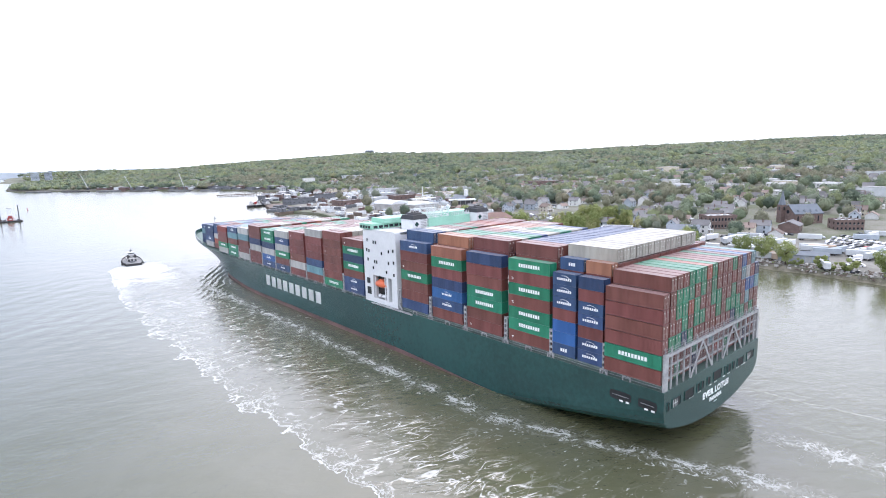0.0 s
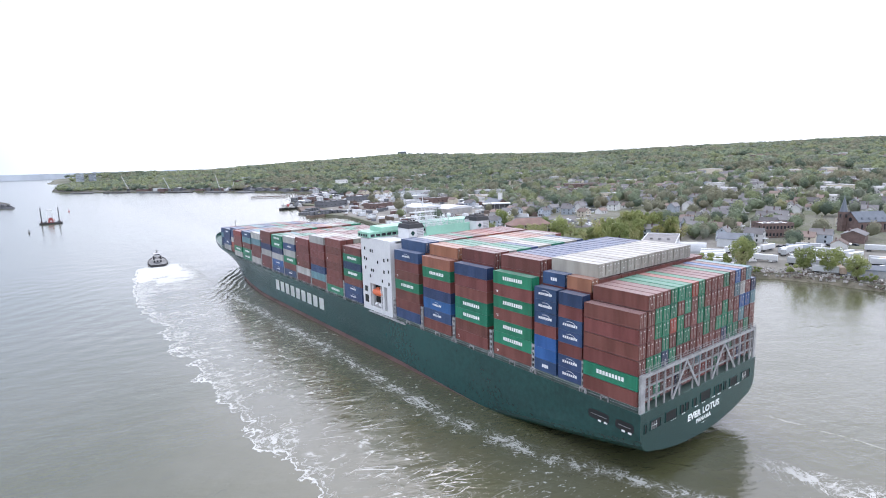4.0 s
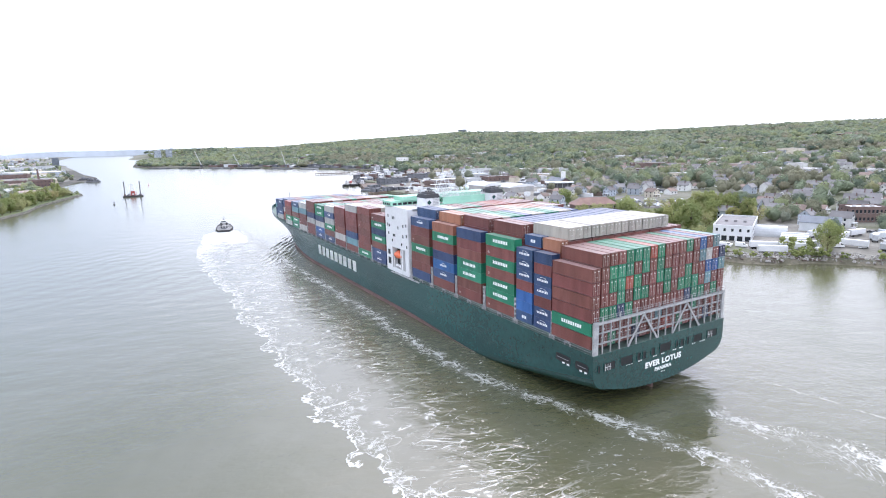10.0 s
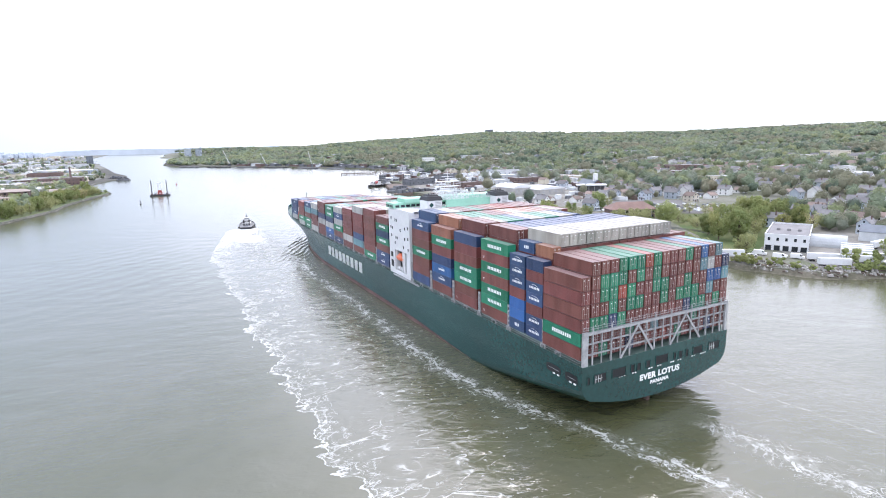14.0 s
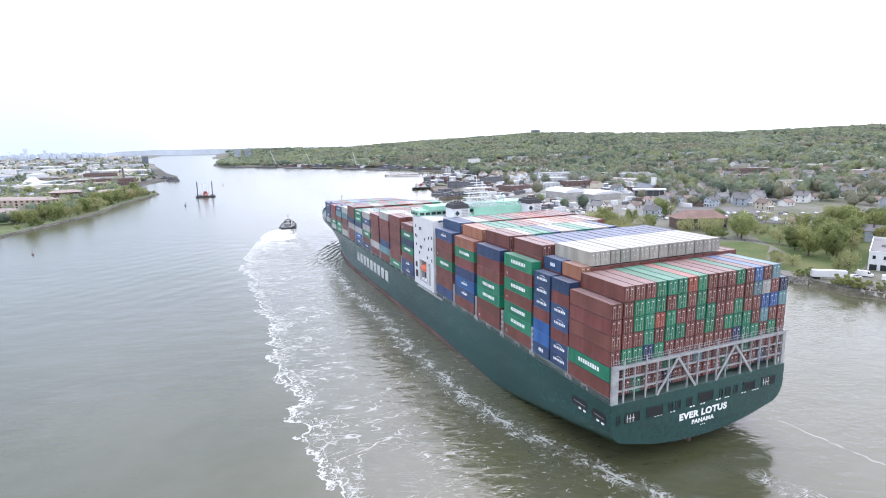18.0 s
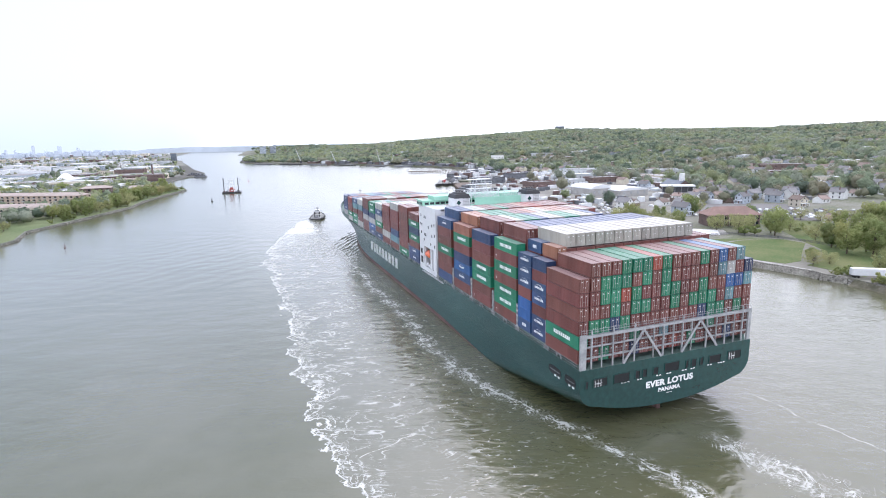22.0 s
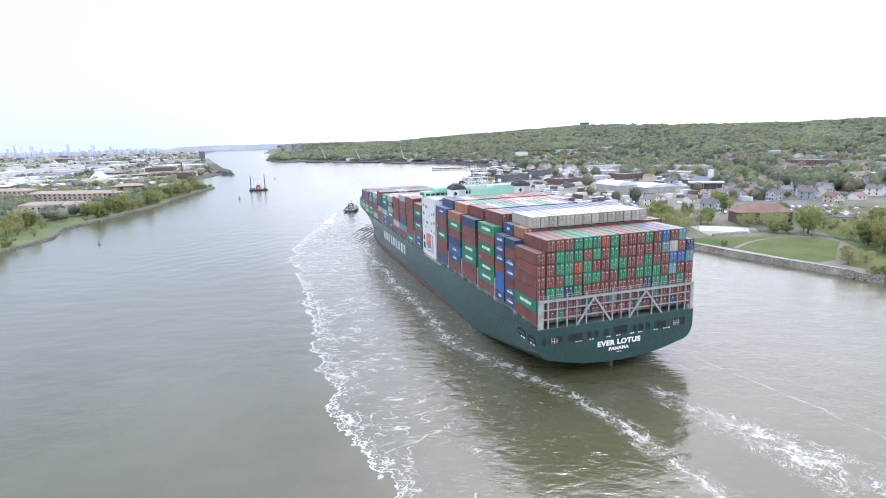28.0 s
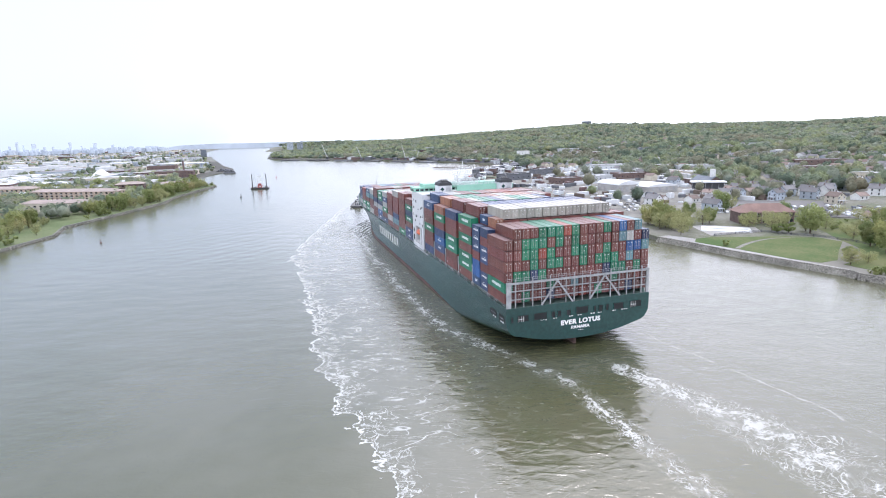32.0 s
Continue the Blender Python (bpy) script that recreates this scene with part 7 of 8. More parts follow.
# wharves and sheds strung along the far shore
rng = np.random.default_rng(23)
cells = []
far_line = BANK_RIGHT[24:33]
for k in range(150):
    i = int(rng.integers(0, len(far_line) - 1))
    (x0, y0), (x1, y1) = far_line[i], far_line[i + 1]
    u = rng.random()
    nx, ny = y1 - y0, x0 - x1
    ln = math.hypot(nx, ny)
    dd = rng.uniform(5, 45)
    x, y = x0 + (x1 - x0) * u + nx / ln * dd, y0 + (y1 - y0) * u + ny / ln * dd
    cells.append((x, y, GROUND, rng.uniform(8, 34), rng.uniform(6, 14), rng.uniform(2.5, 8), 0.6, math.degrees(math.atan2(y1 - y0, x1 - x0)) + rng.uniform(-8, 8), int(rng.choice((9, 9, 9, 3, 7))), int(rng.choice((9, 9, 6, 4, 7)))))
far_block(cells, "far_wharf_sheds", "dark wharves and sheds along the distant shore")

# ---- woods: town trees and the wooded upland ----
def ball_mesh(level):
    bm = bmesh.new()
    bmesh.ops.create_icosphere(bm, subdivisions=level, radius=1)
    v = np.array([tuple(p.co) for p in bm.verts])
    f = np.array([[p.index for p in q.verts] for q in bm.faces])
    bm.free()
    return v, f


BALLS = {k: ball_mesh(k) for k in (1, 2, 3)}


class Grove:
    """Crowns of uneven lobes under a coat of leaf clumps, gathered by leaf colour."""

    def __init__(self, n):
        self.v, self.f, self.o = [[] for _ in range(n)], [[] for _ in range(n)], [0] * n
        self.c, self.s, self.d = [[] for _ in range(n)], [[] for _ in range(n)], [[] for _ in range(n)]

    def add(self, k, x, y, z, spread, height, rng, level, clumps, size):
        for j in range(3 if level > 1 else 2):
            a, far = rng.uniform(0, math.tau), (0.0 if j == 0 else spread * 0.42)
            v, f = BALLS[level if j == 0 else max(1, level - 1)]
            w = np.array([spread, spread, height * 0.46]) * (0.78 if j == 0 else rng.uniform(0.42, 0.62))
            p = v * (1 + 0.2 * np.sin(v[:, :1] * 4.1 + x) * np.cos(v[:, 1:2] * 4.7 + y) + rng.normal(0, 0.075, (len(v), 1))) * w
            p += np.array([x + far * math.cos(a), y + far * math.sin(a), z + height * (0.52 if j == 0 else rng.uniform(0.42, 0.68))])
            self.v[k].append(p)
            self.f[k].append(f + self.o[k])
            self.o[k] += len(v)
        if clumps:
            q = rng.normal(size=(clumps, 3))
            q /= np.linalg.norm(q, axis=1, keepdims=True)
            q[:, 2] = np.abs(q[:, 2]) * 1.3 - 0.3
            self.d[k].append(q / np.linalg.norm(q, axis=1, keepdims=True))
            self.c[k].append(q * np.array([spread, spread, height * 0.46]) * (1 + 0.22 * np.sin(q[:, :1] * 5.3 + x) * np.cos(q[:, 1:2] * 4.6 + y)) * rng.uniform(0.72, 1.14, (clumps, 1)) + np.array([x, y, z + height * 0.54]))
            self.s[k].append(np.full(clumps, size) * rng.uniform(0.6, 1.2, clumps))

    def finish(self, name, label, rng):
        for k, mat in enumerate(WOODS):
            if not self.v[k]:
                continue
            verts, faces = np.concatenate(self.v[k]), np.concatenate(self.f[k])
            me = bpy.data.meshes.new(name)
            me.vertices.add(len(verts))
            me.vertices.foreach_set("co", verts.reshape(-1).astype(np.float32))
            me.loops.add(faces.size)
            me.loops.foreach_set("vertex_index", faces.reshape(-1).astype(np.int32))
            me.polygons.add(len(faces))
            me.polygons.foreach_set("loop_start", np.arange(0, faces.size, 3, dtype=np.int32))
            me.polygons.foreach_set("loop_total", np.full(len(faces), 3, np.int32))
            me.materials.append(mat)
            me.update(calc_edges=True)
            base = new(name, me)
            tagged(base, label, "woods", kind="stuff")
            if self.c[k]:
                leaves = new("leaf_clumps", quads_mesh("leaf_clumps", np.concatenate(self.c[k]), np.concatenate(self.s[k]), mat, rng, out=np.concatenate(self.d[k])))
                leaves.parent = base
                leaves["kind"] = "stuff"


rng = np.random.default_rng(3)
TA = np.array(TAKEN)
grove = Grove(len(WOODS))
for k in range(28000):
    az = rng.uniform(-23, 66)
    r0 = 300 + 2750 * rng.random() ** 0.72
    x, y = r0 * math.sin(radians(az)), r0 * math.cos(radians(az))
    if not inside(BANK_RIGHT, x, y):
        continue
    sd = shore_distance(BANK_RIGHT[:-3], x, y)
    if sd < 30 and r0 < 1000 or sd < 12 or (x < 262 and y < 420) or (x < 430 and y < 185):
        continue
    if r0 < 960 and x < 260 and 420 < y < 930 and rng.random() < 0.95:
        continue
    clump = noise.noise((x * 0.011, y * 0.011, 7.7))
    h = rng.uniform(8, 15) * (1.15 if clump > 0.1 else 0.9)
    s = h * rng.uniform(0.36, 0.52) * (1.0 if r0 < 900 else 1.25 if r0 < 1300 else 1.6)
    if r0 < 1700:
        gap = ((TA[:, 0] - x) ** 2 + (TA[:, 1] - y) ** 2 < (TA[:, 2] * 0.72 + s * 0.62) ** 2).any()
        if gap or (clump < -0.22 and rng.random() < 0.7) or (200 < x < 350 and 335 < y < 448):
            continue
    hue = noise.noise((x * 0.006, y * 0.006, 1.3)) + rng.normal(0, 0.33 if r0 < 1000 else 0.2)
    tone = 5 if hue < -0.55 else 3 if hue < -0.28 else 2 if hue < -0.08 else 0 if hue < 0.16 else 1 if hue < 0.46 else 4
    grove.add(tone, x, y, ground_z(x, y), s, h, rng, 2 if r0 < 700 else 1, 330 if r0 < 520 else 150 if r0 < 900 else 46 if r0 < 1500 else 12, s * (0.115 if r0 < 520 else 0.15 if r0 < 900 else 0.22 if r0 < 1500 else 0.3))
grove.finish("woodland", "dense spring-green trees through the town and up the ridge", rng)
grove = Grove(len(WOODS))
for k in range(2600):
    a, r0 = rng.uniform(-50, -20.5), 520 * (3600 / 520) ** rng.random()
    x, y = r0 * math.sin(radians(a)), r0 * math.cos(radians(a))
    if not inside(BANK_LEFT, x, y) or shore_distance(BANK_LEFT, x, y) < 25:
        continue
    h = rng.uniform(7, 13)
    if ((TA[:, 0] - x) ** 2 + (TA[:, 1] - y) ** 2 < (TA[:, 2] * 0.8 + h * 0.45) ** 2).any():
        continue
    grove.add(int(rng.choice((0, 0, 1, 1, 2, 3, 4))), x, y, GROUND - 0.9, h * 0.46, h, rng, 2 if r0 < 1200 else 1, 50 if r0 < 1000 else 12, h * 0.1)
for k in range(420):                                       # streets between the bank and the yards
    a, r0 = rng.uniform(-46, -22), rng.uniform(600, 1150)
    x, y = r0 * math.sin(radians(a)), r0 * math.cos(radians(a))
    h = rng.uniform(7, 13)
    if not inside(BANK_LEFT, x, y) or shore_distance(BANK_LEFT, x, y) < 20 or ((TA[:, 0] - x) ** 2 + (TA[:, 1] - y) ** 2 < (TA[:, 2] * 0.75 + h * 0.3) ** 2).any():
        continue
    grove.add(int(rng.choice((1, 1, 4, 4, 0))), x, y, GROUND - 0.9, h * 0.46, h, rng, 2, 60, h * 0.1)
grove.finish("flatland_trees", "scattered trees between flat industrial yards", rng)

# ---- rip-rap along the banks ----
def riprap(name, poly, count, rng, label, inward, top=GROUND):
    cube = np.array([(-1, -1, -1), (1, -1, -1), (1, 1, -1), (-1, 1, -1), (-1, -1, 1), (1, -1, 1), (1, 1, 1), (-1, 1, 1)], float) * 0.5
    fq = [(0, 3, 2, 1), (4, 5, 6, 7), (0, 1, 5, 4), (1, 2, 6, 5), (2, 3, 7, 6), (3, 0, 4, 7)]
    seg = [(Vector(a), Vector(b)) for a, b in zip(poly, poly[1:])]
    lens = np.array([(b - a).length for a, b in seg])
    verts, faces = [], []
    for _ in range(count):
        i = int(rng.choice(len(seg), p=lens / lens.sum()))
        a, b = seg[i]
        p = a.lerp(b, rng.random())
        n = Vector((b.y - a.y, a.x - b.x)).normalized() * inward
        d = rng.uniform(-2.1, 0.4)
        z = top - 0.3 + d * 1.1 if d < 0 else top
        s = rng.uniform(0.25, 0.62)
        v = cube * s * rng.uniform(0.6, 1.2, 3) + rng.normal(0, 0.12 * s, (8, 3))
        an = rng.uniform(0, math.tau)
        c, sn = math.cos(an), math.sin(an)
        x, y = p.x + n.x * d, p.y + n.y * d
        o = len(verts)
        verts += [(x + c * q[0] - sn * q[1], y + sn * q[0] + c * q[1], max(-1.0, z) + q[2]) for q in v]
        faces += [tuple(o + j for j in f) for f in fq]
    m = paint(name + "_stone", (0.285, 0.27, 0.235), 0.9, fine=2, vary=0.35, relief=0.3, random_tone=0.22, island=True)
    tagged(new(name, raw_mesh(name, verts, faces, m)), label, "rip-rap", kind="stuff")


riprap("shore_stones", BANK_RIGHT[10:17], 3900, rng, "tumbled grey-brown rip-rap stones along the park bank", 1)
riprap("shore_rubble", BANK_RIGHT[2:11], 1300, rng, "scattered rubble on the muddy yard bank", 1, GROUND - 0.6)
# muddy slope below the yard
verts, faces = [], []
for (x0, y0), (x1, y1) in zip(BANK_RIGHT[2:10], BANK_RIGHT[3:11]):
    n = Vector((y1 - y0, x0 - x1)).normalized()
    count = max(2, int(math.hypot(x1 - x0, y1 - y0) / 2.5))
    for k in range(count):
        x, y = x0 + (x1 - x0) * k / count, y0 + (y1 - y0) * k / count
        w = 1 + 0.6 * noise.noise((x * 0.13, y * 0.13, 2.0))
        for d, z in ((1.2, GROUND + 0.02), (0.2, GROUND - 0.15), (-0.9 * w, 1.1 * w), (-2.4 * w, 0.3), (-3.8 * w, -0.5)):
            verts.append((x + n.x * d, y + n.y * d, z + 0.14 * noise.noise((x * 0.5, y * 0.5, d))))
for k in range(len(verts) // 5 - 1):
    faces += [(k * 5 + j, k * 5 + j + 1, k * 5 + j + 6, k * 5 + j + 5) for j in range(4)]
M["mud"] = ground_material("wet_mud_and_weeds", (0.075, 0.072, 0.048), (0.17, 0.155, 0.12), 0.12)
tagged(new("mud_bank", raw_mesh("mud_bank", verts, faces, M["mud"], smooth=True)), "muddy weed-grown slope below the yard", "river bank", kind="structure")
riprap("shore_stones", BANK_LEFT[2:13], 2400, rng, "pale rip-rap stones along the far river bank", -1, GROUND - 0.9)

# driftwood, spoil and rubble strewn over the bank below the yard
verts, faces, idx = [], [], []
for k in range(900):
    i = int(rng.integers(3, 9))
    (x0, y0), (x1, y1) = BANK_RIGHT[i], BANK_RIGHT[i + 1]
    u = rng.random()
    nx, ny = y1 - y0, x0 - x1
    ln, dd = math.hypot(nx, ny), rng.uniform(-1.0, 11.0)
    x, y = x0 + (x1 - x0) * u + nx / ln * dd, y0 + (y1 - y0) * u + ny / ln * dd
    log = rng.random() < 0.35
    w, d, h = (rng.uniform(1.5, 6), rng.uniform(0.2, 0.45), rng.uniform(0.2, 0.4)) if log else (rng.uniform(0.5, 2.2), rng.uniform(0.5, 1.8), rng.uniform(0.3, 1.1))
    an, tilt = rng.uniform(0, math.tau), rng.normal(0, 0.08)
    c, sn = math.cos(an), math.sin(an)
    o, z0 = len(verts), GROUND + (0.0 if dd > 0.3 else -1.0)
    for zz, sh in ((-0.3, 1.0), (h, 0.9 if log else rng.uniform(0.3, 0.8))):
        verts += [(x + c * p * w / 2 * sh - sn * q * d / 2 * sh, y + sn * p * w / 2 * sh + c * q * d / 2 * sh, z0 + zz + p * tilt * w / 2 + float(rng.normal(0, 0.05))) for p, q in ((-1, -1), (1, -1), (1, 1), (-1, 1))]
    faces += [tuple(o + q for q in f) for f in ((0, 1, 5, 4), (1, 2, 6, 5), (2, 3, 7, 6), (3, 0, 4, 7), (4, 5, 6, 7))]
    idx += [0 if log else int(rng.choice((1, 1, 2, 3)))] * 5
tagged(new("shore_debris", raw_mesh("shore_debris", verts, faces, [M["timber"], M["stone"], M["concrete"], M["dirt"]], idx)), "driftwood, rubble and spoil heaps along the bank", "debris", kind="stuff")

# the first of each kind takes a place of its own
for ob, (x, y, yaw) in zip(PROTOS, ((203, 247, 0), (207, 262, 40), (136, 338, 80), (210, 240, 10), (224, 172, 60), (150, 345, 20))):
    ob.matrix_basis = pose(x, y, ground_z(x, y) - 0.05, 0, 0, yaw)
    ob["group"] = "trees along the banks"
for ob, (x, y, yaw) in zip(HOUSES, ((300, 275, 29), (312, 268, 29), (286, 283, 29), (322, 305, 119), (338, 276, 29))):
    ob.matrix_basis = pose(x, y, ground_z(x, y), 0, 0, yaw)
for ob, (x, y, yaw) in zip(CARS + TRAILERS, ((235, 176, 10), (240, 181, 30), (246, 186, 30), (252, 190, 30), (248, 178, -20), (255, 176, -60), (275, 170, 60), (292, 132, -48), (300, 140, -48))):
    ob.matrix_basis = pose(x, y, GROUND + 0.05, 0, 0, yaw)

# ---- water ----
def water_material():
    m, nt, b = nodes_of("murky_river_water")
    geo = nt.nodes.new("ShaderNodeNewGeometry").outputs["Position"]
    rel = nt.nodes.new("ShaderNodeTexCoord")
    rel.object = ship
    sep = nt.nodes.new("ShaderNodeSeparateXYZ")
    nt.links.new(rel.outputs["Object"], sep.inputs[0])
    X, Y = sep.outputs["X"], sep.outputs["Y"]
    rel_tug = nt.nodes.new("ShaderNodeTexCoord")
    rel_tug.object = tug
    sep_tug = nt.nodes.new("ShaderNodeSeparateXYZ")
    nt.links.new(rel_tug.outputs["Object"], sep_tug.inputs[0])
    TX, TY = sep_tug.outputs["X"], sep_tug.outputs["Y"]

    def turned(sx, sy):
        t = nt.nodes.new("ShaderNodeMapping")
        t.inputs["Rotation"].default_value = (0, 0, radians(-18))
        t.inputs["Scale"].default_value = (sx, sy, 1)
        nt.links.new(geo, t.inputs[0])
        return t.outputs[0]

    def add(*v):
        out = v[0]
        for w in v[1:]:
            out = math_node(nt, "ADD", out, w)
        return out

    def mul(*v):
        out = v[0]
        for w in v[1:]:
            out = math_node(nt, "MULTIPLY", out, w)
        return out

    def centred(n, amount):
        return mul(math_node(nt, "SUBTRACT", n, 0.5), amount)

    def ridge(n, width):
        return ramp(nt, math_node(nt, "ABSOLUTE", math_node(nt, "SUBTRACT", n, 0.5)), width, 0.0)

    broad = noise_at(nt, 0.02, 4, 0.6, geo)
    curl = noise_at(nt, 0.22, 5, 0.6, geo, 1.6)
    lace = ridge(noise_at(nt, 0.26, 5, 0.55, geo, 2.4), 0.035)
    strand = ridge(noise_at(nt, 0.10, 5, 0.55, turned(0.65, 1.1), 2.2), 0.018)
    veins = ridge(noise_at(nt, 0.24, 5, 0.6, turned(0.55, 1.2), 1.8), 0.025)
    fine = noise_at(nt, 1.1, 5, 0.65, geo, 0.8)
    patchy = noise_at(nt, 0.06, 4, 0.6, geo, 0.5)

    # the outer edge of the wake band wavers and curls
    wav = add(centred(noise_at(nt, 0.03, 2, 0.5, geo), 12), centred(noise_at(nt, 0.11, 2, 0.5, geo, 1.2), 13), centred(curl, 6), centred(noise_at(nt, 0.6, 3, 0.6, geo), 2))
    by_tug = add(TX, math_node(nt, "MULTIPLY", ramp(nt, TY, -26, 2), -9), mul(wav, 0.4), 13.8)
    inside_band = math_node(nt, "MINIMUM", add(X, mul(wav, -1), ramp(nt, Y, -40, 10, 66.5, 72.0)), by_tug)
    front = ramp(nt, TY, -2, -10)
    tail = ramp(nt, Y, -190, -20, 0.25, 1.0)
    rim = mul(ramp(nt, inside_band, 0.0, 1.5), ramp(nt, inside_band, 9, 2.0), front)
    band = mul(ramp(nt, inside_band, 0, 3), ramp(nt, X, -24, -40), front)
    fresh = ramp(nt, Y, 40, 240)
    # foam thrown off the bow drifts aft along the port side and under the quarter
    line = add(X, ramp(nt, Y, -32, 45, 14.5, 33.5), mul(wav, 0.36), centred(fine, 1.2))
    side = mul(ramp(nt, math_node(nt, "ABSOLUTE", line), 5, 0.4), ramp(nt, Y, 272, 225))
    axis = math_node(nt, "ABSOLUTE", add(X, mul(ramp(nt, Y, -10, -80, 1, 13), -1), mul(wav, -0.3)))
    wash = mul(ramp(nt, axis, 13, 3), ramp(nt, Y, -7, -26), ramp(nt, Y, -260, -60))

    def streak(field, wide):
        return ramp(nt, math_node(nt, "ABSOLUTE", field), wide, wide * 0.25)

    curl_b = noise_at(nt, 0.17, 4, 0.6, turned(1, 1), 1.4)
    curl_c = noise_at(nt, 0.13, 4, 0.6, turned(1.1, 0.9), 2.0)
    broken = ramp(nt, noise_at(nt, 0.2, 4, 0.65, geo, 0.6), 0.41, 0.55)
    mostly = ramp(nt, noise_at(nt, 0.3, 4, 0.65, geo, 0.6), 0.33, 0.5, 0.15, 1.0)

    def highest(*v):
        out = v[0]
        for w in v[1:]:
            out = math_node(nt, "MAXIMUM", out, w)
        return out

    # lacy edge: three thin lines that wind round one another
    edge = highest(streak(add(inside_band, -0.9), 0.62), mul(streak(add(inside_band, centred(curl_b, 13), -3.0), 0.5), 0.85), mul(streak(add(inside_band, centred(curl_c, 19), -5.4), 0.48), 0.7, broken), mul(lace, ramp(nt, inside_band, 0.3, 1.5), ramp(nt, inside_band, 6.5, 2.0), 0.7, broken))
    edge = mul(edge, front, tail, mostly)
    # foam line drifting aft along the hull, breaking into loops
    near_line = ramp(nt, math_node(nt, "ABSOLUTE", line), 4.2, 0.8)
    quarter = highest(mul(streak(line, 0.5), ramp(nt, broken, 0, 1, 0.35, 0.95)), mul(streak(add(line, centred(curl_b, 15)), 0.42), 0.85), mul(streak(add(line, centred(curl_c, 20), 1.2), 0.42), 0.75), mul(lace, near_line, 0.75), mul(veins, near_line, 0.6))
    quarter = mul(quarter, ramp(nt, Y, 272, 225), mostly, ramp(nt, broken, 0, 1, 0.25, 0.95), ramp(nt, Y, -120, -30))
    # swirling strands in the trail of the propeller, a thin line to starboard
    mid = add(X, mul(ramp(nt, Y, -10, -65, 2.0, 12.5), -1))
    whirl = noise_at(nt, 0.075, 2, 0.45, turned(1.0, 0.75), 3.6)
    rings = ramp(nt, math_node(nt, "ABSOLUTE", math_node(nt, "SINE", add(mul(whirl, 27.0), mul(fine, 2.0)))), 0.36, 0.08)
    spread = math_node(nt, "DIVIDE", math_node(nt, "ABSOLUTE", add(mid, mul(wav, 0.45))), ramp(nt, Y, -10, -78, 3.4, 12.5))
    body = ramp(nt, spread, 1.0, 0.6)
    core = mul(ramp(nt, math_node(nt, "SUBTRACT", add(curl, mul(fine, 0.25)), mul(spread, 0.22)), 0.60, 0.70), body, 0.7)
    swirl = highest(mul(rings, ramp(nt, broken, 0, 1, 0.45, 1.0)), core, mul(streak(add(mid, centred(curl_c, 26)), 0.8), 0.9), mul(lace, 0.5))
    swirl = mul(swirl, body, ramp(nt, Y, -7, -17), ramp(nt, Y, -300, -100), mostly, ramp(nt, patchy, 0.40, 0.52, 0.12, 1.0))
    thin_line = mul(streak(add(X, mul(ramp(nt, Y, 5, -55, 23.8, 29.5), -1), mul(wav, 0.22)), 0.5), ramp(nt, broken, 0, 1, 0.15, 1.0), ramp(nt, Y, 6, -8), ramp(nt, Y, -120, -40), mostly, 0.26)
    # thin strands across the band
    drift = ridge(noise_at(nt, 0.062, 2, 0.45, turned(0.5, 1.25), 2.0), 0.016)
    net = ridge(noise_at(nt, 0.10, 2, 0.5, turned(0.42, 1.3), 1.8), 0.018)
    threads = mul(highest(drift, mul(strand, 0.5), net), ramp(nt, broken, 0, 1, 0.12, 1.0), band, tail, ramp(nt, patchy, 0.38, 0.50, 0.1, 1.0), highest(ramp(nt, X, -36, -58, 0.12, 1.0), mul(fresh, 0.8)), add(mul(fresh, 0.4), 0.75))
    # churned foam: close behind the tug, and in the propeller wash
    churn = add(mul(band, ramp(nt, Y, 140, 300), 0.66), mul(rim, fresh, 0.22), mul(wash, 0.2), mul(side, 0.12), mul(band, ramp(nt, TY, -125, -8), 1.05))
    churn = mul(churn, ramp(nt, patchy, 0.28, 0.62, 0.7, 1.15))
    pattern = add(mul(math_node(nt, "MAXIMUM", strand, lace), 0.55), mul(veins, 0.2), mul(fine, 0.25))
    foam = mul(ramp(nt, math_node(nt, "SUBTRACT", pattern, math_node(nt, "SUBTRACT", 0.86, mul(churn, 0.74))), 0.0, 0.2), ramp(nt, churn, 0.02, 0.12))
    haze = mul(ramp(nt, add(churn, mul(rim, 0.2)), 0.25, 1.0), 0.3)
    # highlights on the chop beside the hull, painted as pale flecks
    chop_glints = mul(ramp(nt, noise_at(nt, 0.85, 4, 0.6, turned(0.6, 1.2), 0.7), 0.60, 0.68), ramp(nt, X, -66, -52), ramp(nt, X, -18, -26), ramp(nt, Y, -60, 10), ramp(nt, Y, 280, 220), ramp(nt, patchy, 0.36, 0.56, 0.2, 1.0), 0.5)
    white = highest(foam, edge, quarter, threads, swirl, thin_line, chop_glints, mul(haze, ramp(nt, fine, 0.3, 0.7)))
    white = mul(white, ramp(nt, fine, 0.22, 0.42, 0.55, 1.0))

    silt = mix_colour(nt, ramp(nt, broad, 0.35, 0.65), (0.070, 0.073, 0.034), (0.092, 0.092, 0.055))
    silt = mix_colour(nt, mul(band, tail, ramp(nt, X, -40, -58), 0.12), silt, (0.20, 0.20, 0.17))
    col = mix_colour(nt, white, silt, (0.49, 0.50, 0.47))
    nt.links.new(col, b.inputs["Base Color"])
    stirred = mul(ramp(nt, inside_band, -4, 14), ramp(nt, X, 60, 20), ramp(nt, Y, 360, 250))
    lee = mul(ramp(nt, X, 0, 30), ramp(nt, Y, 300, 60))
    calm = math_node(nt, "MINIMUM", ramp(nt, stirred, 0, 1, 0.17, 0.045), ramp(nt, lee, 0, 1, 0.17, 0.09))
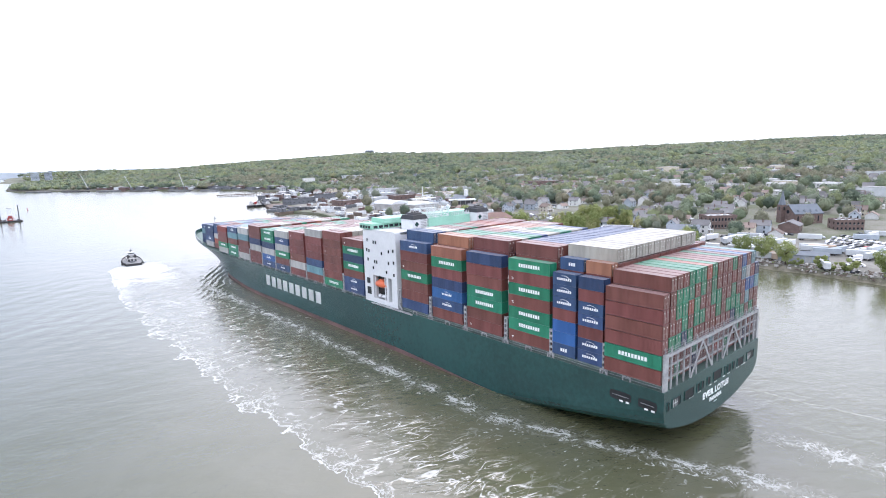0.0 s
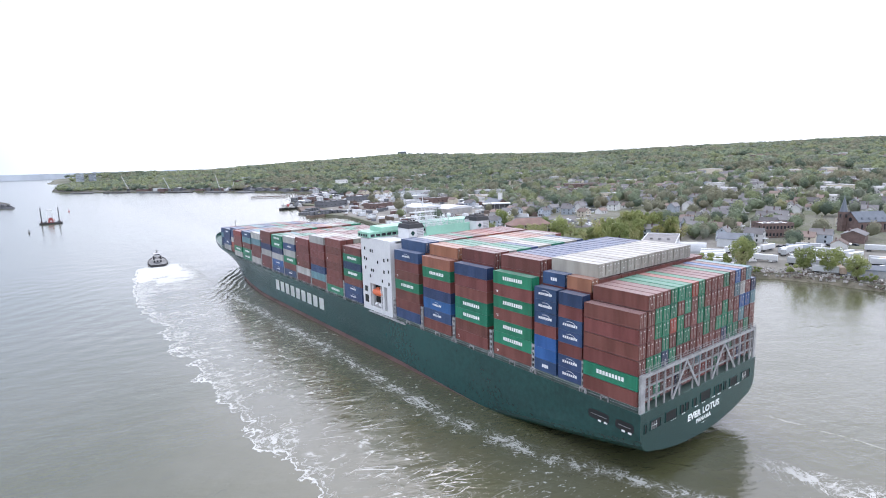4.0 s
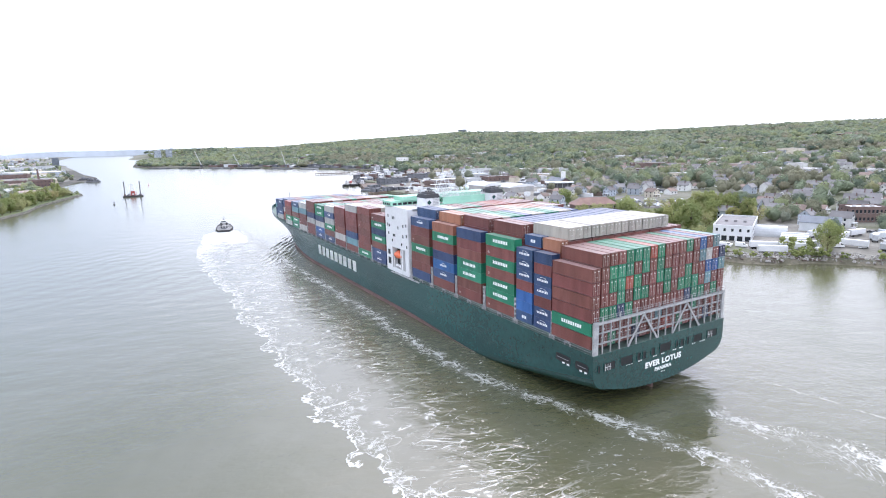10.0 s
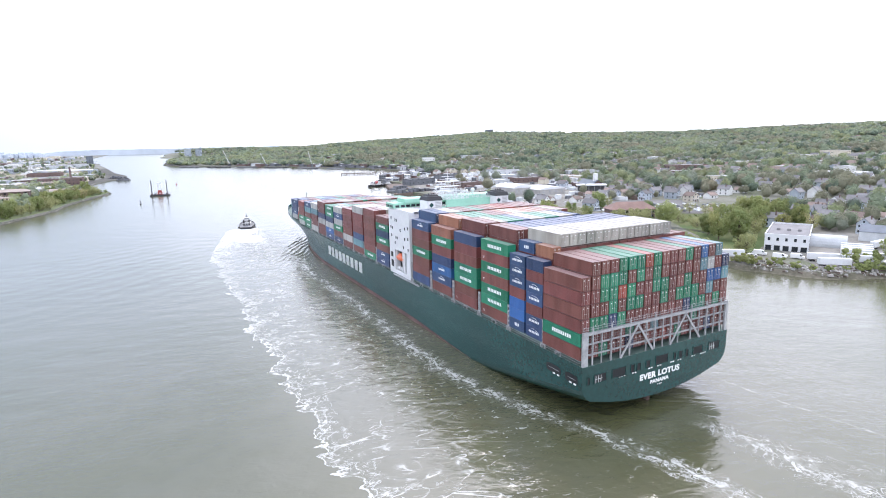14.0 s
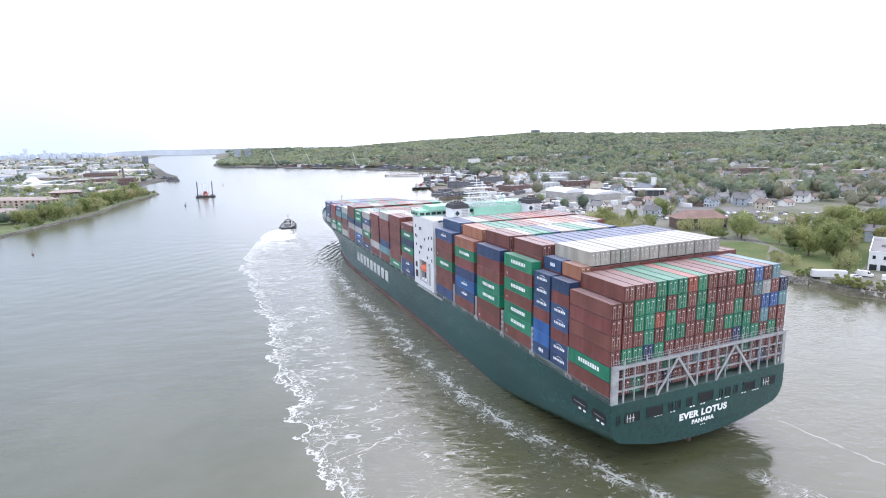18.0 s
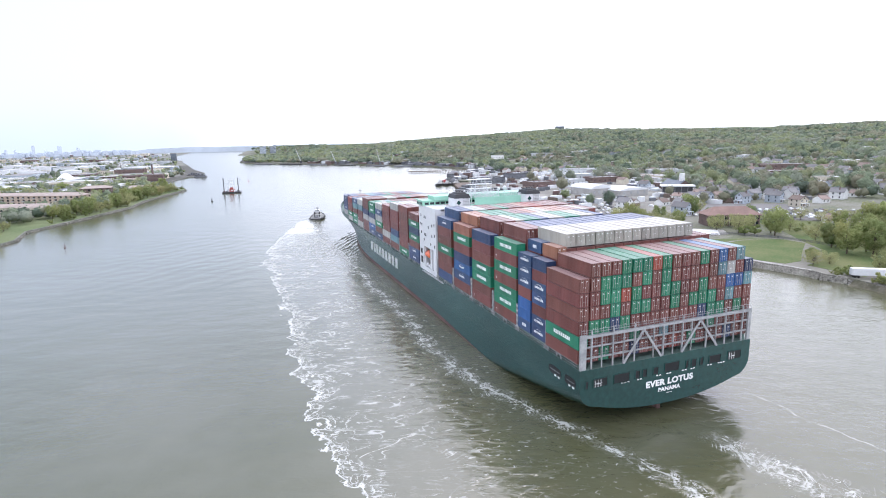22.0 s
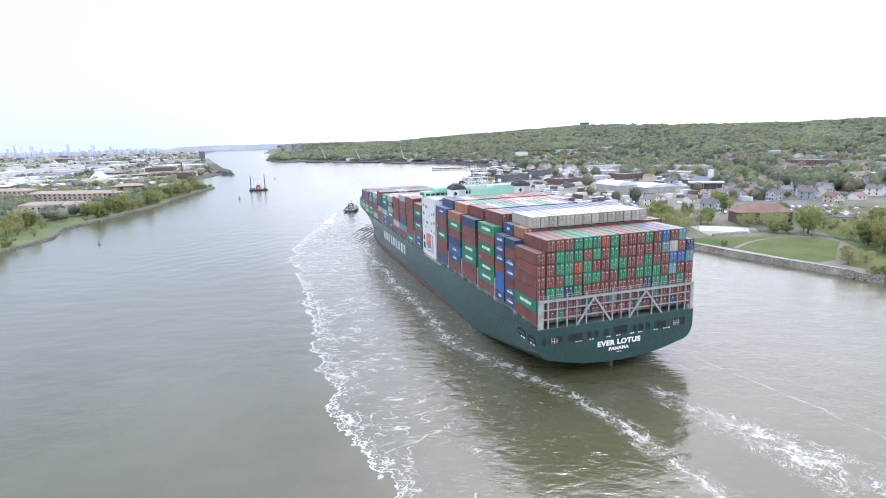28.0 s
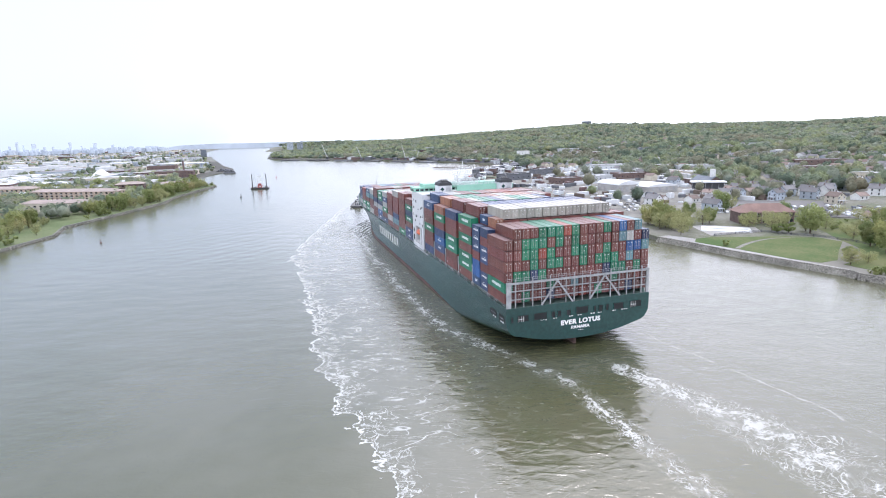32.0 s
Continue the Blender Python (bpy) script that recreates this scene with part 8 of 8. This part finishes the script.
    nt.links.new(math_node(nt, "MAXIMUM", calm, mul(white, 0.7)), b.inputs["Roughness"])
    b.inputs["IOR"].default_value = 1.77
    b.inputs["Specular Tint"].default_value = (1.0, 0.97, 0.97, 1)

    # ripples: long low swell, chop stirred up inside the wake, bow and tug waves
    swell = noise_at(nt, 0.08, 3, 0.5, turned(0.8, 1.4))
    chop = noise_at(nt, 0.23, 3, 0.42, turned(0.7, 1.15), 0.8)
    stir = add(mul(ramp(nt, inside_band, -4, 14), ramp(nt, X, 60, 20), ramp(nt, Y, 345, 300), ramp(nt, X, -62, -40, 0.12, 0.5), ramp(nt, Y, -25, 15, 0.8, 1.0)), 0.08)
    tug_zone = mul(ramp(nt, X, -190, -110), ramp(nt, X, -70, -84), ramp(nt, Y, 120, 190), ramp(nt, Y, 330, 285))
    tug_wave = mul(math_node(nt, "SINE", add(mul(Y, 0.46), mul(X, -0.36), centred(broad, 14))), tug_zone, 0.045)
    wavelets = noise_at(nt, 0.62, 4, 0.6, turned(0.85, 1.2), 0.8)
    height = add(mul(chop, stir, 0.75), mul(swell, 0.42), mul(white, 0.10), mul(wavelets, add(mul(stir, 0.10), 0.075, ramp(nt, X, 20, 45, 0, 0.10), mul(ramp(nt, X, -38, -27), ramp(nt, X, -16, -22), ramp(nt, Y, -20, 20), ramp(nt, Y, 250, 200), 0.26))), mul(fine, 0.015), tug_wave)
    bump(nt, b, height, 1.0, 0.62)
    return m


river = water_material()
water = new("water", raw_mesh("water", [(-5000, -1500, 0), (5000, -1500, 0), (5000, 5200, 0), (-5000, 5200, 0)], [(0, 1, 2, 3)], river))
tagged(water, "murky grey-green tidal river with pale wake foam", "river", kind="structure")

# steep ripples fanning aft from the bow, carried along with the ship
verts, faces = [], []
cols, lines = 110, 78
for j in range(lines):
    y = 178 + j * 1.45
    for i in range(cols):
        u = i / (cols - 1)
        inner = -half_water(y) + 1.5
        reach = 4 + 0.25 * (290 - y)
        x = inner - reach * 1.35 * u
        amp = 0.27 * smooth01(u, 0, 0.12) * (1 - smooth01(u, 0.62, 0.95)) * smooth01(y, 180, 222) * (1 - smooth01(y, 274, 290))
        phase = 1.9 * (0.86 * x - 0.51 * y) + 3.4 * noise.noise((x * 0.10, y * 0.06, 4.0)) + 1.1 * noise.noise((x * 0.33, y * 0.22, 6.0))
        z = -0.12 + amp * (0.62 + 0.8 * (math.sin(phase) + 0.3 * math.sin(2.3 * phase + 0.4 * y)) * (0.75 + 0.8 * noise.noise((x * 0.2, y * 0.1, 9.0)))) + 0.12 * min(1, amp * 4)
        verts.append((x, y, z))
for j in range(lines - 1):
    for i in range(cols - 1):
        a = j * cols + i
        faces.append((a, a + cols, a + cols + 1, a + 1))
wave = new("bow_wave", raw_mesh("bow_wave", verts, faces, river, smooth=True))
wave.parent = ship
wave["label"] = "dark water ripples thrown off the bow"


def motions():
    walk(ship, [(t, pose(x, y, 0, 0, 0, a)) for t, x, y, a in SHIP_WAY])
    walk(tug, [(t, pose(x, y, 0, 0, 0, max(2.0, 12 - t * 0.4))) for t, x, y in TUG_WAY])


motions()
